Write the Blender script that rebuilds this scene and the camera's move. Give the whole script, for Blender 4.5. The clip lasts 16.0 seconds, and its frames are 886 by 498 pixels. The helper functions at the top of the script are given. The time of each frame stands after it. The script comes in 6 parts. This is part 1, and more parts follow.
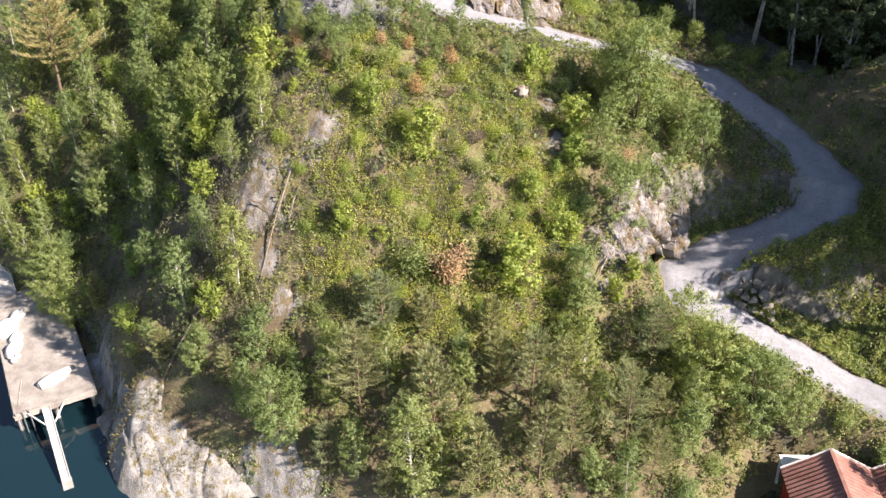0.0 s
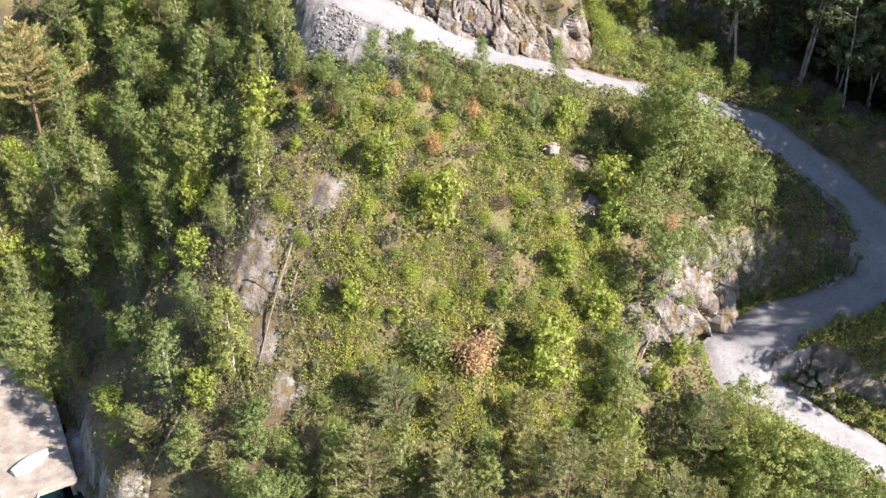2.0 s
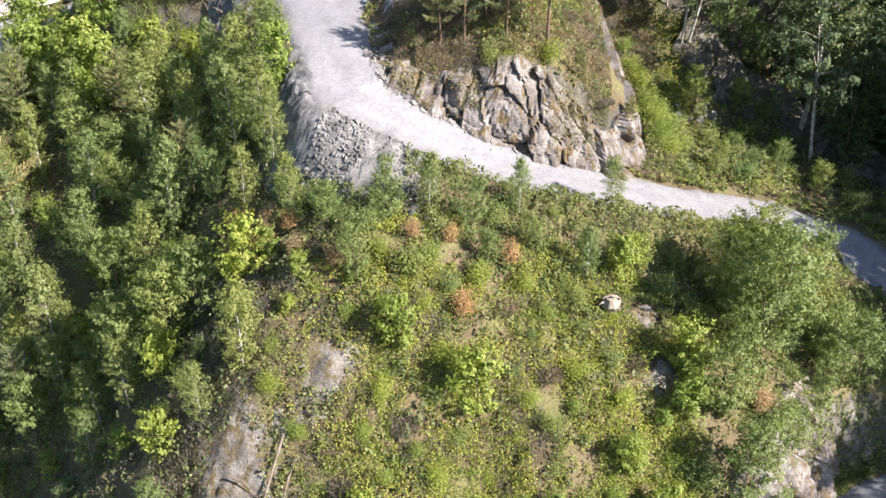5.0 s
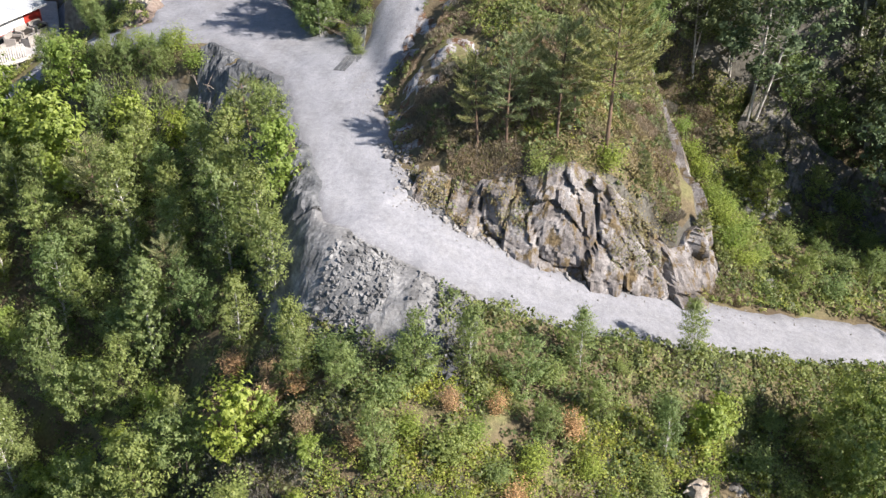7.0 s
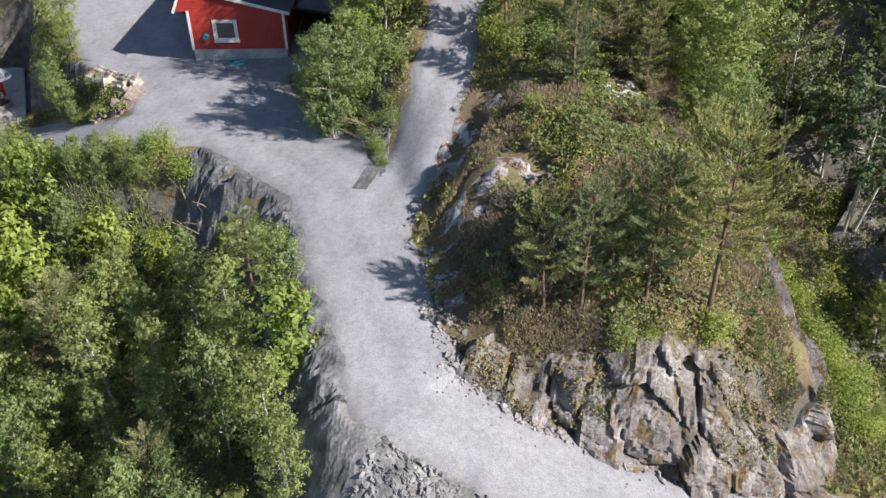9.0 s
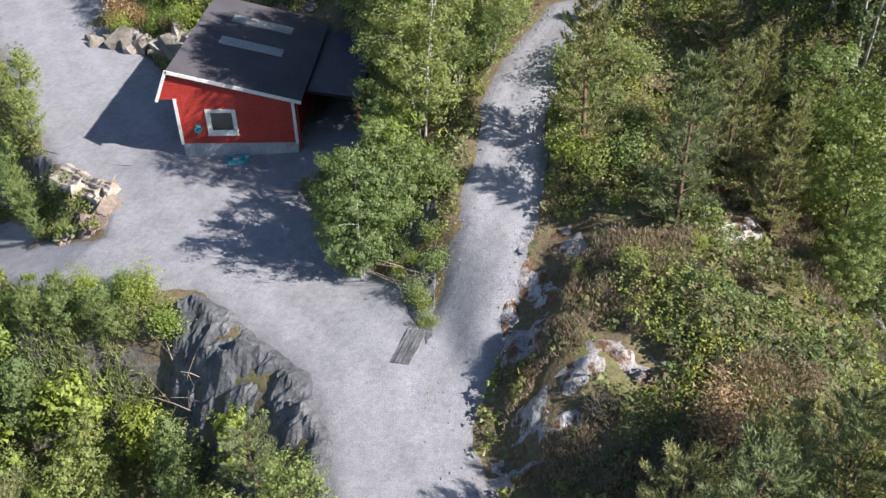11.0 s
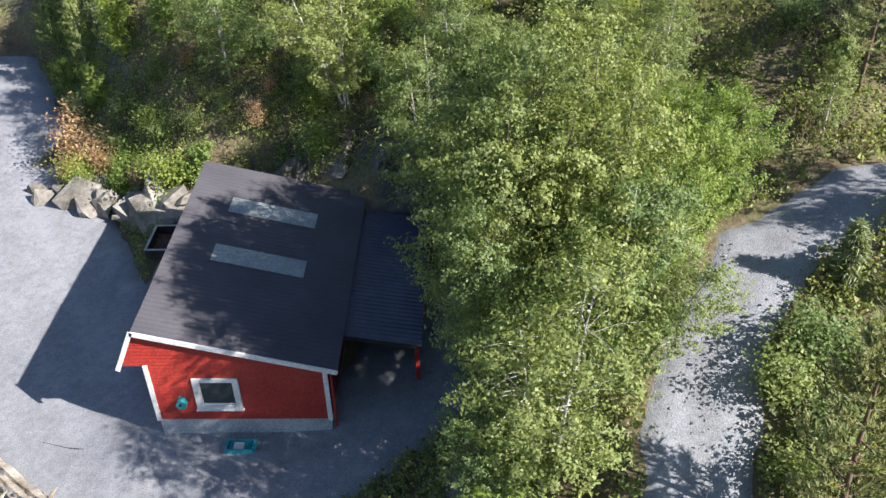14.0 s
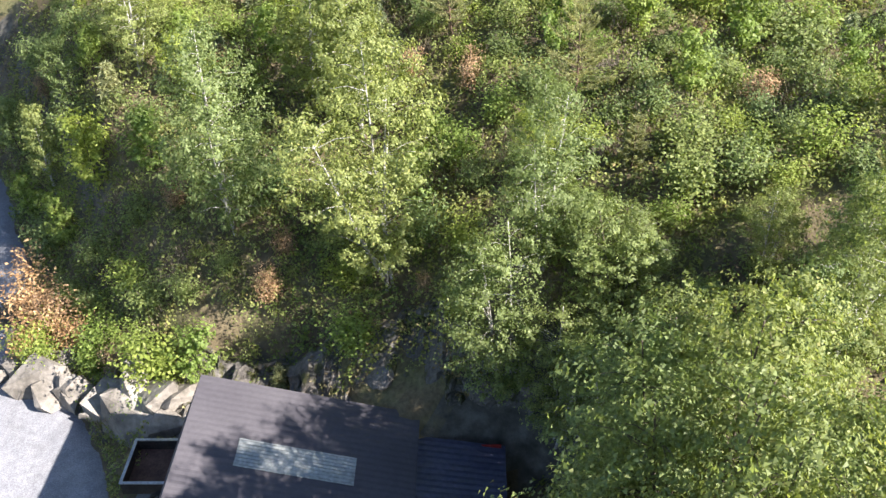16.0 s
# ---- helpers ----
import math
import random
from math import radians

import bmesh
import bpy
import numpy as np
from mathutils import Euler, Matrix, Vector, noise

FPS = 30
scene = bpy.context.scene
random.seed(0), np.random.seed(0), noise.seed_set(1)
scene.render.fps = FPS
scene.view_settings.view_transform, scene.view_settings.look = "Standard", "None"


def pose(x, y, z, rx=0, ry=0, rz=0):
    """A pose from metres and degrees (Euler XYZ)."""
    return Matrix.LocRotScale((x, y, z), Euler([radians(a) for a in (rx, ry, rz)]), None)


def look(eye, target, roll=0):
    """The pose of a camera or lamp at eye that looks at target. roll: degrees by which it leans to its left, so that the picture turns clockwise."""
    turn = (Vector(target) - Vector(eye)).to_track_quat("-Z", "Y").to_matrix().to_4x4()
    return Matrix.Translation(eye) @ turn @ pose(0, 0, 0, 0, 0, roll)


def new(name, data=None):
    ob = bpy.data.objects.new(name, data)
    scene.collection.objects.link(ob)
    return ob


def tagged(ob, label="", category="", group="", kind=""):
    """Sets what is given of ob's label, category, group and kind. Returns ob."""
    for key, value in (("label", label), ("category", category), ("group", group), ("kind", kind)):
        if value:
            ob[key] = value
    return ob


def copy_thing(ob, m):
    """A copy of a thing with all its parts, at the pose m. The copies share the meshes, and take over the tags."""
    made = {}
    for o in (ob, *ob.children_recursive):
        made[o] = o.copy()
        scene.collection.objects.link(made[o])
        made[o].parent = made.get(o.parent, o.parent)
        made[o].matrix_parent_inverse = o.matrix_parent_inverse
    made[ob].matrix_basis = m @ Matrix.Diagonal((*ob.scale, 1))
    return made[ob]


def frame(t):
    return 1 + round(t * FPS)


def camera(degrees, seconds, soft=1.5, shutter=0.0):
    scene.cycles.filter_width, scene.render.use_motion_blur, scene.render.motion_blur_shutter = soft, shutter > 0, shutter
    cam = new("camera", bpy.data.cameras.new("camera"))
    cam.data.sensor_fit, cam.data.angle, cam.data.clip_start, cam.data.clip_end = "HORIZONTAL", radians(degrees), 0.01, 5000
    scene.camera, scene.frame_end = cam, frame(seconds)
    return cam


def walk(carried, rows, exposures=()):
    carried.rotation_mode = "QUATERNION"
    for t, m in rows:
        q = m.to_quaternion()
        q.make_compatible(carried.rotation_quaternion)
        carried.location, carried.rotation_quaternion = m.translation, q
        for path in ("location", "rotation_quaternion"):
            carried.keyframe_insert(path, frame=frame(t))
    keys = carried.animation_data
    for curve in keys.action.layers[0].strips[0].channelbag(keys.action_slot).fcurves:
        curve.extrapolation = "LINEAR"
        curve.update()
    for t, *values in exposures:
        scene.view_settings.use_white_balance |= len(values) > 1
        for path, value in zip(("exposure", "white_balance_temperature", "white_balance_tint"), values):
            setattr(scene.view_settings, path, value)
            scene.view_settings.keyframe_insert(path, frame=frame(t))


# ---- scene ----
cam = camera(50.0, 16.0, 1.45)
PATH = [
    (0, (19.879, -88.972, 25.716), (19.732, -87.29, 24.644), -2.2),
    (0.5, (19.458, -86.996, 25.879), (19.309, -85.318, 24.802), -2.3),
    (1, (19.042, -85.006, 26.045), (18.892, -83.331, 24.963), -2.3),
    (1.5, (18.632, -82.988, 26.214), (18.485, -81.316, 25.126), -2.3),
    (2, (18.221, -80.922, 26.379), (18.074, -79.253, 25.288), -2.2),
    (2.5, (17.808, -78.8, 26.542), (17.665, -77.133, 25.446), -2.1),
    (3, (17.39, -76.618, 26.709), (17.251, -74.953, 25.61), -2.1),
    (5.5, (15.099, -64.79, 27.618), (14.973, -63.132, 26.507), -2.0),
    (6, (14.544, -62.216, 27.773), (14.422, -60.558, 26.66), -2.0),
    (6.5, (13.947, -59.609, 27.927), (13.829, -57.952, 26.813), -1.9),
    (7, (13.306, -56.989, 28.08), (13.185, -55.333, 26.965), -1.8),
    (7.5, (12.639, -54.357, 28.226), (12.519, -52.701, 27.111), -1.8),
    (8, (11.958, -51.712, 28.368), (11.844, -50.056, 27.253), -1.8),
    (8.5, (11.278, -49.045, 28.498), (11.17, -47.387, 27.385), -1.9),
    (11, (7.977, -35.386, 28.838), (7.882, -33.741, 27.705), -2.1),
    (11.5, (7.295, -32.561, 28.965), (7.206, -30.92, 27.826), -2.0),
    (12, (6.632, -29.764, 29.111), (6.547, -28.127, 27.965), -1.8),
    (12.5, (5.986, -27.009, 29.26), (5.906, -25.376, 28.107), -1.7),
    (13, (5.35, -24.285, 29.388), (5.272, -22.657, 28.229), -1.9),
    (13.5, (4.737, -21.603, 29.489), (4.661, -19.979, 28.325), -2.0),
    (14, (4.143, -18.953, 29.557), (4.071, -17.333, 28.387), -2.0),
    (14.5, (3.553, -16.328, 29.592), (3.48, -14.711, 28.416), -2.0),
    (15, (2.973, -13.688, 29.596), (2.905, -12.073, 28.418), -2.1),
    (15.5, (2.382, -11.028, 29.593), (2.314, -9.413, 28.416), -2.0),
    (16, (1.792, -8.368, 29.59), (1.724, -6.753, 28.413), -2.0),
]
walk(cam, [(t, look(eye, target, roll)) for t, eye, target, roll in PATH], [(0.0, 1.58, 7250, 18), (3.0, 1.62, 7150, 16), (5.5, 1.48, 6900, 14), (6.5, 1.32, 6800, 13), (8.5, 1.02, 6700, 13), (11.0, 1.18, 6600, 13), (12.0, 1.17, 6500, 13), (13.0, 1.17, 6450, 12), (14.0, 1.38, 6450, 10), (15.0, 1.58, 6600, 11), (16.0, 1.86, 6700, 13)])
SUN = Vector((0.728, -0.348, 0.590)).normalized()

# ---- world, sun ----
world = bpy.data.worlds.new("sky")
scene.world = world
world.use_nodes = True
wn = world.node_tree
sky = wn.nodes.new("ShaderNodeTexSky")
sky.sky_type = "NISHITA"
sky.sun_disc = False
sky.ozone_density = 3.0
sky.dust_density = 0.4
sky.sun_elevation = math.asin(SUN.z)
sky.sun_rotation = math.atan2(SUN.x, SUN.y)
wn.links.new(sky.outputs["Color"], wn.nodes["Background"].inputs["Color"])
wn.nodes["Background"].inputs["Strength"].default_value = 0.073
sun_data = bpy.data.lights.new("sun", "SUN")
sun_data.energy = 5.0
sun_data.angle = radians(0.53)
sun_data.color = (1.0, 0.965, 0.92)
sun_lamp = new("sun", sun_data)
sun_lamp.matrix_world = look(SUN * 100, (0, 0, 0))


# ---- materials ----
def material(name, rough=0.9, metal=0.0, spec=0.3):
    m = bpy.data.materials.new(name)
    m.use_nodes = True
    b = m.node_tree.nodes["Principled BSDF"]
    b.inputs["Roughness"].default_value = rough
    b.inputs["Metallic"].default_value = metal
    b.inputs["Specular IOR Level"].default_value = spec
    return m, m.node_tree.nodes, m.node_tree.links, b


def ramp(nt, stops):
    r = nt.new("ShaderNodeValToRGB")
    e = r.color_ramp.elements
    while len(e) < len(stops):
        e.new(0.5)
    for el, (p, c) in zip(e, stops):
        el.position, el.color = p, (*c, 1)
    return r


def noise_node(nt, lk, where, scale, detail=4.0, rough=0.55):
    n = nt.new("ShaderNodeTexNoise")
    n.inputs["Scale"].default_value = scale
    n.inputs["Detail"].default_value = detail
    n.inputs["Roughness"].default_value = rough
    if where is not None:
        lk.new(where, n.inputs["Vector"])
    return n


def mix_color(nt, lk, fac, a, b, kind="MIX"):
    x = nt.new("ShaderNodeMix")
    x.data_type, x.blend_type = "RGBA", kind
    for sock, v in ((x.inputs["Factor"], fac), (x.inputs["A"], a), (x.inputs["B"], b)):
        if isinstance(v, tuple):
            sock.default_value = (*v, 1)
        elif isinstance(v, float):
            sock.default_value = v
        else:
            lk.new(v, sock)
    return x.outputs["Result"]


def add_bump(nt, lk, b, height, strength, dist=0.02):
    bp = nt.new("ShaderNodeBump")
    bp.inputs["Strength"].default_value = strength
    bp.inputs["Distance"].default_value = dist
    lk.new(height, bp.inputs["Height"])
    lk.new(bp.outputs["Normal"], b.inputs["Normal"])


def mottled(name, dark, mid, light, big=0.6, fine=9.0, rough=0.9, bump=0.5, dist=0.03, metal=0.0, spec=0.3, space="world", grain=(0.55, 1.35)):
    """A surface with patches at one scale and grain at another."""
    m, nt, lk, b = material(name, rough, metal, spec)
    if space == "world":
        where = nt.new("ShaderNodeNewGeometry").outputs["Position"]
    else:
        where = nt.new("ShaderNodeTexCoord").outputs["Object"]
    n1, n2 = noise_node(nt, lk, where, big, 3), noise_node(nt, lk, where, fine, 5, 0.65)
    r1 = ramp(nt, ((0.3, dark), (0.5, mid), (0.72, light)))
    r2 = ramp(nt, ((0.25, (grain[0],) * 3), (0.75, (grain[1],) * 3)))
    lk.new(n1.outputs["Fac"], r1.inputs["Fac"])
    lk.new(n2.outputs["Fac"], r2.inputs["Fac"])
    lk.new(mix_color(nt, lk, 1.0, r1.outputs["Color"], r2.outputs["Color"], "MULTIPLY"), b.inputs["Base Color"])
    if bump:
        add_bump(nt, lk, b, n2.outputs["Fac"], bump, dist)
    return m


def leafy(name, low, mid, high, odd=None, passing=0.42, rough=0.55, patch=0.0, contrast=1.0):
    """Leaves: each one its own tone, each plant its own hue, with light coming through. odd: a rare leaf colour."""
    m, nt, lk, b = material(name, rough, 0, 0.35)
    isl = nt.new("ShaderNodeNewGeometry")
    obj = nt.new("ShaderNodeObjectInfo")
    wide = 0.6 if patch else contrast
    stops = [(0.0, tuple((1 - 0.34 * wide) * v for v in low)), (0.5, mid), (0.93, tuple((1 + 0.20 * wide) * v for v in high))]
    if odd:
        stops.append((1.0, odd))
    r = ramp(nt, stops)
    lk.new(isl.outputs["Random Per Island"], r.inputs["Fac"])
    tone = ramp(nt, ((0.0, (0.76, 0.86, 0.90)), (0.5, (1.0, 1.0, 1.0)), (1.0, (1.14, 1.08, 0.94))))
    lk.new(obj.outputs["Random"], tone.inputs["Fac"])
    col = mix_color(nt, lk, 1.0, r.outputs["Color"], tone.outputs["Color"], "MULTIPLY")
    if patch:
        n = noise_node(nt, lk, isl.outputs["Position"], patch, 3)
        p = ramp(nt, ((0.32, (0.60, 0.74, 0.66)), (0.5, (1.0, 1.0, 1.0)), (0.68, (1.13, 1.07, 0.95))))
        lk.new(n.outputs["Fac"], p.inputs["Fac"])
        col = mix_color(nt, lk, 1.0, col, p.outputs["Color"], "MULTIPLY")
    lk.new(col, b.inputs["Base Color"])
    t = nt.new("ShaderNodeBsdfTranslucent")
    lk.new(mix_color(nt, lk, 1.0, col, (1.42, 1.46, 0.80), "MULTIPLY"), t.inputs["Color"])
    mx = nt.new("ShaderNodeMixShader")
    mx.inputs["Fac"].default_value = passing
    lk.new(b.outputs["BSDF"], mx.inputs[1])
    lk.new(t.outputs["BSDF"], mx.inputs[2])
    lk.new(mx.outputs["Shader"], nt["Material Output"].inputs["Surface"])
    return m




def soil():
    """Forest floor with moss patches; bare rock where the ground is too steep to hold soil."""
    m = mottled("forest_floor", (0.095, 0.072, 0.045), (0.140, 0.112, 0.065), (0.145, 0.150, 0.060), 0.5, 7, 0.95, 0.9, 0.06)
    nt, lk = m.node_tree.nodes, m.node_tree.links
    b = nt["Principled BSDF"]
    earth = b.inputs["Base Color"].links[0].from_socket
    geo = nt.new("ShaderNodeNewGeometry")
    split = nt.new("ShaderNodeSeparateXYZ")
    lk.new(geo.outputs["True Normal"], split.inputs["Vector"])
    n = noise_node(nt, lk, geo.outputs["Position"], 1.1, 4)
    add = nt.new("ShaderNodeMath")
    add.operation = "MULTIPLY_ADD"
    add.inputs[1].default_value = 0.35
    lk.new(n.outputs["Fac"], add.inputs[0])
    lk.new(split.outputs["Z"], add.inputs[2])
    r = ramp(nt, ((0.60, (1, 1, 1)), (0.68, (0, 0, 0))))
    lk.new(add.outputs["Value"], r.inputs["Fac"])
    n2 = noise_node(nt, lk, geo.outputs["Position"], 2.2, 5)
    stone = ramp(nt, ((0.3, (0.055, 0.050, 0.040)), (0.5, (0.105, 0.098, 0.082)), (0.7, (0.175, 0.165, 0.148))))
    lk.new(n2.outputs["Fac"], stone.inputs["Fac"])
    lk.new(mix_color(nt, lk, r.outputs["Color"], earth, stone.outputs["Color"]), b.inputs["Base Color"])
    return m


M_SOIL = soil()
M_GRAVEL = mottled("gravel", (0.212, 0.214, 0.230), (0.232, 0.234, 0.250), (0.252, 0.254, 0.270), 0.7, 24, 0.95, 0.8, 0.03, grain=(0.62, 1.34))


def worn_gravel(m):
    """Wheel tracks: swept paler stone where wheels run, darker soil between and beside them."""
    nt, lk = m.node_tree.nodes, m.node_tree.links
    b = nt["Principled BSDF"]
    stone = b.inputs["Base Color"].links[0].from_socket
    a = nt.new("ShaderNodeAttribute")
    a.attribute_name = "wear"
    r = ramp(nt, ((0.0, (0.74, 0.72, 0.70)), (0.5, (0.98, 0.98, 0.98)), (1.0, (1.10, 1.10, 1.11))))
    lk.new(a.outputs["Fac"], r.inputs["Fac"])
    geo = nt.new("ShaderNodeNewGeometry")
    n = noise_node(nt, lk, geo.outputs["Position"], 4.2, 6, 0.72)
    patch = ramp(nt, ((0.32, (0.80, 0.80, 0.81)), (0.5, (1.0, 1.0, 1.0)), (0.66, (1.13, 1.12, 1.10))))
    lk.new(n.outputs["Fac"], patch.inputs["Fac"])
    stone = mix_color(nt, lk, 1.0, stone, patch.outputs["Color"], "MULTIPLY")
    lk.new(mix_color(nt, lk, 1.0, stone, r.outputs["Color"], "MULTIPLY"), b.inputs["Base Color"])


worn_gravel(M_GRAVEL)
M_FILL = mottled("crushed_fill", (0.065, 0.068, 0.074), (0.105, 0.109, 0.116), (0.165, 0.167, 0.170), 0.9, 6, 0.95, 1.0, 0.08)
M_ROCK = mottled("gneiss", (0.11, 0.098, 0.082), (0.20, 0.18, 0.155), (0.30, 0.275, 0.245), 0.9, 5, 0.85, 0.9, 0.06)
M_BARK = mottled("bark", (0.05, 0.04, 0.03), (0.10, 0.08, 0.06), (0.17, 0.14, 0.11), 2.5, 20, 0.95, 0.6, 0.02, space="object")
M_BIRCHBARK = mottled("birch_bark", (0.16, 0.14, 0.12), (0.42, 0.40, 0.36), (0.60, 0.58, 0.54), 3.0, 14, 0.8, 0.3, 0.01, space="object")
M_PINEBARK = mottled("pine_bark", (0.075, 0.052, 0.038), (0.145, 0.098, 0.068), (0.24, 0.150, 0.098), 1.6, 16, 0.95, 0.6, 0.02, space="object")
M_BIRCH = leafy("birch_leaves", (0.152, 0.188, 0.066), (0.202, 0.244, 0.088), (0.262, 0.304, 0.116), (0.300, 0.296, 0.122), 0.44, contrast=0.4)
M_ALDER = leafy("alder_leaves", (0.134, 0.178, 0.062), (0.190, 0.240, 0.084), (0.254, 0.300, 0.114), contrast=0.4)
M_BRIGHT = leafy("young_leaves", (0.165, 0.218, 0.046), (0.230, 0.290, 0.064), (0.295, 0.345, 0.092), passing=0.44, contrast=0.4)
M_PINE = leafy("pine_needles", (0.165, 0.180, 0.095), (0.250, 0.268, 0.140), (0.340, 0.352, 0.190), (0.320, 0.250, 0.150), 0.40)
M_CONE = leafy("young_pine_needles", (0.138, 0.152, 0.082), (0.208, 0.222, 0.115), (0.285, 0.295, 0.150), (0.330, 0.255, 0.150), 0.42)
M_DRYPINE = leafy("dry_pine_needles", (0.250, 0.226, 0.120), (0.340, 0.310, 0.165), (0.430, 0.395, 0.220), None, 0.35)
M_SPRUCE = leafy("spruce_needles", (0.040, 0.066, 0.030), (0.066, 0.098, 0.042), (0.100, 0.135, 0.056), None, 0.10)
M_RUST = leafy("withered_leaves", (0.235, 0.140, 0.074), (0.330, 0.205, 0.112), (0.400, 0.270, 0.150), (0.24, 0.25, 0.09), 0.2)
M_HERB = leafy("bilberry_and_heather", (0.190, 0.230, 0.050), (0.240, 0.276, 0.060), (0.290, 0.312, 0.076), (0.290, 0.205, 0.115), 0.34, 0.7, 0.45)
M_HEATH = leafy("dry_heather", (0.138, 0.108, 0.090), (0.196, 0.160, 0.136), (0.245, 0.208, 0.160), (0.290, 0.215, 0.205), 0.18, 0.8, 0.5)
M_GRASS = leafy("grass", (0.140, 0.175, 0.050), (0.195, 0.235, 0.068), (0.250, 0.280, 0.095), (0.320, 0.300, 0.160), 0.35, 0.6, 0.6)

M_DULL = leafy("woodland_undergrowth", (0.090, 0.112, 0.048), (0.135, 0.160, 0.066), (0.180, 0.200, 0.086), (0.22, 0.16, 0.09), 0.3, 0.6, 0.5)
# Birch leaves with the eastern wood's shade put into their colour.
M_SHADE = leafy("shaded_birch_leaves", (0.074, 0.102, 0.046), (0.110, 0.140, 0.066), (0.150, 0.180, 0.088), None, 0.25, 0.85)
M_SLOPE = leafy("slope_herbs", (0.126, 0.156, 0.056), (0.178, 0.212, 0.074), (0.242, 0.272, 0.102), (0.24, 0.19, 0.10), 0.35, 0.6, 0.5)

# ---- the lie of the land ----

SHORE = [(-140, 20), (-60, -12), (-30, -25), (-19, -31), (-14, -34), (-9, -38.5), (-7, -42.5), (-4.5, -46.5), (-2, -49.5), (5, -50.5), (14, -53), (30, -55), (60, -57), (160, -70)]
RISE = [(-80, -24), (-4, -18.5), (0, -16.6), (1.2, -14), (4, -11), (8, -6.8), (12, -3.2), (18, 1), (26, 5), (34, 8.5), (45, 10), (60, 17), (100, 42), (300, 110), (900, 150)]
MOUNDS = [(8, -37, 3.0), (18, -34, -0.1), (26, -37, 1.8), (14, -44, -0.5), (24, -44, -2.8), (2, -42, -0.6), (-3, -34, 2.7), (-6, -26, -2.3), (2, -26, 1.1), (10, -27, 0.7), (20, -28, -0.2), (28, -31, -3.6), (-2, -16, 1.0), (-12, -16, -0.1), (12, -19, 1.6), (19, -18, 1.5), (26, -15, -6.1), (16, -10, 3.7), (27, -8, -0.0), (35, -14, -6.4), (43, -24, -6.2), (37, -34, -3.4), (42, -42, -7.2), (34, -48, -4.6), (-7, 11, 0.9), (4, 12, 2.2), (14, 8, 4.5), (22, 2, -0.5), (5, 0, 0.5), (-16.5, -1, -3.2), (-22, 12, -2.3), (-12, 22, 2.7)]
MOUND_WIDTH = 6.5
# centre lines: x, y, z, half width
MAIN_ROAD = [(4.0, -12.0, 9.0, 2.0), (5.4, -16.0, 8.8, 2.1), (6.6, -20.2, 8.4, 1.9), (8.1, -23.9, 7.7, 2.05), (10.6, -25.2, 6.8, 2.0), (13.3, -25.8, 5.7, 2.1),
             (17.0, -26.0, 4.4, 1.8), (21.0, -25.2, 3.1, 1.9), (25.5, -24.2, 1.5, 1.7), (30.0, -23.0, 0.2, 1.5), (33.6, -23.7, -0.9, 1.5), (36.9, -26.9, -2.4, 1.6),
             (39.4, -30.0, -3.8, 1.7), (40.7, -32.6, -4.9, 1.9), (39.7, -34.8, -5.8, 1.7), (36.8, -35.6, -6.7, 1.6), (33.9, -35.9, -7.7, 1.8), (31.4, -37.5, -8.7, 2.1), (31.6, -39.6, -9.6, 1.7), (34.5, -41.3, -10.4, 1.35), (37.3, -42.9, -11.3, 1.3), (40.0, -44.3, -12.3, 1.3), (60.0, -56.0, -15.0, 1.3)]
TRACK = [(6.0, -15.0, 9.0, 1.6), (7.3, -12.0, 10.1, 1.3), (8.3, -9.0, 11.5, 1.3), (8.6, -6.9, 12.7, 1.25), (9.0, -4.4, 13.7, 1.15), (9.8, -1.9, 14.5, 1.1), (11.4, 0.6, 15.3, 1.15), (14.2, 2.2, 16.1, 1.1), (18.0, 2.4, 16.6, 1.1), (30.0, 0.0, 17.0, 1.1)]
YARD = [(-21.0, 24.0, 9.6, 3.2), (-15.6, 14.0, 9.3, 3.4), (-10.5, 5.5, 9.0, 3.4), (-6.5, 0.5, 9.0, 3.6), (-3.0, -4.2, 9.2, 3.7), (0.2, -7.8, 9.1, 2.6), (3.4, -11.4, 9.0, 2.3)]
FORECOURT = [(-5.2, 8.0, 9.4, 2.3), (-4.8, 6.0, 9.5, 2.4), (-2.0, -1.0, 9.5, 3.0), (2.0, 1.5, 9.6, 2.0), (2.4, 6.0, 9.6, 1.6)]
LANE = [(-2.5, -7.0, 9.1, 2.2), (-7.5, -7.3, 8.6, 1.5), (-11.2, -5.0, 7.4, 1.2), (-13.6, -1.0, 5.6, 1.2), (-15.4, 1.0, 4.5, 1.2), (-16.6, -2.4, 3.9, 1.2), (-19.5, -7.0, 3.2, 1.4)]
HOUSE_PAD = [(-20.2, 8.0, 3.8, 2.3), (-20.8, 3.0, 3.6, 3.2), (-23.0, -4.0, 3.5, 3.4)]
WAYS = (MAIN_ROAD, TRACK, YARD, FORECOURT, LANE, HOUSE_PAD)


def hash_noise(x, y, seed):
    """Smooth value noise on arrays, -1 to 1."""
    xi, yi = np.floor(x), np.floor(y)
    u, v = x - xi, y - yi
    u, v = u * u * (3 - 2 * u), v * v * (3 - 2 * v)

    def h(a, b):
        s = np.sin(a * 127.1 + b * 311.7 + seed * 74.7) * 43758.5453
        return (s - np.floor(s)) * 2 - 1
    return (h(xi, yi) * (1 - u) + h(xi + 1, yi) * u) * (1 - v) + (h(xi, yi + 1) * (1 - u) + h(xi + 1, yi + 1) * u) * v


def rough_noise(x, y, size, seed, octaves=3):
    return sum(hash_noise(x / size * 2 ** o, y / size * 2 ** o, seed + o) * 0.5 ** o for o in range(octaves))


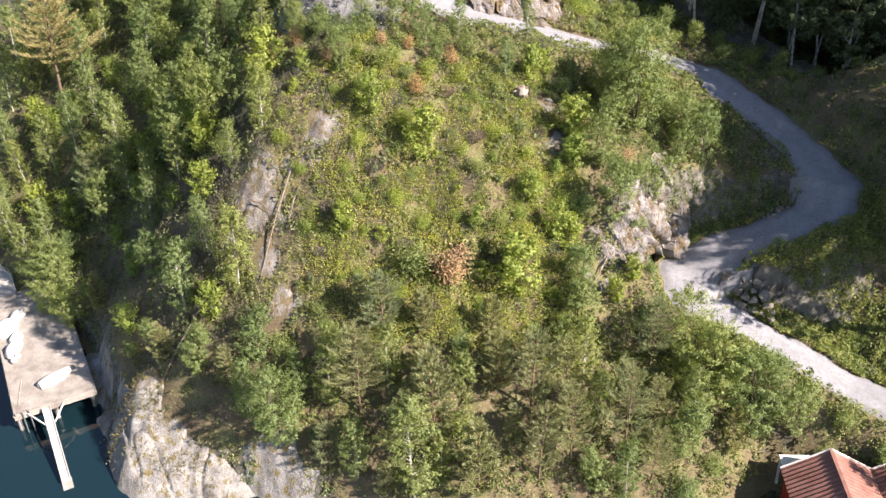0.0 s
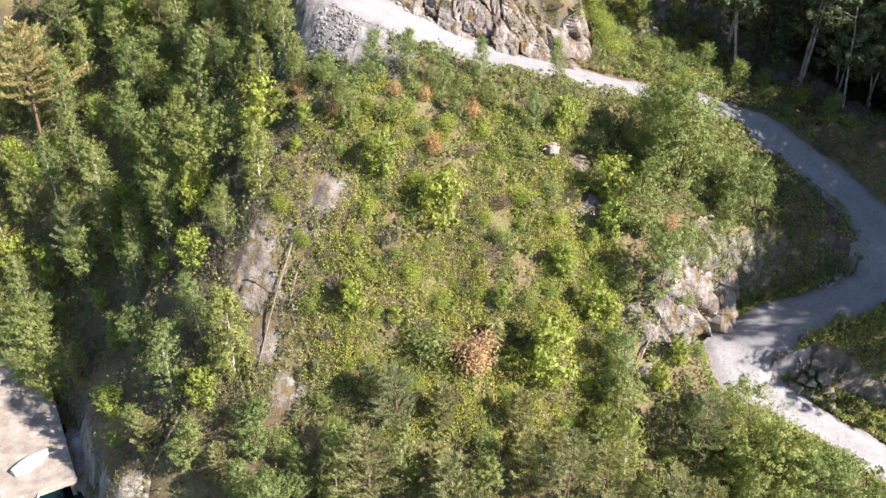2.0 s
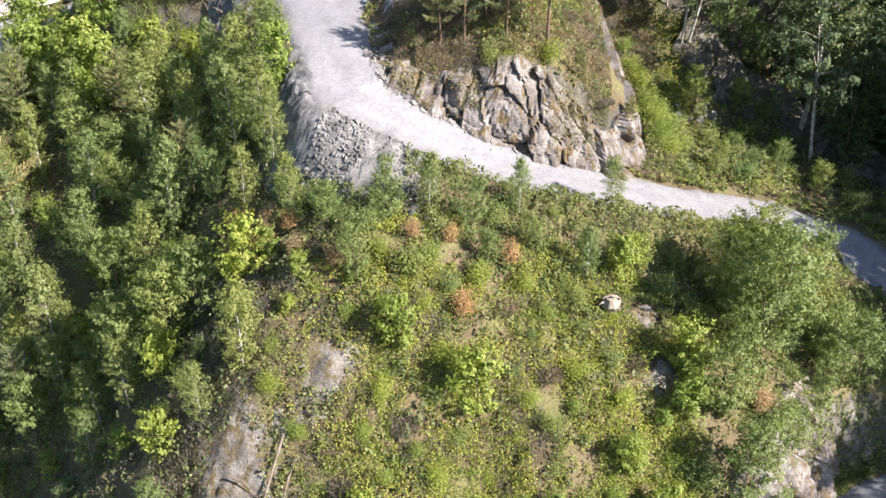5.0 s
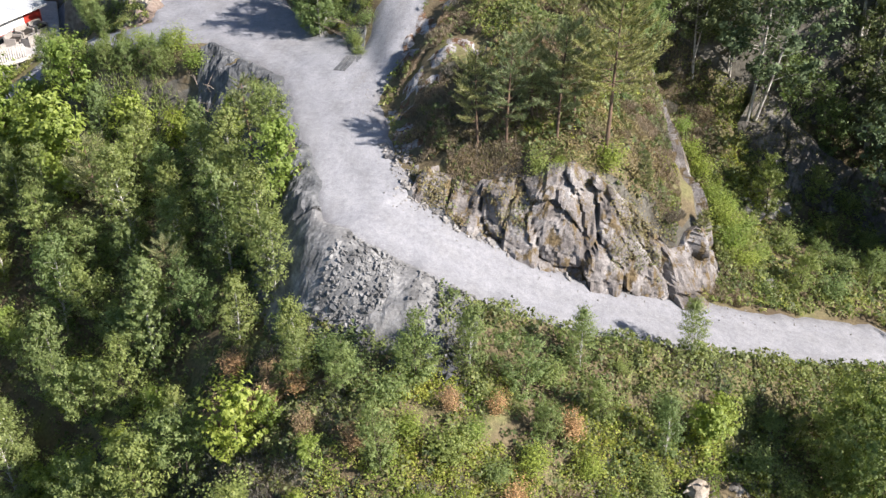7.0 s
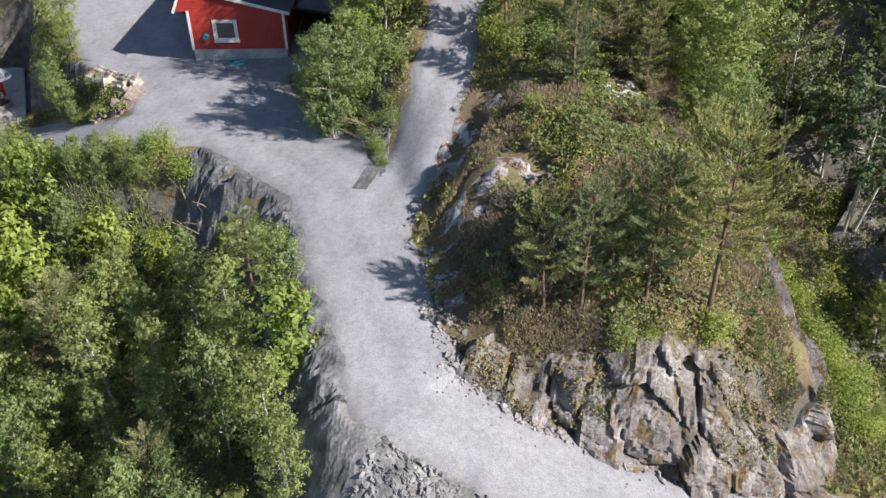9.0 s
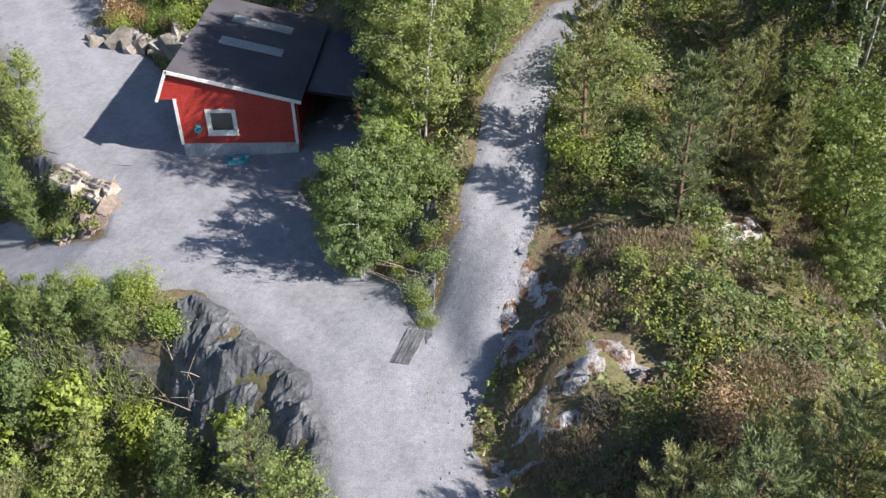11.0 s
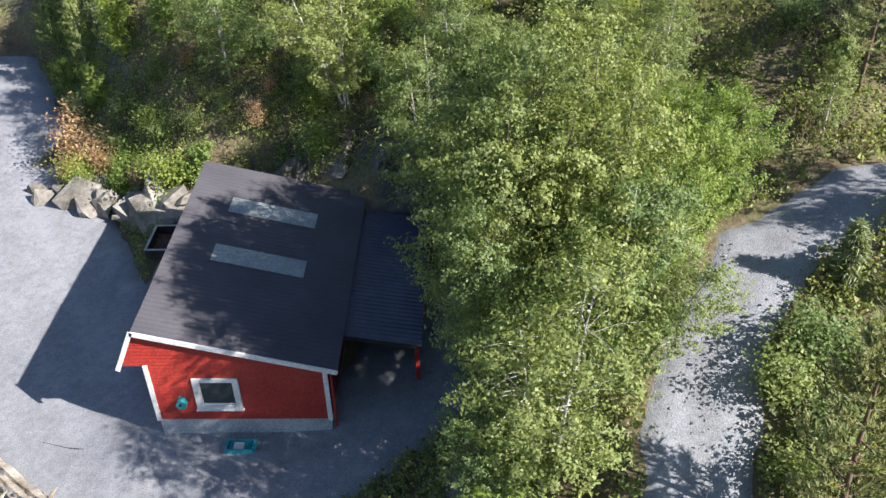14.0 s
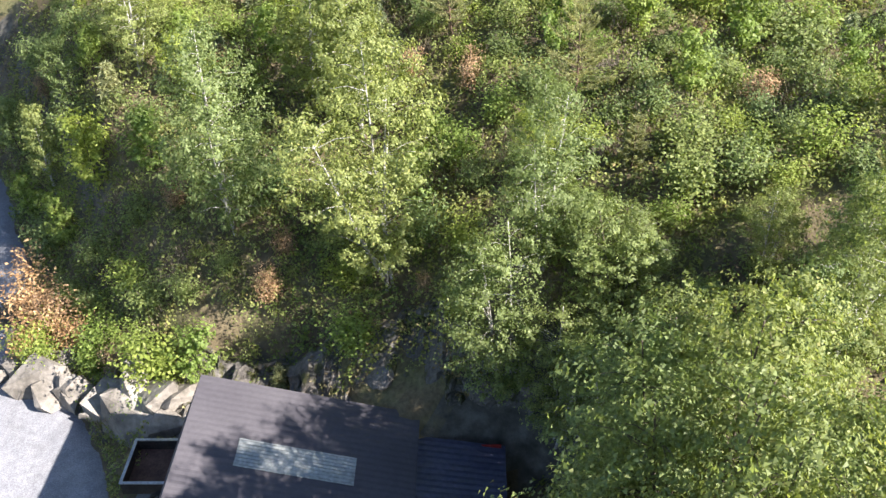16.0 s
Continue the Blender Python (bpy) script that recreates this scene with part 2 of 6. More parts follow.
def inland(x, y):
    """Signed distance from the shoreline, positive on land."""
    best, side = np.full(np.shape(x), 1e9), np.ones(np.shape(x))
    for (ax, ay), (bx, by) in zip(SHORE, SHORE[1:]):
        dx, dy = bx - ax, by - ay
        t = np.clip(((x - ax) * dx + (y - ay) * dy) / (dx * dx + dy * dy), 0, 1)
        ex, ey = x - ax - t * dx, y - ay - t * dy
        d = np.hypot(ex, ey)
        near = d < best - 1e-9
        best = np.where(near, d, best)
        side = np.where(near, np.sign(dx * ey - dy * ex), side)
    return best * side


def along(way, x, y):
    """Distance to a way's centre line, its height and its half width there."""
    best, z, w = np.full(np.shape(x), 1e9), np.zeros(np.shape(x)), np.ones(np.shape(x))
    for a, b in zip(way, way[1:]):
        dx, dy = b[0] - a[0], b[1] - a[1]
        t = np.clip(((x - a[0]) * dx + (y - a[1]) * dy) / (dx * dx + dy * dy), 0, 1)
        d = np.hypot(x - a[0] - t * dx, y - a[1] - t * dy)
        near = d < best
        best = np.where(near, d, best)
        z = np.where(near, a[2] + t * (b[2] - a[2]), z)
        w = np.where(near, a[3] + t * (b[3] - a[3]), w)
    return best, z, w


def soft_step(a, b, v):
    t = np.clip((v - a) / (b - a), 0, 1)
    return t * t * (3 - 2 * t)


def natural(x, y):
    z = np.interp(inland(x, y), [a for a, _ in RISE], [b for _, b in RISE])
    for a, b, h in MOUNDS:
        z = z + h * np.exp(-((x - a) ** 2 + (y - b) ** 2) / (2 * MOUND_WIDTH ** 2))
    return z + 0.55 * rough_noise(x, y, 5.0, 3) + 0.16 * rough_noise(x, y, 1.2, 9)


def land(x, y):
    """Height of the ground, and how far inside (positive) or outside the gravelled ways a place lies."""
    x, y = np.asarray(x, float), np.asarray(y, float)
    z = natural(x, y)
    east = x - np.interp(y, [-23, -21, -19, -16.5, -14, -11, -8], [22.0, 22.6, 22.8, 22.6, 22.3, 21.4, 20.2])
    gully = np.interp(y, [-23, -21, -14, -8], [2.4, 2.3, 2.6, 5.5]) - 0.3 * np.maximum(east - 1, 0)
    z = z + (np.minimum(z, gully) - z) * soft_step(-0.9, 0.7, east) * soft_step(-24, -22.5, y) * (1 - soft_step(-9, -5, y))
    most, top, low, inside = np.zeros(np.shape(x)), np.zeros(np.shape(x)), np.zeros(np.shape(x)), np.full(np.shape(x), -1e9)
    for way in WAYS:
        d, wz, w = along(way, x, y)
        bank = np.where(z > wz, 4.0 if way is YARD else 1.9, 7.0 if way is TRACK else 4.0 if way is YARD else 3.4)
        k = 1 - soft_step(0, 1, (d - w - 0.15) / bank)
        top, low = top + k ** 4 * wz, low + k ** 4
        most, inside = np.maximum(most, k), np.maximum(inside, w - d)
    z = np.where(low > 1e-6, z + (top / np.maximum(low, 1e-6) - z) * most, z)
    return z, inside


def height(x, y):
    return float(land(np.array([x]), np.array([y]))[0][0])


def mesh_from(name, verts, faces, mat, smooth=False):
    me = bpy.data.meshes.new(name)
    me.from_pydata([tuple(v) for v in verts], [], [tuple(f) for f in faces])
    me.materials.append(mat)
    if smooth:
        me.polygons.foreach_set("use_smooth", [True] * len(me.polygons))
    me.update()
    return me


def mesh_of_leaves(name, corners, mat):
    """corners: n x k x 3, one loose face of k corners each."""
    n, k = corners.shape[:2]
    me = bpy.data.meshes.new(name)
    me.vertices.add(k * n)
    me.vertices.foreach_set("co", np.ascontiguousarray(corners, np.float32).ravel())
    me.loops.add(k * n)
    me.loops.foreach_set("vertex_index", np.arange(k * n, dtype=np.int32))
    me.polygons.add(n)
    me.polygons.foreach_set("loop_start", np.arange(0, k * n, k, dtype=np.int32))
    me.polygons.foreach_set("loop_total", np.full(n, k, dtype=np.int32))
    me.materials.append(mat)
    me.update(calc_edges=True)
    me.validate()
    return me


def sheet(name, xs, ys, z, mat, keep=None):
    """A ground-like sheet over a grid of xs and ys."""
    nx, ny = len(xs), len(ys)
    X, Y = np.meshgrid(xs, ys)
    verts = np.stack([X, Y, z], -1).reshape(-1, 3)
    i = (np.arange(ny - 1)[:, None] * nx + np.arange(nx - 1)).ravel()
    quads = np.stack([i, i + 1, i + 1 + nx, i + nx], -1)
    if keep is not None:
        k = keep.ravel()
        quads = quads[k[quads].any(1)]
        used = np.unique(quads)
        new_id = np.full(len(verts), -1)
        new_id[used] = np.arange(len(used))
        verts, quads = verts[used], new_id[quads]
    me = bpy.data.meshes.new(name)
    me.vertices.add(len(verts))
    me.vertices.foreach_set("co", verts.astype(np.float32).ravel())
    me.loops.add(4 * len(quads))
    me.loops.foreach_set("vertex_index", quads.astype(np.int32).ravel())
    me.polygons.add(len(quads))
    me.polygons.foreach_set("loop_start", np.arange(0, 4 * len(quads), 4, dtype=np.int32))
    me.polygons.foreach_set("loop_total", np.full(len(quads), 4, dtype=np.int32))
    me.polygons.foreach_set("use_smooth", np.ones(len(quads), dtype=bool))
    me.materials.append(mat)
    me.update(calc_edges=True)
    me.validate()
    return new(name, me)


def spread(lo, hi, step, far_lo, far_hi):
    """Even steps between lo and hi, growing steps out to far_lo and far_hi."""
    mid = list(np.arange(lo, hi + 1e-6, step))
    out, s, v = [], step, hi
    while v < far_hi:
        s *= 1.22
        v += s
        out.append(v)
    back, s, v = [], step, lo
    while v > far_lo:
        s *= 1.22
        v -= s
        back.append(v)
    return np.array(back[::-1] + mid + out)


gx, gy = spread(-22, 46, 0.36, -900, 900), spread(-54, 28, 0.36, -900, 900)
GX, GY = np.meshgrid(gx, gy)
GZ, GIN = land(GX, GY)
GZ = GZ - 0.14 * np.clip((GIN - 0.1) / 0.5, 0, 1)
ground = tagged(sheet("ground", gx, gy, GZ, M_SOIL), "steep forest floor of dark soil and moss above the fjord", "ground", kind="structure")

rx_, ry_ = np.arange(-22, 46, 0.24), np.arange(-58, 26, 0.24)
RX, RY = np.meshgrid(rx_, ry_)
RZ, RIN = land(RX, RY)
edge = RIN + 0.22 * rough_noise(RX, RY, 1.3, 21)
RZ = RZ + np.clip(edge * 0.25, -0.2, 0.09) + 0.012 * rough_noise(RX, RY, 0.7, 5)
turn_u, turn_v = RX * 0.66 - RY * 0.75, RX * 0.75 + RY * 0.66
RZ = RZ + 0.05 * hash_noise(turn_u / 2.6, turn_v / 0.5, 91) * np.exp(-((RX - 2.5) ** 2 + (RY + 10.0) ** 2) / 14)
road = tagged(sheet("road", rx_, ry_, RZ, M_GRAVEL, edge > -0.5), "pale grey gravel road with hairpin bends and a yard", "road", kind="structure")

wear = np.full(RX.shape, 0.5)
for way in (MAIN_ROAD, TRACK, YARD, LANE):
    d, _, w = along(way, RX, RY)
    lane = 0.9 if way is not YARD else 1.2
    k = np.exp(-((d - lane * 0.8) / 0.34) ** 2) - 0.55 * np.exp(-(d / 0.34) ** 2) * (way is TRACK)
    wear = np.where((d < w + 0.4), wear + 0.34 * k, wear)
wear = np.clip(wear - 0.3 * np.clip((0.55 - RIN) / 0.5, 0, 1) + 0.05 * rough_noise(RX, RY, 1.4, 61) + 0.16 * rough_noise(RX * 2.2, RY * 0.9, 0.7, 63), 0, 1)
wear = np.clip(wear + 0.3 * hash_noise(turn_u / 2.6, turn_v / 0.5, 91) * np.exp(-((RX - 2.5) ** 2 + (RY + 10.0) ** 2) / 14), 0, 1)
here = road.data.attributes.new("wear", "FLOAT", "POINT")
co = np.empty(3 * len(road.data.vertices), np.float32)
road.data.vertices.foreach_get("co", co)
ix, iy = np.rint((co[0::3] - rx_[0]) / 0.24).astype(int), np.rint((co[1::3] - ry_[0]) / 0.24).astype(int)
here.data.foreach_set("value", np.ascontiguousarray(wear[np.clip(iy, 0, len(ry_) - 1), np.clip(ix, 0, len(rx_) - 1)], np.float32))

m_water, wnt, wlk, wb = material("fjord_water", 0.06, 0, 0.5)
wb.inputs["Base Color"].default_value = (0.005, 0.018, 0.024, 1)
wn2 = noise_node(wnt, wlk, wnt.new("ShaderNodeNewGeometry").outputs["Position"], 1.6, 3)
add_bump(wnt, wlk, wb, wn2.outputs["Fac"], 0.25, 0.05)
water = tagged(new("water", mesh_from("water", [(-900, -900, -16.3), (900, -900, -16.3), (900, 60, -16.3), (-900, 60, -16.3)], [(0, 1, 2, 3)], m_water)), "dark blue-green fjord water", "water", kind="structure")

# ---- plants ----
def part(name, mesh, parent, label=""):
    ob = new(name, mesh)
    ob.parent = parent
    return tagged(ob, label)


def tube(points, radii, sides=6):
    """A tapered limb along points."""
    pts = [Vector(p) for p in points]
    verts, faces = [], []
    for i, p in enumerate(pts):
        d = (pts[min(i + 1, len(pts) - 1)] - pts[max(i - 1, 0)]).normalized()
        a = d.orthogonal().normalized()
        b = d.cross(a)
        for k in range(sides):
            t = 2 * math.pi * k / sides
            verts.append(p + float(radii[i]) * (math.cos(t) * a + math.sin(t) * b))
    for i in range(len(pts) - 1):
        for k in range(sides):
            j = (k + 1) % sides
            faces.append((i * sides + k, i * sides + j, (i + 1) * sides + j, (i + 1) * sides + k))
    faces.append(tuple(range((len(pts) - 1) * sides, len(pts) * sides)))
    return verts, faces


def join(pieces):
    verts, faces = [], []
    for v, f in pieces:
        n = len(verts)
        verts += v
        faces += [tuple(i + n for i in q) for q in f]
    return verts, faces


def leaves(centres, lean, length, width, rng):
    """Pointed leaves at the centres. lean: n x 3, the way their faces tend to look."""
    n = len(centres)
    nrm = lean + rng.normal(0, 0.6, (n, 3))
    nrm /= np.linalg.norm(nrm, axis=1)[:, None] + 1e-9
    t = rng.normal(0, 1, (n, 3))
    t -= (t * nrm).sum(1)[:, None] * nrm
    t /= np.linalg.norm(t, axis=1)[:, None] + 1e-9
    s = np.cross(nrm, t)
    k = rng.uniform(0.65, 1.35, (n, 1))
    a, b = t * length * k / 2, s * width * k / 2
    return np.stack([centres + b - a * 0.6, centres + a, centres - b - a * 0.6], 1)


def needles(starts, ways, length, width, rng):
    """Slim needle sprays from starts along ways."""
    n = len(starts)
    ways = ways / (np.linalg.norm(ways, axis=1)[:, None] + 1e-9)
    s = np.cross(ways, rng.normal(0, 1, (n, 3)))
    s /= np.linalg.norm(s, axis=1)[:, None] + 1e-9
    k = rng.uniform(0.7, 1.3, (n, 1)) * length
    return np.stack([starts + s * width / 2, starts + ways * k, starts - s * width / 2], 1)


def broadleaf(seed, tall=6.0, spread_=1.5, bare=0.22, clumps=46, per=60, leaf=0.17, stems=1, droop=0.0, shape=0.75, slim=0.58, lift=0.65):
    """Trunk and crown meshes' geometry of a broad-leaved tree."""
    rng = np.random.default_rng(seed)
    wood, quads = [], []
    for s in range(stems):
        foot = np.array([rng.normal(0, 0.12), rng.normal(0, 0.12), 0.0]) if stems > 1 else np.zeros(3)
        tip = np.array([rng.normal(0, 0.22 + 0.35 * (stems > 1)) * tall / 6, rng.normal(0, 0.22 + 0.35 * (stems > 1)) * tall / 6, tall * (0.97 if s == 0 else rng.uniform(0.7, 0.95))])
        line = [foot + (tip - foot) * t + np.array([math.sin(3 * t + seed), math.cos(2.3 * t + seed), 0]) * 0.10 * t * (1 - t) * tall / 3 for t in np.linspace(-0.04, 1, 7)]
        r0 = 0.0115 * tall / stems ** 0.4
        wood.append(tube(line, [r0 * (1 - 0.9 * t) + 0.006 for t in np.linspace(0, 1, 7)], 6))
        for c in range(clumps // stems):
            t = bare + (1 - bare) * rng.beta(1.15, 1.0)
            at = foot + (tip - foot) * t
            u = (t - bare) / (1 - bare)
            reach = spread_ * (max(u, 0.02) ** 0.45) * (max(1 - u, 0.0) ** shape) * 1.75 + 0.08 * spread_
            ang = rng.uniform(0, 2 * math.pi)
            out = np.array([math.cos(ang), math.sin(ang), 0.0])
            far = reach * rng.uniform(0.45, 1.0)
            mid = at + out * far + np.array([0, 0, far * (lift - droop)])
            if c % 3 == 0:
                wood.append(tube([at - np.array([0, 0, 0.05]), at + (mid - at) * 0.55 + np.array([0, 0, 0.08]), mid], [0.003 * tall * (1 - t) + 0.008, 0.008, 0.004], 3))
            size = rng.uniform(0.18, 0.50) * (0.55 + 0.45 * spread_ / 1.5)
            way = (mid - at) / (far + 1e-6) + np.array([0, 0, 0.25])
            f = rng.uniform(-1.0, 1.0, (per, 1)) * size * 1.15
            p = way * f + rng.normal(0, 0.34, (per, 3)) * size * (0.9 - 0.45 * f / size)
            p[:, 2] -= droop * np.hypot(p[:, 0], p[:, 1]) * 1.2
            lean = p / size * 1.25 + np.array([0, 0, 0.55]) + out * 0.35
            quads.append(leaves(mid + p, lean, leaf, leaf * slim, rng))
    return join(wood), np.concatenate(quads)


def scots_pine(seed, tall=6.0, spread_=1.25, bare=0.16, whorls=11, per=13, taper=0.72):
    """A straight stem with rings of upswept branches, needle brushes along them and a pointed leader."""
    rng = np.random.default_rng(seed)
    wood, quads = [], []

    def stem(t):
        return np.array([math.sin(2 * t + seed) * 0.05 * t * tall / 3, math.cos(3 * t + seed) * 0.05 * t * tall / 3, t * tall])
    wood.append(tube([stem(t) for t in np.linspace(-0.03, 1, 8)], [0.015 * tall * (1 - 0.92 * t) + 0.004 for t in np.linspace(0, 1, 8)], 7))
    for lev in np.linspace(bare, 0.95, whorls):
        u = (lev - bare) / (0.97 - bare)
        n, first = int(rng.integers(5, 8)), rng.uniform(0, 6.28)
        for b in range(n):
            if rng.uniform() < 0.2:
                continue
            ang = first + 6.28 * b / n + rng.normal(0, 0.22)
            t = lev + rng.normal(0, 0.012)
            reach = spread_ * (0.35 + 0.65 * min(1, u * 5 + 0.35)) * (1.04 - u) ** taper * rng.uniform(0.55, 1.2) + 0.08
            out, side = np.array([math.cos(ang), math.sin(ang), 0.0]), np.array([-math.sin(ang), math.cos(ang), 0.0])
            at = stem(t)
            mid, end = at + out * reach * 0.6 + np.array([0, 0, reach * 0.10]), at + out * reach + np.array([0, 0, reach * (0.28 + 0.35 * u)])
            wood.append(tube([at, mid, end], [0.008 + 0.0035 * tall * (1 - t), 0.011, 0.005], 4))
            for f in np.linspace(0.3, 1.0, 3 + int(reach * 4)):
                c = at + (mid - at) * f / 0.6 if f < 0.6 else mid + (end - mid) * (f - 0.6) / 0.4
                for off in (0.0, 1.0, -1.0) if f > 0.4 else (0.0,):
                    p = c + side * off * reach * 0.30 * (1.15 - f) + np.array([0, 0, 0.04])
                    way = out * (0.75 if off == 0 else 0.5) + side * off * 0.6 + np.array([0, 0, 0.55 + 0.5 * u])
                    quads.append(needles(p + way * rng.uniform(-0.06, 0.16, (per, 1)), way + rng.normal(0, 0.52, (per, 3)), 0.15, 0.030, rng))
    top = stem(0.97) + rng.normal(0, 0.02, (40, 3)) * np.array([1, 1, 0]) + np.array([0, 0, 1]) * rng.uniform(-0.25, 0.2, (40, 1)) * tall / 6
    quads.append(needles(top, rng.normal(0, 0.35, (40, 3)) + np.array([0, 0, 0.8]), 0.2, 0.045, rng))
    return join(wood), np.concatenate(quads)


def spruce(seed, tall=7.0, spread_=1.3, per=6):
    rng = np.random.default_rng(seed)
    wood = [tube([(0, 0, -0.2), (0, 0, tall * 0.5), (0.03, 0, tall)], [0.10, 0.06, 0.01], 6)]
    quads = []
    for lev in np.linspace(0.06, 0.98, 24):
        reach = spread_ * (1 - lev) ** 0.8 + 0.06
        for b in range(5 + int(7 * (1 - lev))):
            ang = rng.uniform(0, 2 * math.pi)
            out = np.array([math.cos(ang), math.sin(ang), 0.0])
            at = np.array([0, 0, lev * tall])
            end = at + out * reach * rng.uniform(0.7, 1.15) - np.array([0, 0, 0.28 * reach])
            for f in np.linspace(0.35, 1, 3):
                c = at + (end - at) * f
                d = rng.normal(0, 0.5, (per, 3)) + out * 0.9 - np.array([0, 0, 0.1])
                quads.append(needles(c + rng.normal(0, 0.07, (per, 3)), d, 0.24, 0.07, rng))
    return join(wood), np.concatenate(quads)


def shrub(seed, tall=1.2, wide=0.7, count=520, leaf=0.13, slim=0.7):
    rng = np.random.default_rng(seed)
    wood, quads = [], []
    for s in range(9):
        ang, lean_ = rng.uniform(0, 6.28), rng.uniform(0.2, 0.9) * wide
        tip = np.array([math.cos(ang) * lean_, math.sin(ang) * lean_, tall * rng.uniform(0.6, 1.0)])
        wood.append(tube([(0, 0, -0.1), tip * 0.5 + np.array([0, 0, 0.08]), tip], [0.016, 0.011, 0.004], 4))
        k = count // 9
        f = rng.uniform(0.3, 1.05, (k, 1))
        p = tip * f + rng.normal(0, 0.17 * (0.6 + wide), (k, 3)) * np.array([1, 1, 0.8])
        p[:, 2] = np.maximum(p[:, 2], 0.04)
        quads.append(leaves(p, np.array([0, 0, 0.8]) + p * 0.5, leaf, leaf * slim, rng))
    return join(wood), np.concatenate(quads)


def heather_tuft(seed, tall=0.55, wide=0.6, count=1900):
    """Upright twiggy stems in a low cushion."""
    rng = np.random.default_rng(seed)
    a, r = rng.uniform(0, 6.28, count), wide * np.sqrt(rng.uniform(0, 1, count))
    foot = np.stack([np.cos(a) * r, np.sin(a) * r, np.zeros(count)], -1)
    p = foot + np.array([0, 0, 1]) * (rng.uniform(0, 0.65, (count, 1)) * tall * np.clip(1.15 - (r / wide)[:, None] ** 2, 0.2, 1))
    ways = rng.normal(0, 0.35, (count, 3)) + foot * 0.8 + np.array([0, 0, 0.9])
    wood = [tube([(0, 0, -0.05), (0.1 * math.cos(k), 0.1 * math.sin(k), 0.2), (0.3 * math.cos(k), 0.3 * math.sin(k), 0.35)], [0.012, 0.009, 0.004], 3) for k in range(6)]
    return join(wood), needles(p, ways, 0.16, 0.022, rng)


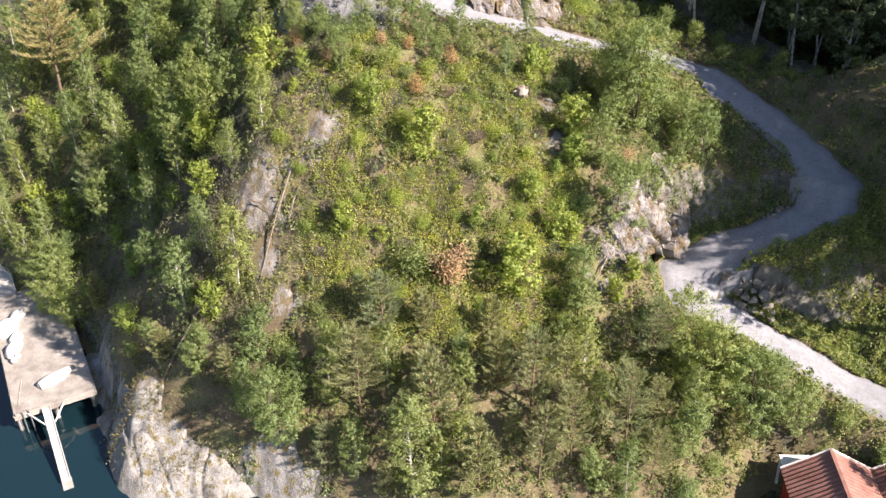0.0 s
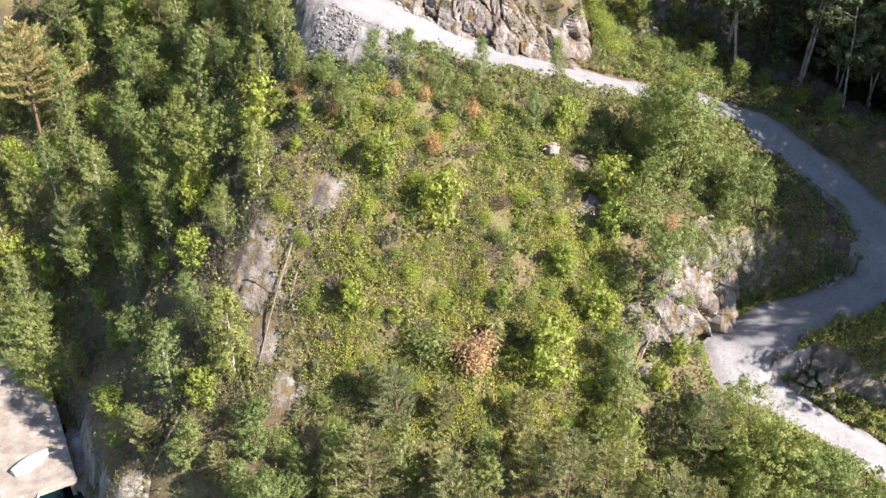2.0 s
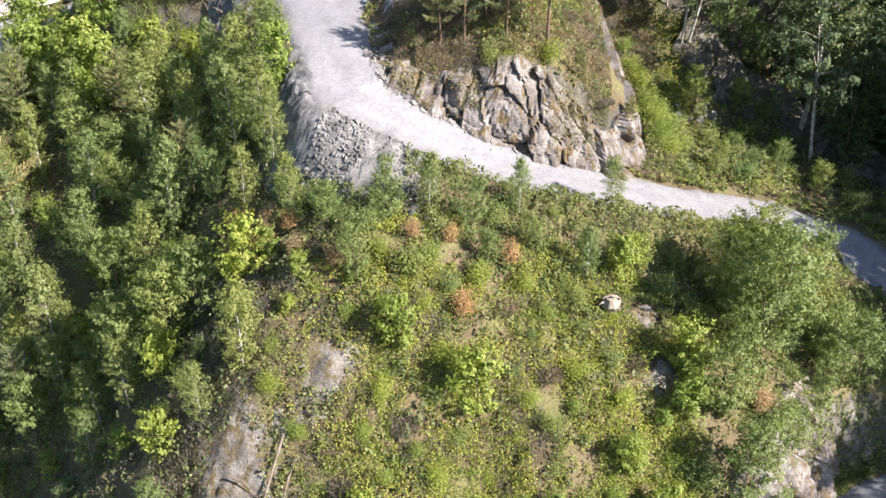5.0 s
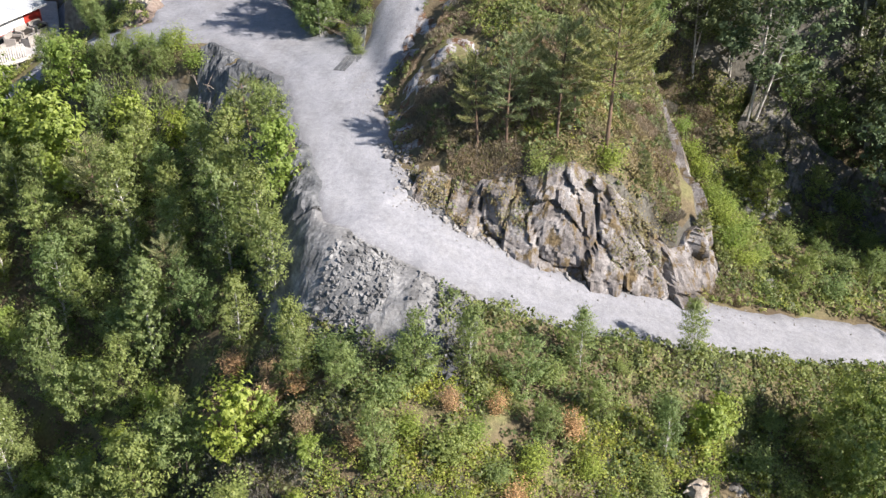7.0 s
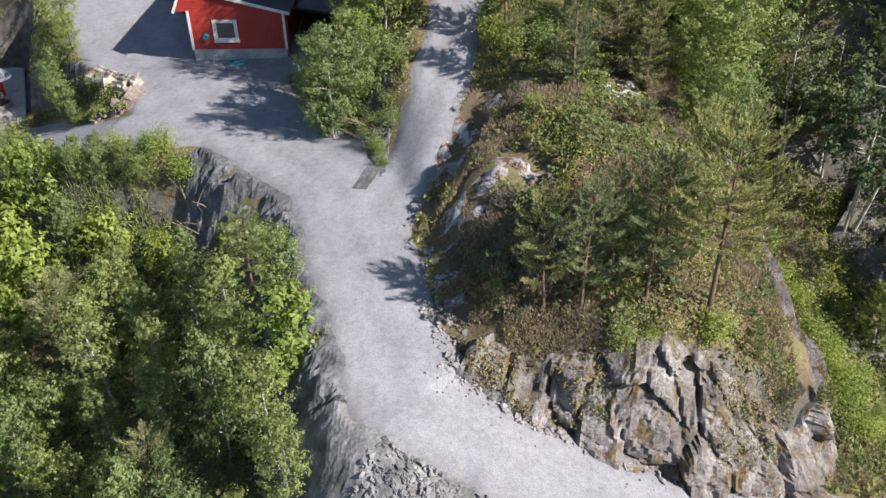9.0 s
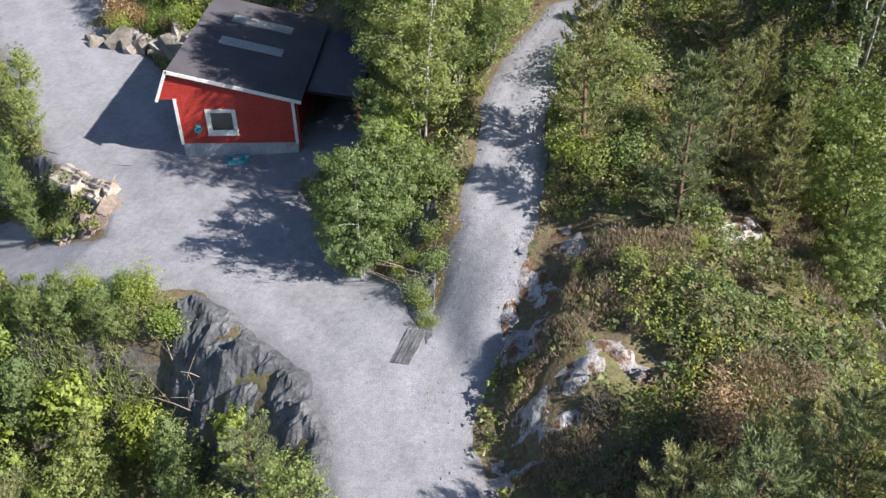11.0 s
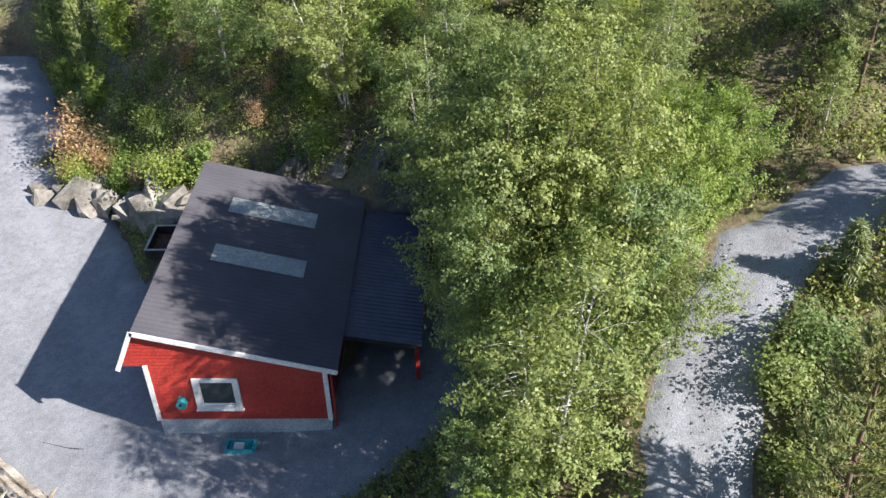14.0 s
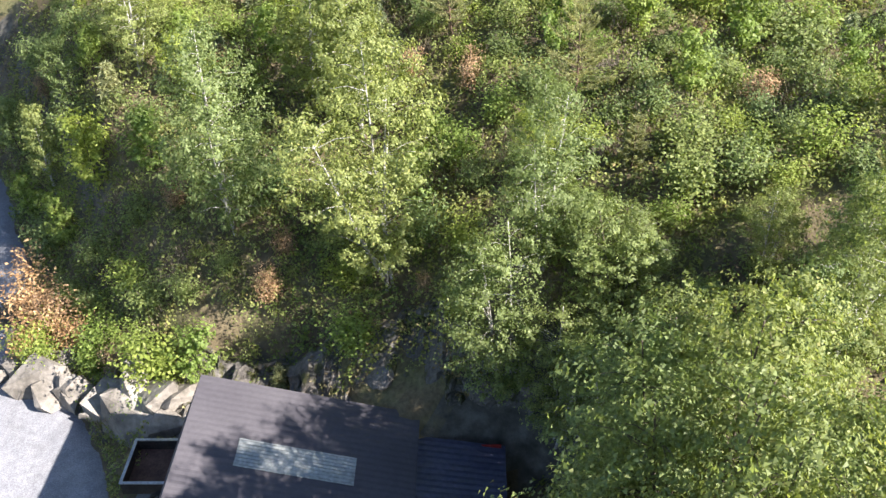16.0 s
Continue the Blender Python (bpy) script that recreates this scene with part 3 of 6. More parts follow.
# kind: builder, variants, own height, wood, leaf material, name, label, category
KINDS = {
    "birch": (lambda s: broadleaf(s, 6.0, 1.32, 0.04, 150, 46, 0.125, 1, 0.05, 0.85), 5, 6.0, M_BIRCHBARK, M_BIRCH, "birch_tree", "slender birch tree with small yellow-green leaves and pale bark", "tree"),
    "birch_clump": (lambda s: broadleaf(s, 7.0, 1.7, 0.14, 210, 74, 0.122, 3, 0.14, 0.6, 0.66, 0.4), 4, 7.0, M_BIRCHBARK, M_BIRCH, "birch_tree", "many-stemmed birch with airy drooping yellow-green crown", "tree"),
    "fine_birch": (lambda s: broadleaf(s, 7.5, 1.8, 0.12, 290, 78, 0.098, 3, 0.14, 0.6, 0.66, 0.4), 3, 7.5, M_BIRCHBARK, M_BIRCH, "birch_tree", "many-stemmed birch with airy yellow-green crown beside the shed", "tree"),
    "tall_fine_birch": (lambda s: broadleaf(s, 9.5, 1.75, 0.10, 400, 84, 0.092, 3, 0.14, 0.55, 0.66, 0.4), 3, 9.5, M_BARK, M_BIRCH, "birch_tree", "tall many-stemmed birch with airy green crown beside the shed", "tree"),
    "alder": (lambda s: broadleaf(s, 5.5, 1.5, 0.03, 140, 48, 0.13, 2, 0.0, 0.72, 0.62), 5, 5.5, M_BARK, M_ALDER, "alder_tree", "bushy alder tree with dense mid-green leaves", "tree"),
    "big_alder": (lambda s: broadleaf(s, 8.0, 2.3, 0.03, 230, 80, 0.135, 2, 0.0, 0.55, 0.64, 0.5), 2, 8.0, M_BARK, M_ALDER, "alder_tree", "large round alder with dense mid-green crown", "tree"),
    "sapling": (lambda s: broadleaf(s, 2.4, 0.72, 0.03, 62, 36, 0.135, 1, 0.0, 0.65), 4, 2.4, M_BARK, M_BRIGHT, "young_tree", "young leafy tree with bright light-green leaves", "tree"),
    "maple": (lambda s: broadleaf(s, 7.0, 1.8, 0.12, 150, 125, 0.108, 2, 0.0, 0.5), 2, 7.0, M_BARK, M_BRIGHT, "maple_tree", "leafy tree with large bright-green leaves beside the track", "tree"),
    "pine": (lambda s: scots_pine(s, 6.0, 1.6, 0.30, 9, 18, 0.40), 4, 6.0, M_PINEBARK, M_PINE, "pine_tree", "scots pine with grey-green needle tufts and orange-brown bark", "tree"),
    "cone_pine": (lambda s: scots_pine(s, 5.0, 0.95, 0.06, 12, 15), 3, 5.0, M_PINEBARK, M_CONE, "pine_tree", "young conical pine with yellowish-green needles and upright leader", "tree"),
    "old_pine": (lambda s: scots_pine(s, 7.0, 1.9, 0.42, 9, 22, 0.30), 1, 7.0, M_PINEBARK, M_PINE, "pine_tree", "tall airy pine with bare orange-brown trunk on the outcrop", "tree"),
    "dry_pine": (lambda s: scots_pine(s, 7.0, 2.5, 0.40, 9, 24), 1, 7.0, M_PINEBARK, M_DRYPINE, "pine_tree", "wide dying pine with straw-coloured needles and bare trunk", "tree"),
    "young_pine": (lambda s: scots_pine(s, 3.2, 0.85, 0.05, 9, 22), 3, 3.2, M_PINEBARK, M_PINE, "pine_tree", "young bushy pine with grey-green needles", "tree"),
    # The crown's leaf colour is darkened to stand for the wood's shade.
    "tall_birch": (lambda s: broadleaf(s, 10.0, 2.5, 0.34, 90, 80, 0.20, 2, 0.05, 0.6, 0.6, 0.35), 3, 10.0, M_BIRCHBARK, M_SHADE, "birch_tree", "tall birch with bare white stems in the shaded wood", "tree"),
    "spruce": (lambda s: spruce(s), 3, 7.0, M_BARK, M_SPRUCE, "spruce_tree", "dark green conical spruce in the shaded wood", "tree"),
    "juniper": (lambda s: spruce(s, 2.2, 0.55, 5), 3, 2.2, M_BARK, M_PINE, "juniper_bush", "upright grey-green juniper bush", "bush"),
    "withered": (lambda s: shrub(s, 1.7, 0.55, 1700, 0.095, 0.45), 3, 1.7, M_BARK, M_RUST, "withered_bush", "withered bush with rusty brown leaves", "bush"),
    "shrub": (lambda s: shrub(s, 1.3, 0.75, 1700, 0.088), 4, 1.3, M_BARK, M_ALDER, "shrub", "low green deciduous shrub on the slope", "bush"),
    "bright_shrub": (lambda s: shrub(s, 1.2, 0.75, 1700, 0.086), 3, 1.2, M_BARK, M_BRIGHT, "shrub", "low yellow-green shrub in the sun", "bush"),
    "heather": (lambda s: heather_tuft(s), 3, 0.55, M_BARK, M_HEATH, "heather_bush", "tuft of dry brown and purple heather", "bush"),
}
MADE = {}
GROWN = []


def plant(kind, x, y, tall, turn=None, variant=None, group=""):
    """One plant of a kind, rooted in the ground."""
    builder, variants, own, wood, leaf, name, label, category = KINDS[kind]
    v = random.randrange(variants) if variant is None else variant
    turn = random.uniform(0, 360) if turn is None else turn
    k = tall / own
    m = pose(x, y, height(x, y) - 0.03, random.uniform(-3, 3), random.uniform(-3, 3), turn) @ Matrix.Diagonal((k * random.uniform(0.92, 1.1), k * random.uniform(0.92, 1.1), k, 1))
    if (kind, v) in MADE:
        first = MADE[kind, v]
        ob = copy_thing(first, m @ Matrix.Diagonal((*(1 / c for c in first.scale), 1)))
    else:
        (wv, wf), quads = builder(100 + v * 17 + len(kind))
        ob = new(name)
        part("trunk", mesh_from("trunk", wv, wf, wood, True), ob)
        part("crown", mesh_of_leaves("crown", quads, leaf), ob)
        tagged(ob, label, category)
        MADE[kind, v] = ob
        ob.matrix_basis = m
    if group:
        tagged(ob, group=group)
    GROWN.append((x, y))
    return ob

# ---- things that are built ----
def box(x0, x1, y0, y1, z0, z1):
    v = [Vector((x, y, z)) for z in (z0, z1) for y in (y0, y1) for x in (x0, x1)]
    return v, [(0, 2, 3, 1), (4, 5, 7, 6), (0, 1, 5, 4), (2, 6, 7, 3), (0, 4, 6, 2), (1, 3, 7, 5)]


def prism(outline, y0, y1):
    """An outline in x and z, drawn out from y0 to y1."""
    n = len(outline)
    v = [Vector((x, y, z)) for y in (y0, y1) for x, z in outline]
    f = [tuple(range(n)), tuple(range(2 * n - 1, n - 1, -1))] + [(i, i + n, (i + 1) % n + n, (i + 1) % n) for i in range(n)]
    return v, f


def beam(a, b, wide, tall, up=(0, 0, 1)):
    """A squared beam from a to b."""
    a, b = Vector(a), Vector(b)
    d = (b - a).normalized()
    s = d.cross(Vector(up)).normalized()
    t = s.cross(d)
    v = [p + s * sx * wide / 2 + t * sz * tall / 2 for p in (a, b) for sx, sz in ((-1, -1), (1, -1), (1, 1), (-1, 1))]
    return v, [(0, 1, 2, 3), (7, 6, 5, 4), (0, 4, 5, 1), (1, 5, 6, 2), (2, 6, 7, 3), (3, 7, 4, 0)]


def piece(name, geo, mat, parent, label="", smooth=False):
    return part(name, mesh_from(name, geo[0], geo[1], mat, smooth), parent, label)


def corrugated(p0, p1, p2, waves, amp):
    """A ribbed sheet: p0 to p1 across the ribs, p0 to p2 along them."""
    p0, p1, p2 = Vector(p0), Vector(p1), Vector(p2)
    n = (p1 - p0).cross(p2 - p0).normalized()
    if n.z < 0:
        n = -n
    verts, faces = [], []
    for i in range(waves * 4 + 1):
        off = n * amp * (0, 1, 0, -1)[i % 4]
        verts += [p0 + (p1 - p0) * i / (waves * 4) + off, p2 + (p1 - p0) * i / (waves * 4) + off]
    for i in range(waves * 4):
        faces.append((2 * i, 2 * i + 2, 2 * i + 3, 2 * i + 1))
    k = len(verts)
    verts += [v - n * 0.012 for v in verts]
    faces += [tuple(q + k for q in reversed(f)) for f in faces]
    return verts, faces


M_RED = mottled("red_paint", (0.270, 0.022, 0.017), (0.315, 0.030, 0.021), (0.352, 0.039, 0.027), 0.9, 14, 0.55, 0.15, 0.005)
M_WHITE = mottled("white_paint", (0.561, 0.552, 0.535), (0.629, 0.620, 0.603), (0.680, 0.671, 0.654), 1.2, 18, 0.5, 0.1, 0.004)
M_CONCRETE = mottled("grey_plinth", (0.270, 0.285, 0.300), (0.338, 0.352, 0.367), (0.398, 0.405, 0.413), 1.2, 16, 0.9, 0.3, 0.01)
M_ROOF = mottled("dark_roof_sheet", (0.074, 0.069, 0.078), (0.082, 0.077, 0.086), (0.092, 0.086, 0.095), 0.7, 10, 0.7, 0.05, 0.002, 0.0, 0.08, grain=(0.86, 1.12))
M_BLUEROOF = mottled("blue_roof_sheet", (0.040, 0.044, 0.082), (0.056, 0.062, 0.108), (0.080, 0.086, 0.138), 0.9, 9, 0.35, 0.15, 0.005, 0.0, 0.5)
M_SKYLIGHT = mottled("clear_ribbed_sheet", (0.205, 0.220, 0.214), (0.262, 0.278, 0.270), (0.310, 0.320, 0.302), 1.5, 12, 0.3, 0.2, 0.006, 0.0, 0.5)
M_DECK = mottled("weathered_planks", (0.215, 0.190, 0.168), (0.285, 0.258, 0.232), (0.355, 0.328, 0.300), 1.3, 15, 0.85, 0.4, 0.01)
M_PALEDECK = mottled("sunbleached_deck", (0.390, 0.367, 0.345), (0.450, 0.427, 0.405), (0.510, 0.488, 0.465), 1.3, 15, 0.8, 0.3, 0.01)
M_LOG = mottled("bleached_log", (0.20, 0.155, 0.11), (0.36, 0.315, 0.26), (0.50, 0.46, 0.40), 1.8, 14, 0.9, 0.7, 0.02)
M_TILE = mottled("rusty_roof_tile", (0.180, 0.080, 0.062), (0.235, 0.110, 0.088), (0.290, 0.145, 0.118), 1.2, 14, 0.75, 0.3, 0.01)
M_STEEL = mottled("galvanised_steel", (0.315, 0.323, 0.330), (0.390, 0.398, 0.405), (0.450, 0.458, 0.465), 2, 15, 0.45, 0.1, 0.003, 0.6, 0.5)
M_GEL = mottled("white_gelcoat", (0.551, 0.551, 0.543), (0.612, 0.612, 0.604), (0.643, 0.643, 0.634), 1.5, 20, 0.35, 0.05, 0.002)
M_TEAL = mottled("teal_plastic", (0.022, 0.225, 0.255), (0.038, 0.300, 0.330), (0.075, 0.360, 0.390), 4, 25, 0.4, 0.05, 0.002)
M_DARK = mottled("dark_steel", (0.020, 0.018, 0.016), (0.035, 0.030, 0.026), (0.06, 0.045, 0.035), 2, 15, 0.7, 0.2, 0.005)
M_RUSTY = mottled("rusted_bed", (0.055, 0.030, 0.024), (0.09, 0.05, 0.038), (0.13, 0.075, 0.055), 2, 15, 0.85, 0.3, 0.008)
M_PALEROCK = mottled("weathered_pale_rock", (0.150, 0.138, 0.126), (0.232, 0.218, 0.205), (0.320, 0.306, 0.292), 1.4, 6, 0.85, 0.8, 0.04)
M_STUMP = mottled("weathered_stump", (0.15, 0.115, 0.085), (0.29, 0.245, 0.195), (0.42, 0.37, 0.32), 3.0, 16, 0.9, 0.7, 0.02)
M_DEADWOOD = mottled("dead_wood", (0.13, 0.10, 0.075), (0.22, 0.175, 0.14), (0.33, 0.28, 0.235), 2.0, 18, 0.9, 0.4, 0.01)
M_DIRT = mottled("bare_earth", (0.13, 0.10, 0.085), (0.20, 0.155, 0.13), (0.27, 0.22, 0.18), 1.0, 8, 0.95, 0.9, 0.05)
m_glass, gnt, glk, gb = material("window_glass", 0.04, 0, 0.5)
gb.inputs["Base Color"].default_value = (0.035, 0.045, 0.045, 1)


def roof_z(x):
    return 13.36 - 0.264 * (x + 5.04)


def shed():
    ob = tagged(new("shed"), "red weatherboarded shed with dark ribbed roof and white trim", "shed")
    piece("plinth", box(-4.96, -0.04, 0.02, 8.4, 8.6, 9.98), M_CONCRETE, ob, "pale grey rendered plinth")
    gable = piece("gable_wall", prism([(-4.9, 9.98), (-0.05, 9.98), (-0.05, 11.88), (-4.95, 13.2)], 0.06, 0.16), M_RED, ob)
    z = 9.99
    while z < 13.2:
        top = z + 0.118
        lo = -4.99 if top < 12.1 else -5.58 + 0.54 * (z - 12.05) / 1.3
        hi = min(-0.01, -5.04 + (13.30 - top) / 0.264)
        spans = [(lo, hi)]
        if top > 10.42 and z < 11.52:
            spans = [(lo, -3.72), (-2.53, hi)]
        for a, b in spans:
            if b - a > 0.05:
                v, f = box(a, b, 0.0, 0.06, z, top)
                for k in (0, 1):
                    v[k].y -= 0.022
                piece("board", (v, f), M_RED, gable)
        z += 0.122
    piece("side_wall", box(-0.06, 0.0, 0.16, 8.4, 9.98, 11.9), M_RED, ob)
    piece("side_wall", box(-5.0, -4.94, 0.16, 8.4, 9.98, 13.1), M_RED, ob)
    piece("back_wall", prism([(-4.94, 9.98), (-0.06, 9.98), (-0.06, 11.88), (-4.94, 13.15)], 8.3, 8.4), M_RED, ob)
    piece("soffit", box(-5.56, -5.0, -0.02, 8.5, 12.03, 12.06), M_RED, ob)
    roof = piece("roof", corrugated((-5.04, -0.16, 13.36), (-5.04, 8.72, 13.36), (0.34, -0.16, 11.94), 49, 0.004), M_ROOF, ob, "dark grey ribbed steel roof")
    piece("steep_roof", corrugated((-5.04, -0.16, 13.36), (-5.04, 8.72, 13.36), (-5.64, -0.16, 12.05), 49, 0.004), M_ROOF, ob)
    for y0 in (3.47, 6.06):
        piece("skylight", corrugated((-3.76, y0, roof_z(-3.76) + 0.035), (-3.76, y0 + 0.83, roof_z(-3.76) + 0.035), (-1.07, y0, roof_z(-1.07) + 0.035), 8, 0.008), M_SKYLIGHT, ob, "translucent pale ribbed roof sheet")
    piece("bargeboard", beam((-5.06, -0.17, 13.31), (0.34, -0.17, 11.885), 0.035, 0.15), M_WHITE, ob, "white painted bargeboard")
    piece("bargeboard", beam((-5.03, -0.17, 13.36), (-5.66, -0.17, 12.0), 0.035, 0.13), M_WHITE, ob, "white painted bargeboard")
    for x0, zt in ((-5.02, 12.05), (-0.11, 11.86)):
        piece("corner_board", box(x0, x0 + 0.13, -0.045, 0.0, 9.94, zt), M_WHITE, ob, "white corner board")
    win = piece("window", box(-3.66, -2.59, 0.02, 0.05, 10.5, 11.46), m_glass, ob, "small square window with white frame")
    for g in (box(-3.77, -3.64, -0.06, 0.03, 10.40, 11.56), box(-2.61, -2.48, -0.06, 0.03, 10.40, 11.56), box(-3.64, -2.61, -0.06, 0.03, 11.44, 11.56), box(-3.64, -2.61, -0.06, 0.03, 10.40, 10.52)):
        piece("frame", g, M_WHITE, win, "white window frame")
    piece("sash", join([box(-3.64, -3.58, -0.01, 0.03, 10.52, 11.44), box(-2.67, -2.61, -0.01, 0.03, 10.52, 11.44), box(-3.58, -2.67, -0.01, 0.03, 11.38, 11.44), box(-3.58, -2.67, -0.01, 0.03, 10.52, 10.58)]), M_WHITE, win)
    piece("sill", box(-3.80, -2.45, -0.10, -0.0, 10.37, 10.40), M_WHITE, win)
    # lean-to on the far side
    piece("lean_to_roof", corrugated((0.05, 1.7, 11.62), (0.05, 8.3, 11.62), (2.5, 1.7, 11.2), 36, 0.006), M_BLUEROOF, ob, "dark blue ribbed lean-to roof")
    piece("fascia", beam((0.05, 1.68, 11.55), (2.5, 1.68, 11.13), 0.03, 0.1), M_DARK, ob)
    for x, y in ((2.35, 1.9), (2.35, 5.0), (2.35, 8.1)):
        piece("post", box(x - 0.06, x + 0.06, y - 0.06, y + 0.06, 9.4, 11.2), M_RED, ob)
    piece("back_panel", box(0.0, 2.4, 8.2, 8.26, 9.4, 11.3), M_RED, ob)
    piece("drainpipe", tube([(0.10, -0.02, 11.8), (0.12, -0.02, 11.5), (0.10, -0.02, 9.7)], [0.035, 0.035, 0.035], 8), M_RED, ob)
    return ob


shed()

# a hose reel on the gable, a plastic sledge on the ground
reel = tagged(new("hose_reel"), "teal plastic hose reel hung on the red gable", "hose reel")
piece("drum", tube([(-4.16, -0.03, 10.68), (-4.16, -0.2, 10.68)], [0.15, 0.15], 14), M_TEAL, reel)
piece("bracket", box(-4.26, -4.06, -0.03, 0.0, 10.55, 10.86), M_TEAL, reel)
piece("handle", beam((-4.16, -0.21, 10.74), (-4.16, -0.28, 10.74), 0.05, 0.05), M_DARK, reel)
gz = height(-2.55, -0.6) + 0.05
sledge = tagged(new("sledge"), "turquoise plastic sledge lying beside the shed wall", "sledge")
piece("hull", join([box(-2.95, -2.2, -0.78, -0.42, gz, gz + 0.05), box(-2.95, -2.2, -0.82, -0.76, gz, gz + 0.20), box(-2.95, -2.2, -0.44, -0.38, gz, gz + 0.20), box(-3.0, -2.93, -0.82, -0.38, gz, gz + 0.22), box(-2.22, -2.12, -0.75, -0.45, gz + 0.04, gz + 0.26)]), M_TEAL, sledge)
piece("seat", box(-2.78, -2.5, -0.74, -0.46, gz + 0.05, gz + 0.16), M_WHITE, sledge, "white seat pad")
piece("runner", box(-2.2, -1.95, -0.66, -0.60, gz, gz + 0.05), M_RED, sledge, "red steering runner")

# utility trailer beside the shed
tz = height(-6.6, 8.7)
trailer = tagged(new("trailer"), "small utility trailer with rusty brown bed and grey rim", "trailer")
piece("bed", box(-7.55, -5.7, 8.0, 9.45, tz + 0.45, tz + 0.52), M_RUSTY, trailer)
for g in (box(-7.6, -5.65, 7.95, 8.0, tz + 0.45, tz + 0.85), box(-7.6, -5.65, 9.45, 9.5, tz + 0.45, tz + 0.85), box(-7.6, -7.55, 8.0, 9.45, tz + 0.45, tz + 0.85), box(-5.7, -5.65, 8.0, 9.45, tz + 0.45, tz + 0.85)):
    piece("side_board", g, M_DARK, trailer, "dark steel side board")
for y in (7.85, 9.6):
    w = piece("wheel", tube([(-6.6, y - 0.09, tz + 0.3), (-6.6, y + 0.09, tz + 0.3)], [0.3, 0.3], 18), M_DARK, trailer, "black rubber wheel")
    piece("rim", tube([(-6.6, y - 0.1, tz + 0.3), (-6.6, y + 0.1, tz + 0.3)], [0.16, 0.16], 12), M_STEEL, w)
piece("rim_rail", join([box(-7.62, -5.63, 7.93, 8.01, tz + 0.85, tz + 0.88), box(-7.62, -5.63, 9.44, 9.52, tz + 0.85, tz + 0.88), box(-7.62, -7.54, 8.0, 9.45, tz + 0.85, tz + 0.88)]), M_STEEL, trailer)
piece("drawbar", beam((-5.7, 8.7, tz + 0.42), (-4.9 - 0.4, 8.7, tz + 0.38), 0.08, 0.08), M_STEEL, trailer)

# cable across the yard
pts = [(-13.0, 1.7), (-11.9, 1.25), (-10.8, 0.75), (-9.9, 0.4), (-8.8, 0.0), (-7.8, -0.28), (-7.0, -0.42), (-6.2, -0.35)]
tagged(new("cable", mesh_from("cable", *tube([(x, y, height(x, y) + 0.07) for x, y in pts], [0.014] * 8, 6), M_DARK)), "thin black cable lying across the gravel yard", "cable")

# planks at the fork
PLANK_A, PLANK_B = (4.95, -13.15), (5.45, -11.75)
stack = tagged(new("plank_stack"), "grey weathered planks lying on a gravel hump at the fork", "plank stack")
for i in range(5):
    a, b = (PLANK_A[0] + 0.125 * i, PLANK_A[1] - 0.02 * i), (PLANK_B[0] + 0.125 * i, PLANK_B[1] - 0.02 * i)
    piece("plank", beam((a[0], a[1], height(*a) + 0.10 + 0.02 * (i % 2)), (b[0], b[1], height(*b) + 0.12 + 0.02 * (i % 2)), 0.11, 0.04), M_FILL, stack)

# driftwood logs by the yard
def gnarled(line, radii, seed, sides=12):
    """A weathered stem: grooved along its length, with swellings."""
    v, f = tube(line, radii, sides)
    out = []
    for i, p in enumerate(v):
        ring, k = divmod(i, sides)
        c, r = Vector(line[ring]), radii[ring]
        w = 1 + 0.22 * math.sin(k * 2.4 + seed) + 0.18 * noise.noise(Vector((k * 1.3, ring * 0.5, seed)))
        out.append(c + (p - c) * w)
    return out, f


for i, (ax, ay, bx, by, r, dz) in enumerate([(-10.4, -1.0, -7.5, -3.2, 0.30, 0.30), (-10.0, -0.7, -7.2, -2.8, 0.22, 0.26), (-10.2, -1.5, -8.6, -2.9, 0.24, 0.42), (-8.9, -1.9, -7.0, -3.4, 0.17, 0.55), (-8.6, -2.9, -7.4, -3.7, 0.15, 0.30)]):
    log = tagged(new("log"), "bleached split driftwood log at the yard's edge", "log", "logs by the yard")
    za, zb = max(8.6, height(ax, ay)) + dz, max(8.6, height(bx, by)) + dz
    line = [Vector((ax + (bx - ax) * t, ay + (by - ay) * t, za + (zb - za) * t + 0.05 * math.sin(7 * t + i))) for t in np.linspace(0, 1, 12)]
    piece("stem", gnarled(line, [r * (1.0 + 0.16 * math.sin(1.7 * k + i) + 0.25 * (k > 9)) for k in range(12)], i * 3.1), M_LOG, log)
    for k in (3, 7, 10):
        piece("snag", tube([line[k], line[k] + Vector((0.15, 0.22 * (-1) ** k, r + 0.05)), line[k] + Vector((0.30, 0.3 * (-1) ** k, r + 0.2))], [0.08, 0.05, 0.015], 6), M_LOG, log)


# ---- rock ----
def rock_geo(rng, sx, sy, sz, points=20):
    """An angular block: the hull of a few points."""
    bm = bmesh.new()
    p = rng.uniform(-1, 1, (points, 3))
    p /= np.maximum(np.abs(p).max(1), np.linalg.norm(p, axis=1) * 0.80)[:, None]
    for q in p:
        bm.verts.new((q[0] * sx / 2, q[1] * sy / 2, q[2] * sz / 2))
    bmesh.ops.convex_hull(bm, input=bm.verts)
    for v in [v for v in bm.verts if not v.link_faces]:
        bm.verts.remove(v)
    bm.verts.index_update()
    out = [v.co.copy() for v in bm.verts], [tuple(v.index for v in f.verts) for f in bm.faces]
    bm.free()
    return out


rock_rng = np.random.default_rng(5)
BLOCKS = [rock_geo(rock_rng, 1, 1, 1, 12) for _ in range(14)]
BLOCK_MESH = {}


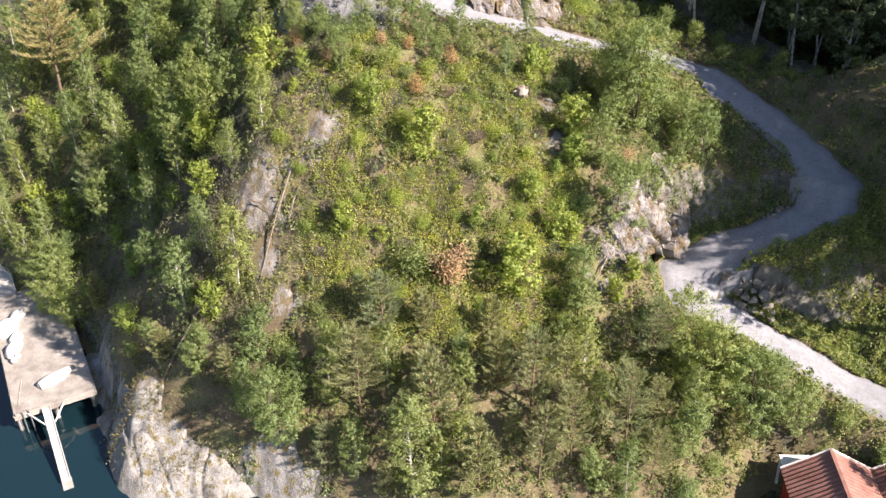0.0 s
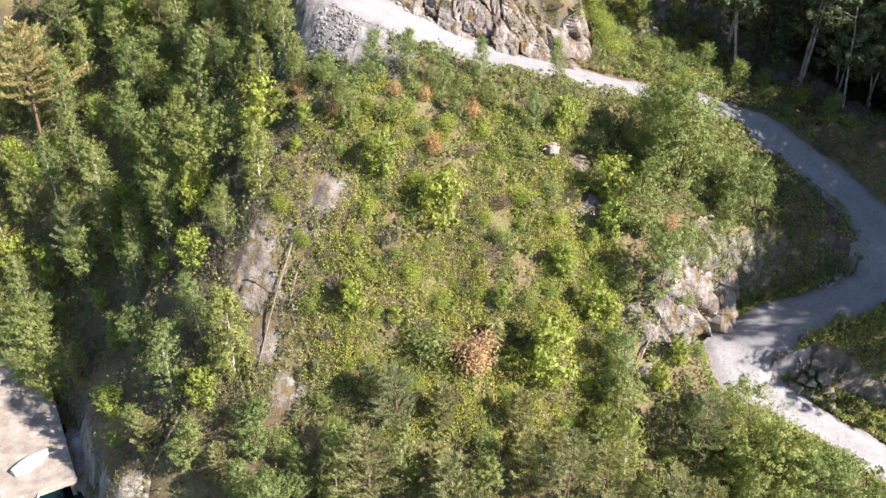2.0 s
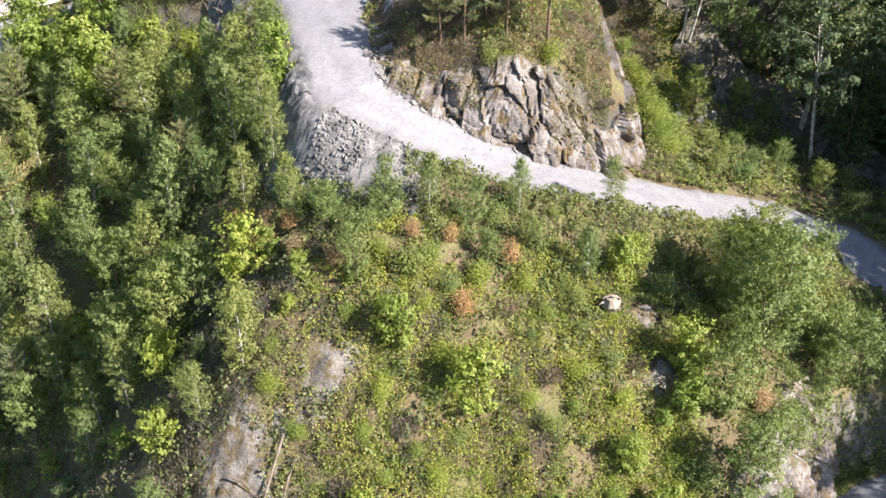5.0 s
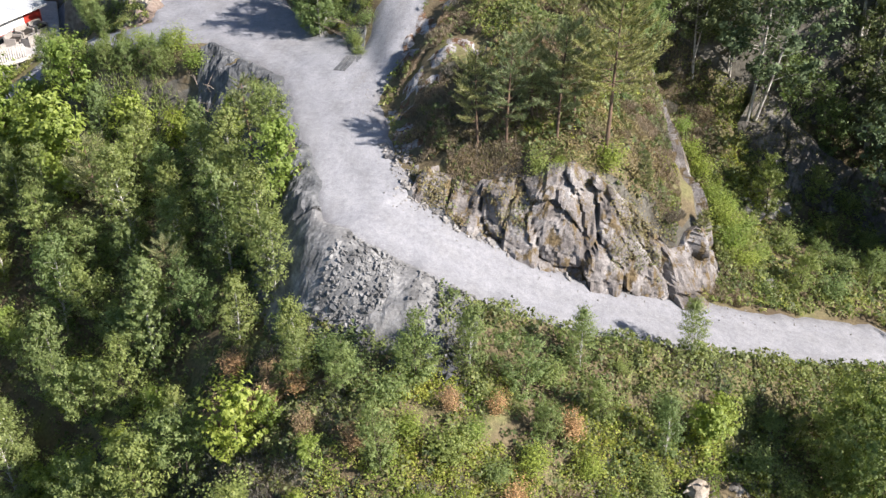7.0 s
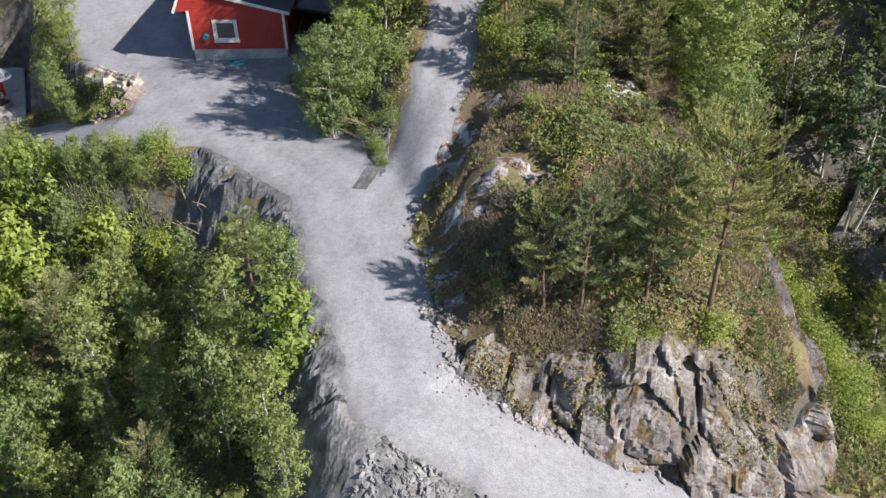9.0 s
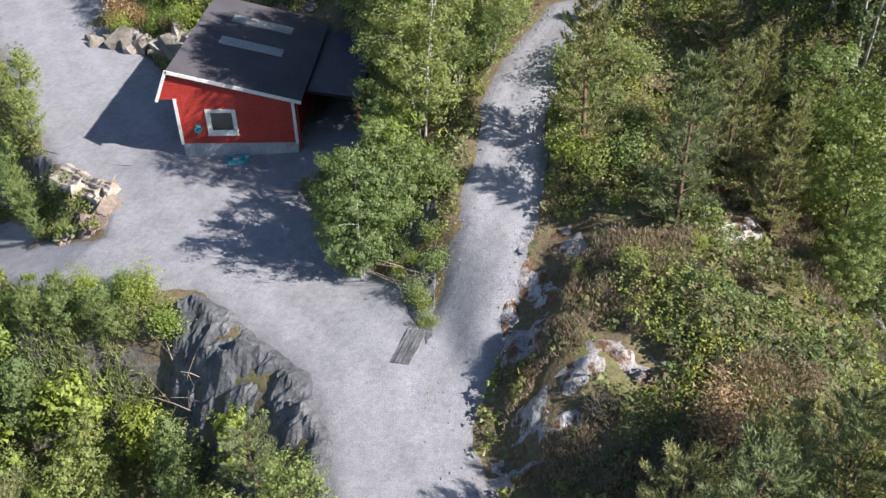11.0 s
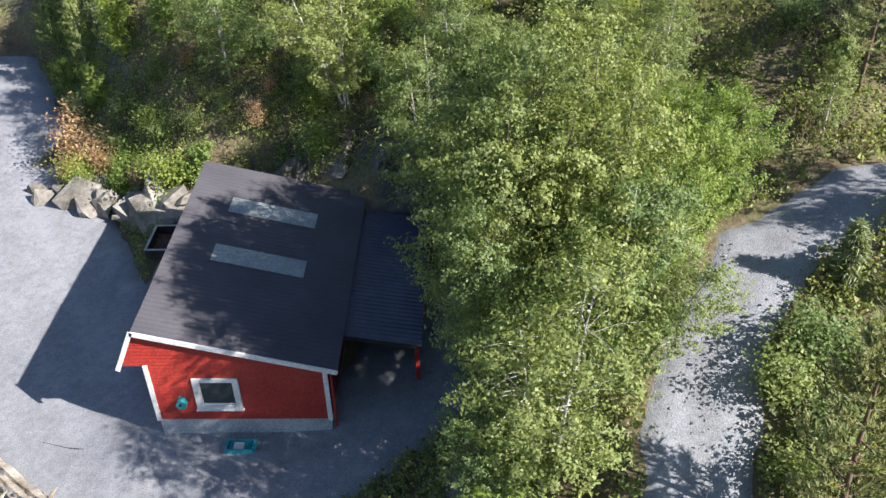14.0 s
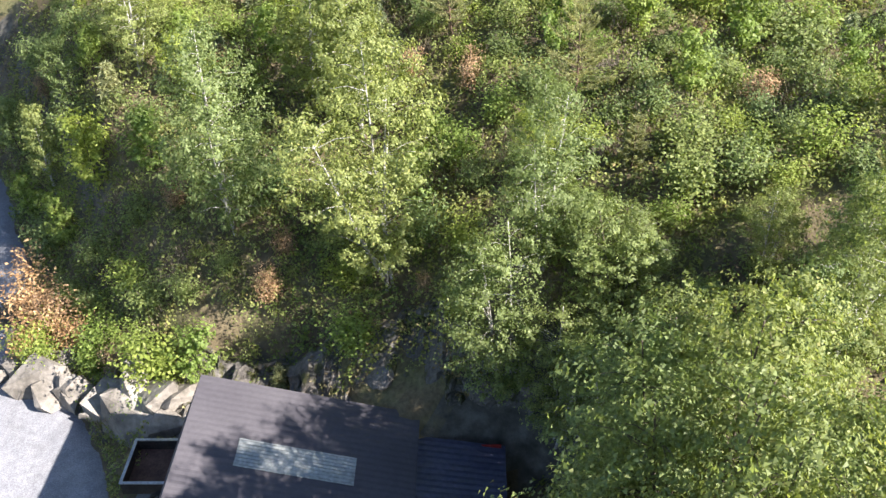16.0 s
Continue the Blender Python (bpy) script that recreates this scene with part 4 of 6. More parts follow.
def block(mat, k):
    if (mat.name, k) not in BLOCK_MESH:
        BLOCK_MESH[mat.name, k] = mesh_from("rock", *BLOCKS[k], mat)
    return BLOCK_MESH[mat.name, k]


M_GREYROCK = mottled("grey_rubble", (0.10, 0.099, 0.098), (0.180, 0.178, 0.177), (0.280, 0.276, 0.272), 1.4, 7, 0.9, 0.8, 0.05)


def mossy_rock(name, dark, mid, light, moss, much):
    """Fractured rock with ochre moss and soil in its hollows and on its ledges."""
    m = mottled(name, dark, mid, light, 1.1, 9, 0.88, 1.0, 0.08)
    nt, lk = m.node_tree.nodes, m.node_tree.links
    b = nt["Principled BSDF"]
    stone = b.inputs["Base Color"].links[0].from_socket
    geo = nt.new("ShaderNodeNewGeometry")
    tall = nt.new("ShaderNodeVectorMath")
    tall.operation = "MULTIPLY"
    tall.inputs[1].default_value = (1.6, 1.6, 0.7)
    lk.new(geo.outputs["Position"], tall.inputs[0])
    n = noise_node(nt, lk, tall.outputs["Vector"], 1.35, 6, 0.72)
    r = ramp(nt, ((much, (0, 0, 0)), (much + 0.07, (1, 1, 1))))
    lk.new(n.outputs["Fac"], r.inputs["Fac"])
    n2 = noise_node(nt, lk, geo.outputs["Position"], 6.0, 4)
    green = ramp(nt, ((0.35, moss), (0.65, tuple(v * 1.7 for v in moss))))
    lk.new(n2.outputs["Fac"], green.inputs["Fac"])
    lk.new(mix_color(nt, lk, r.outputs["Color"], stone, green.outputs["Color"]), b.inputs["Base Color"])
    return m


M_CLIFF = mossy_rock("pale_cliff", (0.090, 0.078, 0.072), (0.185, 0.168, 0.160), (0.330, 0.312, 0.304), (0.088, 0.064, 0.034), 0.51)
M_DARKCLIFF = mossy_rock("dark_cliff", (0.075, 0.068, 0.06), (0.13, 0.118, 0.105), (0.21, 0.195, 0.175), (0.055, 0.055, 0.022), 0.52)
M_KNOLLROCK = mossy_rock("knoll_rock", (0.115, 0.104, 0.092), (0.185, 0.170, 0.155), (0.285, 0.268, 0.250), (0.085, 0.066, 0.036), 0.50)
M_WHITEROCK = mossy_rock("lichened_white_rock", (0.22, 0.20, 0.195), (0.33, 0.315, 0.31), (0.42, 0.41, 0.41), (0.100, 0.055, 0.030), 0.48)
M_SHORE = mossy_rock("shore_rock", (0.15, 0.14, 0.13), (0.24, 0.23, 0.218), (0.33, 0.32, 0.305), (0.112, 0.088, 0.040), 0.53)


M_LEDGE = leafy("ledge_grass", (0.150, 0.115, 0.060), (0.205, 0.165, 0.085), (0.240, 0.215, 0.095), (0.30, 0.22, 0.12), 0.15, 0.7, 0.5)


def cliff(name, label, line, mat, reach=2.2, cell=(0.6, 1.3), bulge=0.24, seed=1, below=0.5, curve=1.7, raise_=0.1, tufts=4):
    """A fractured rock face along a foot line, leaning back to its left up to the ground behind, in slabs with clefts between."""
    rng = np.random.default_rng(seed)
    pts = np.array(line, float)
    run = np.concatenate([[0], np.cumsum(np.hypot(np.diff(pts[:, 0]), np.diff(pts[:, 1])))])
    total = run[-1]
    s = np.linspace(0, total, int(total / 0.13) + 2)
    x0, y0 = np.interp(s, run, pts[:, 0]), np.interp(s, run, pts[:, 1])
    k = 25
    x0, y0 = (np.convolve(np.pad(v, k // 2, "reflect", reflect_type="odd"), np.ones(k) / k, "valid") for v in (x0, y0))
    reach = np.interp(s / total, np.linspace(0, 1, len(reach)), reach) if isinstance(reach, tuple) else np.full(len(s), reach)
    tx, ty = np.gradient(x0), np.gradient(y0)
    tl = np.hypot(tx, ty)
    nx, ny = -ty / tl, tx / tl
    foot = land(x0, y0)[0] - below
    top = np.maximum(land(x0 + nx * reach, y0 + ny * reach)[0] + raise_ + 0.35 * rough_noise(s, 0 * s, 1.5, seed), foot + below + 0.15)
    tall = float((top - foot).max())
    ends = np.clip(np.minimum(s, total - s) / 1.2, 0, 1)
    S, U = np.meshgrid(s, np.linspace(0, 1, int(math.hypot(tall, reach.max()) / 0.13) + 2))
    H = foot + U * (top - foot)

    def cells(cs_, ch_, amount, gap, warp_seed):
        n = int(total * (top.max() - foot.min() + 2) / (cs_ * ch_)) + 8
        cs, ch = rng.uniform(-1, total + 1, n), rng.uniform(foot.min() - 1, top.max() + 1, n)
        depth, gs, gh = rng.normal(0, amount, n), rng.normal(0, 0.30, n), rng.normal(0, 0.26, n)
        warp = 0.09 * cs_ * rough_noise(S, H, 0.8, warp_seed)
        best, second, which = np.full(S.shape, 1e9), np.full(S.shape, 1e9), np.zeros(S.shape, int)
        for i in range(n):
            d = ((S + warp + 0.22 * (H - ch[i]) - cs[i]) / cs_) ** 2 + ((H + warp - ch[i]) / ch_) ** 2
            near = d < best
            second = np.where(near, best, np.minimum(second, d))
            which = np.where(near, i, which)
            best = np.where(near, d, best)
        crack = np.clip((np.sqrt(second) - np.sqrt(best)) / 0.14, 0, 1)
        return depth[which] + min(1, 3.2 * amount) * (gs[which] * (S - cs[which]) + gh[which] * (H - ch[which])) - gap * (1 - crack)
    out = cells(cell[0] * 2.2, cell[1] * 2.0, bulge, 0.34, seed + 3) + cells(cell[0], cell[1], bulge * 0.32, 0.07, seed + 4) + cells(cell[0] * 0.45, cell[1] * 0.4, bulge * 0.10, 0.02, seed + 6) + 0.03 * rough_noise(S, H, 0.4, seed + 5)
    out = out * ends[None, :] * np.clip((1.04 - U) / 0.15, 0.2, 1)
    inward = reach * U ** curve - out - 0.3 * ends[None, :]
    X, Y = x0 + nx * inward, y0 + ny * inward
    X2, Y2 = X[-1] + nx * 0.9, Y[-1] + ny * 0.9
    Z2 = np.minimum(H[-1], land(X2, Y2)[0]) - 0.3 - 0.8 * (1 - ends)
    X, Y, H = np.vstack([X, X2]), np.vstack([Y, Y2]), np.vstack([H, Z2])
    rows, cols = X.shape
    verts = np.stack([X, Y, H], -1).reshape(-1, 3)
    i = (np.arange(rows - 1)[:, None] * cols + np.arange(cols - 1)).ravel()
    ob = tagged(new(name, mesh_from(name, verts, np.stack([i, i + 1, i + 1 + cols, i + cols], -1), mat)), label, "rock face")
    if tufts:
        spots = np.stack([X[:-1], Y[:-1], H[:-1]], -1)
        want = np.clip(rough_noise(S * 1.3, H[:-1] * 0.8, 1.5, seed + 8) * 2.2 - 0.5 + 1.3 * (U - 0.5), 0, 1) * (U > 0.12)
        spots = spots[rng.uniform(0, 1, S.shape) < want * 0.55]
        spots = np.repeat(spots, tufts, 0) + rng.normal(0, 0.08, (len(spots) * tufts, 3)) + np.array([0, 0, 0.05])
        part("ledge_heather", mesh_of_leaves("ledge_heather", leaves(spots, np.tile([0.4, -0.5, 0.6], (len(spots), 1)), 0.13, 0.05, rng), M_LEDGE), ob, "ochre grass and heather on the ledges")["kind"] = "stuff"
    return ob


cliff("rock_outcrop", "blasted gneiss outcrop in pale vertical slabs above the road", [(8.9, -21.7), (9.6, -22.5), (11.4, -23.1), (13.0, -23.8), (15.0, -24.0), (17.4, -24.4), (19.1, -24.3), (20.8, -23.8), (22.2, -22.7), (23.0, -21.2)], M_CLIFF, (0.6, 1.3, 1.8, 2.1, 2.1, 1.5, 0.7), (0.5, 1.1), 0.24, 11, 0.5, 1.7, 0.0, 8)
cliff("rock_outcrop", "smooth pale rock flank dropping from the outcrop to the gully", [(22.2, -22.7), (23.0, -21.3), (23.2, -19.2), (23.0, -16.8), (22.6, -14.0), (21.8, -11.0), (20.6, -8.2)], M_CLIFF, (0.6, 0.9, 1.7, 1.8, 1.7, 1.5), (1.0, 2.4), 0.08, 21, 0.5, 1.2, 0.1, 1)
cliff("rock_cut", "pale blasted rock face beside the hairpin bend", [(25.4, -41.2), (26.9, -40.2), (27.9, -38.9), (29.0, -37.0), (30.4, -34.9), (32.0, -33.7), (33.6, -33.0)], M_CLIFF, 2.3, (0.8, 1.2), 0.36, 12, 0.5, 1.4, 0.1, 1)
cliff("rock_cut", "dark broken rock behind the red shed", [(-15.2, 15.2), (-12.6, 12.9), (-10.8, 11.6), (-8.4, 10.4), (-6.2, 9.8), (-4.0, 9.4), (-1.0, 9.3), (2.2, 9.2), (4.6, 8.6)], M_DARKCLIFF, 2.0, (0.6, 0.7), 0.3, 13)
cliff("cliff", "shaded rock wall at the foot of the eastern wood", [(26.0, -9.0), (27.4, -10.6), (29.6, -12.0), (32.2, -13.6), (35.0, -15.8), (38.6, -19.2), (41.6, -24.0)], M_DARKCLIFF, 3.0, (0.8, 1.0), 0.35, 14, 0.5, 1.4, 1.3)
def stone_wall(name, label, line, courses, size, mat):
    """Boulders laid in courses along a foot line of (x, y, top height)."""
    ob = tagged(new(name), label, "stone wall")
    for (ax, ay, at), (bx, by, bt) in zip(line, line[1:]):
        n = max(1, int(math.hypot(bx - ax, by - ay) / (size * 0.8)))
        nl = math.hypot(by - ay, bx - ax)
        nx, ny = -(by - ay) / nl, (bx - ax) / nl
        for i in range(n):
            for k in range(courses):
                t, u = (i + rock_rng.uniform(0.2, 0.8)) / n, (k + rock_rng.uniform(0.3, 0.7)) / courses
                x, y, top = ax + (bx - ax) * t, ay + (by - ay) * t, at + (bt - at) * t
                foot = height(x, y)
                x, y = x + nx * u * (top - foot) * 0.7, y + ny * u * (top - foot) * 0.7
                s = size * rock_rng.uniform(0.55, 1.45)
                o = part("stone", block(mat, int(rock_rng.integers(14))), ob)
                o.matrix_basis = pose(x, y, foot + u * (top - foot), rock_rng.normal(0, 15), rock_rng.normal(0, 15), rock_rng.uniform(0, 360)) @ Matrix.Diagonal((s, s * 0.8, s * 0.75, 1))
    return ob


stone_wall("retaining_wall", "dry stone wall of grey boulders below the hairpin", [(33.2, -38.2, -8.4), (33.9, -39.2, -8.3), (36.0, -40.6, -8.6)], 4, 0.62, M_ROCK)


def boulders(name, label, category, spots, mat, group=""):
    for x, y, s, flat in spots:
        o = new(name, block(mat, int(rock_rng.integers(14))))
        o.matrix_basis = pose(x, y, height(x, y) + s * flat * 0.16, rock_rng.normal(0, 14), rock_rng.normal(0, 14), rock_rng.uniform(0, 360)) @ Matrix.Diagonal((s, s * rock_rng.uniform(0.65, 0.95), s * flat, 1))
        tagged(o, label, category, group)


SLABS = []


def slab(x, y, rx_s, ry_s, turn, label, mat, seed, rise=0.28, group="", ragged=0.55, ledge=0.22):
    """A bare rock surface breaking through the soil."""
    m = max(rx_s, ry_s) * 1.25
    xs = np.arange(x - m, x + m, 0.11)
    ys = np.arange(y - m, y + m, 0.11)
    SX, SY = np.meshgrid(xs, ys)
    c, d = math.cos(radians(turn)), math.sin(radians(turn))
    U, V = ((SX - x) * c + (SY - y) * d) / rx_s, (-(SX - x) * d + (SY - y) * c) / ry_s
    r = np.hypot(U, V) + ragged * rough_noise(SX, SY, 0.9, seed, 4)
    step = np.round(3 * rough_noise(SX * 0.8, SY * 1.7, 1.1, seed + 2, 2)) / 3
    z = land(SX, SY)[0] + np.clip((1 - r) * 0.7, -0.25, 1) * rise + np.clip(1 - r, 0, 1) * ledge * step + 0.04 * rough_noise(SX, SY, 0.35, seed + 4)
    SLABS.append((x, y, max(rx_s, ry_s) * (1.15 if "track" in label else 1.0)))
    return tagged(sheet("rock_slab", xs, ys, z, mat, r < 1.2), label, "rock", group)


def dome_rock():
    """A smooth rock shoulder sloping into the water, with a few open joints."""
    xs, ys = np.arange(-6.2, 5.0, 0.11), np.arange(-54.0, -44.2, 0.11)
    SX, SY = np.meshgrid(xs, ys)
    joint = np.abs(rough_noise(SX * 0.6 + SY * 0.35, SY * 0.25, 1.3, 411, 2))
    z = -11.5 - 0.74 * np.maximum(0, -45.8 - SY) - 0.05 * np.maximum(0, -48 - SY) ** 2 - 0.06 * np.abs(SX - 0.2) ** 2 - 0.5 * np.maximum(0, -2.6 - SX) ** 1.5 + 0.40 * rough_noise(SX, SY, 3.0, 412, 2) + 0.16 * rough_noise(SX, SY * 0.6, 1.0, 413) - 0.30 * np.clip(1 - joint / 0.06, 0, 1)
    keep = (z > land(SX, SY)[0] - 0.35) & (z > -17.6)
    SLABS.append((-0.6, -49.0, 3.0))
    ob = tagged(sheet("rock_slab", xs, ys, z, M_SHORE, keep), "pale domed shore rock with ochre moss above the fjord", "rock", "shore rocks")
    rng = np.random.default_rng(415)
    want = np.clip(rough_noise(SX, SY, 1.6, 416) * 1.6 + 0.55 * (SY + 48.6), 0, 1) * keep * (z > land(SX, SY)[0])
    tuft = rng.uniform(0, 1, SX.shape) < want * 0.35
    spots = np.repeat(np.stack([SX[tuft], SY[tuft], z[tuft]], -1), 5, 0)
    spots = spots + rng.normal(0, 0.10, spots.shape) + np.array([0, 0, 0.08])
    part("dry_grass", mesh_of_leaves("dry_grass", needles(spots, rng.normal(0, 0.5, spots.shape) + np.array([0.1, -0.1, 0.7]), 0.22, 0.05, rng), M_LEDGE), ob, "ochre dry grass and moss on the rock")["kind"] = "stuff"


dome_rock()
for i, (x, y, a, b, t, lift, lab) in enumerate([(-5.0, -46.4, 3.4, 1.3, -62, 0.7, "smooth grey shore rock beside the wooden dock"), (-8.6, -40.6, 3.2, 1.2, -58, 0.6, "smooth grey shore rock beside the wooden dock"), (6.4, -50.2, 2.4, 1.2, -35, 0.6, "smooth dark rock in the shaded cove")]):
    slab(x, y, a, b, t, lab, M_SHORE, 400 + i, lift, "shore rocks", 0.28, 0.10)
for i, (x, y, a, b, t) in enumerate([(8.3, -37.5, 1.3, 0.9, 60), (4.6, -40.2, 2.0, 1.6, 20), (5.2, -42.4, 1.0, 0.6, 80), (6.5, -44.2, 1.2, 0.6, 10), (22.5, -35.4, 0.7, 0.4, 40), (22.0, -33.0, 0.9, 0.35, 80), (25.0, -41.4, 0.6, 0.4, 0)]):
    slab(x, y, a, b, t, "bare grey-brown rock slab among heather on the knoll", M_KNOLLROCK, 200 + i, 0.26, "rock slabs on the knoll")
for i, (x, y, a, b, t) in enumerate([(10.4, -10.1, 0.9, 0.5, 80), (9.5, -11.1, 0.8, 0.45, 70), (8.7, -12.2, 0.7, 0.35, 80), (9.4, -13.0, 0.8, 0.4, 75), (8.8, -13.3, 0.6, 0.3, 80), (9.8, -15.6, 0.6, 0.3, 20), (11.7, -15.3, 0.8, 0.3, -35), (10.6, -15.6, 0.5, 0.3, 20), (8.7, -17.0, 0.8, 0.5, 70), (9.0, -16.2, 0.6, 0.4, 70), (10.1, -16.5, 0.5, 0.3, 0), (9.8, -11.9, 0.7, 0.4, 60), (12.3, -15.6, 0.6, 0.3, -30), (16.1, -9.9, 1.2, 0.5, 40), (9.0, -18.6, 0.6, 0.4, 60), (9.3, -20.3, 0.7, 0.45, 70)]):
    slab(x, y, a, b, t, "whitish bare rock showing through moss beside the track", M_WHITEROCK, 300 + i, 0.15, "rock slabs beside the track")
boulders("boulder", "grey stone half hidden in the grass bank of the hairpin", "boulder", [(36.0 + 0.45 * k + rock_rng.normal(0, 0.3), -39.4 - 0.22 * k + rock_rng.normal(0, 0.7), rock_rng.uniform(0.3, 0.75), 0.6) for k in range(16)], M_ROCK, "stones in the hairpin bank")
boulders("boulder", "pale quarried boulder in a heap at the gully's foot", "boulder", [(27.1 + rock_rng.normal(0, 0.7), -13.5 + rock_rng.normal(0, 0.55), rock_rng.uniform(0.35, 0.8), 0.7) for _ in range(26)], M_PALEROCK, "boulders in the gully")
boulders("boulder", "pale stone beside the gravel road", "boulder", [(25.4, -19.6, 0.7, 0.6), (25.8, -20.6, 0.9, 0.6), (26.3, -21.3, 0.6, 0.6), (24.9, -18.8, 0.6, 0.5)], M_PALEROCK, "stones by the road")


def loose_stones(name, label, count, where, lo, hi, mat):
    """Many small stones in one mesh."""
    pieces, rng = [], np.random.default_rng(len(name) * 7 + count)
    for _ in range(count):
        x, y = where(rng)
        s = lo + (hi - lo) * rng.uniform(0, 1) ** 2.2
        v, f = BLOCKS[int(rng.integers(14))]
        z, way = (float(v[0]) for v in land(np.array([x]), np.array([y])))
        m = pose(x, y, z + s * 0.18 + (0.12 if "rubble" in name else min(0.09, max(0.0, way * 0.25))), rng.uniform(0, 360), rng.uniform(-20, 20), rng.uniform(0, 360)) @ Matrix.Diagonal((s, s * 0.8, s * 0.7, 1))
        pieces.append(([m @ q for q in v], f))
    return tagged(new(name, mesh_from(name, *join(pieces), mat)), label, "stones", kind="stuff")


def beside(way, lo, hi, side):
    """A random place beside a way: lo to hi metres outside its edge."""
    def where(rng):
        i = int(rng.integers(len(way) - 1))
        a, b, t = way[i], way[i + 1], rng.uniform(0, 1)
        dx, dy = b[0] - a[0], b[1] - a[1]
        n = math.hypot(dx, dy)
        d = (a[3] + t * (b[3] - a[3]) + rng.uniform(lo, hi)) * side
        return a[0] + t * dx - dy / n * d, a[1] + t * dy + dx / n * d
    return where


loose_stones("rubble", "angular grey rubble tipped below the road's edge", 90, beside(MAIN_ROAD[3:6], 2.0, 3.8, -1), 0.2, 0.6, M_FILL)
loose_stones("scree", "pale broken stone along the outcrop's foot", 800, beside(MAIN_ROAD[2:8], -0.55, 0.55, 1), 0.06, 0.30, M_PALEROCK)
loose_stones("rubble", "light grey rubble spilled down the road's outer bank", 2200, beside(MAIN_ROAD[3:6], -0.1, 3.6, -1), 0.05, 0.28, M_GREYROCK)
loose_stones("road_stones", "small stones along the track's edges", 170, beside(TRACK[1:7], -0.5, 0.25, 1), 0.02, 0.08, M_PALEROCK)
loose_stones("road_stones", "small stones along the track's outer edge", 170, beside(TRACK[1:7], -0.5, 0.25, -1), 0.02, 0.08, M_PALEROCK)
loose_stones("scree", "grey broken stone on the bank inside the bend", 200, beside(MAIN_ROAD[12:16], 0.2, 3.0, -1), 0.12, 0.45, M_ROCK)
loose_stones("road_stones", "scattered small stones on the gravel", 700, beside(MAIN_ROAD[:14], -1.4, 0.1, 1), 0.03, 0.10, M_PALEROCK)

# embankment of crushed stone, and the earth bank under the logs
EX, EY = np.meshgrid(ex := np.arange(-6, 12.5, 0.14), ey := np.arange(-30, -7, 0.14))
EZ, EIN = land(EX, EY)
d1, z1, w1 = along(MAIN_ROAD[:6], EX, EY)
d2, z2, w2 = along(YARD[-3:], EX, EY)
gap1 = np.minimum(d1 - w1, d2 - w2)
cover = np.minimum(gap1 + 0.25, 3.4 - gap1) + 0.5 * rough_noise(EX, EY, 1.6, 31)
cover = np.where((EX < -3.0) | (EY > -8.6 + 0.5 * EX) & (EX < 1) | ((EX > 6.2) & (EY > -22.5)) | (EIN > 0.4), -1, cover)
chunk = np.round(2.5 * rough_noise(EX * 1.1 + 0.5 * EY, EY * 1.6, 1.0, 8, 2)) / 2.5
south = EY < -22.8 - 0.2 * EX + 0.5 * rough_noise(EX, EY, 1.2, 37)
EZ = EZ + np.clip(cover * 0.3, -0.3, 0.16) + np.where(south, 0.04 * chunk + 0.05 * rough_noise(EX, EY, 0.4, 18), 0.30 * chunk + 0.20 * rough_noise(EX, EY, 0.5, 18)) * np.clip(gap1 * 1.6, 0, 1) * np.clip(cover * 2, 0, 1)
for mask, mat, lab in ((~south, M_FILL, "steep grey embankment of crushed stone below the yard"), (south, M_GREYROCK, "light grey rubble bank spilled below the road")):
    bank = sheet("embankment", ex, ey, EZ, mat, (cover > -0.6) & mask)
    bank.data.polygons.foreach_set("use_smooth", [False] * len(bank.data.polygons))
    tagged(bank, lab, "embankment", kind="structure")
tagged(cliff("earth_bank", "", [(-11.2, -4.6), (-9.6, -5.4), (-8.0, -5.6), (-6.6, -4.9), (-6.2, -3.8)], M_DIRT, 1.1, (0.5, 0.35), 0.14, 33, 0.3, 1.3, 0.35, 0), "low brown earth bank with stones under the logs", "embankment", kind="structure")

# stump and fallen poles on the knoll
stump = tagged(new("tree_stump"), "pale overturned tree stump with splayed roots on the knoll", "stump")
sz = height(20.4, -33.2)
piece("root_plate", tube([(20.4, -33.2, sz + 0.1), (20.35, -33.4, sz + 0.7), (20.3, -33.5, sz + 1.0)], [0.28, 0.42, 0.2], 9), M_STUMP, stump)
for i in range(9):
    a = i * 0.72
    piece("root", tube([(20.35, -33.4, sz + 0.6), (20.35 + 0.45 * math.cos(a), -33.5 + 0.1 * math.sin(3 * i), sz + 0.65 + 0.45 * math.sin(a)), (20.35 + 0.55 * math.cos(a + 0.3), -33.6, sz + 0.7 + 0.5 * math.sin(a + 0.3))], [0.10, 0.05, 0.015], 5), M_STUMP, stump)
for (ax, ay), (bx, by), up_ in (((6.6, -39.4), (4.9, -43.3), 0.5), ((7.2, -39.9), (6.5, -41.2), 0.3), ((4.4, -40.5), (5.6, -40.9), 0.6)):
    pole = tagged(new("fallen_trunk"), "thin bare dead trunk leaning on the rock slab", "log", "fallen trunks")
    mid = ((ax + bx) / 2, (ay + by) / 2)
    piece("stem", tube([(ax, ay, height(ax, ay) + up_), (mid[0], mid[1], height(*mid) + up_ + 0.15), (bx, by, height(bx, by) + 0.1)], [0.05, 0.045, 0.03], 7), M_DEADWOOD, pole)
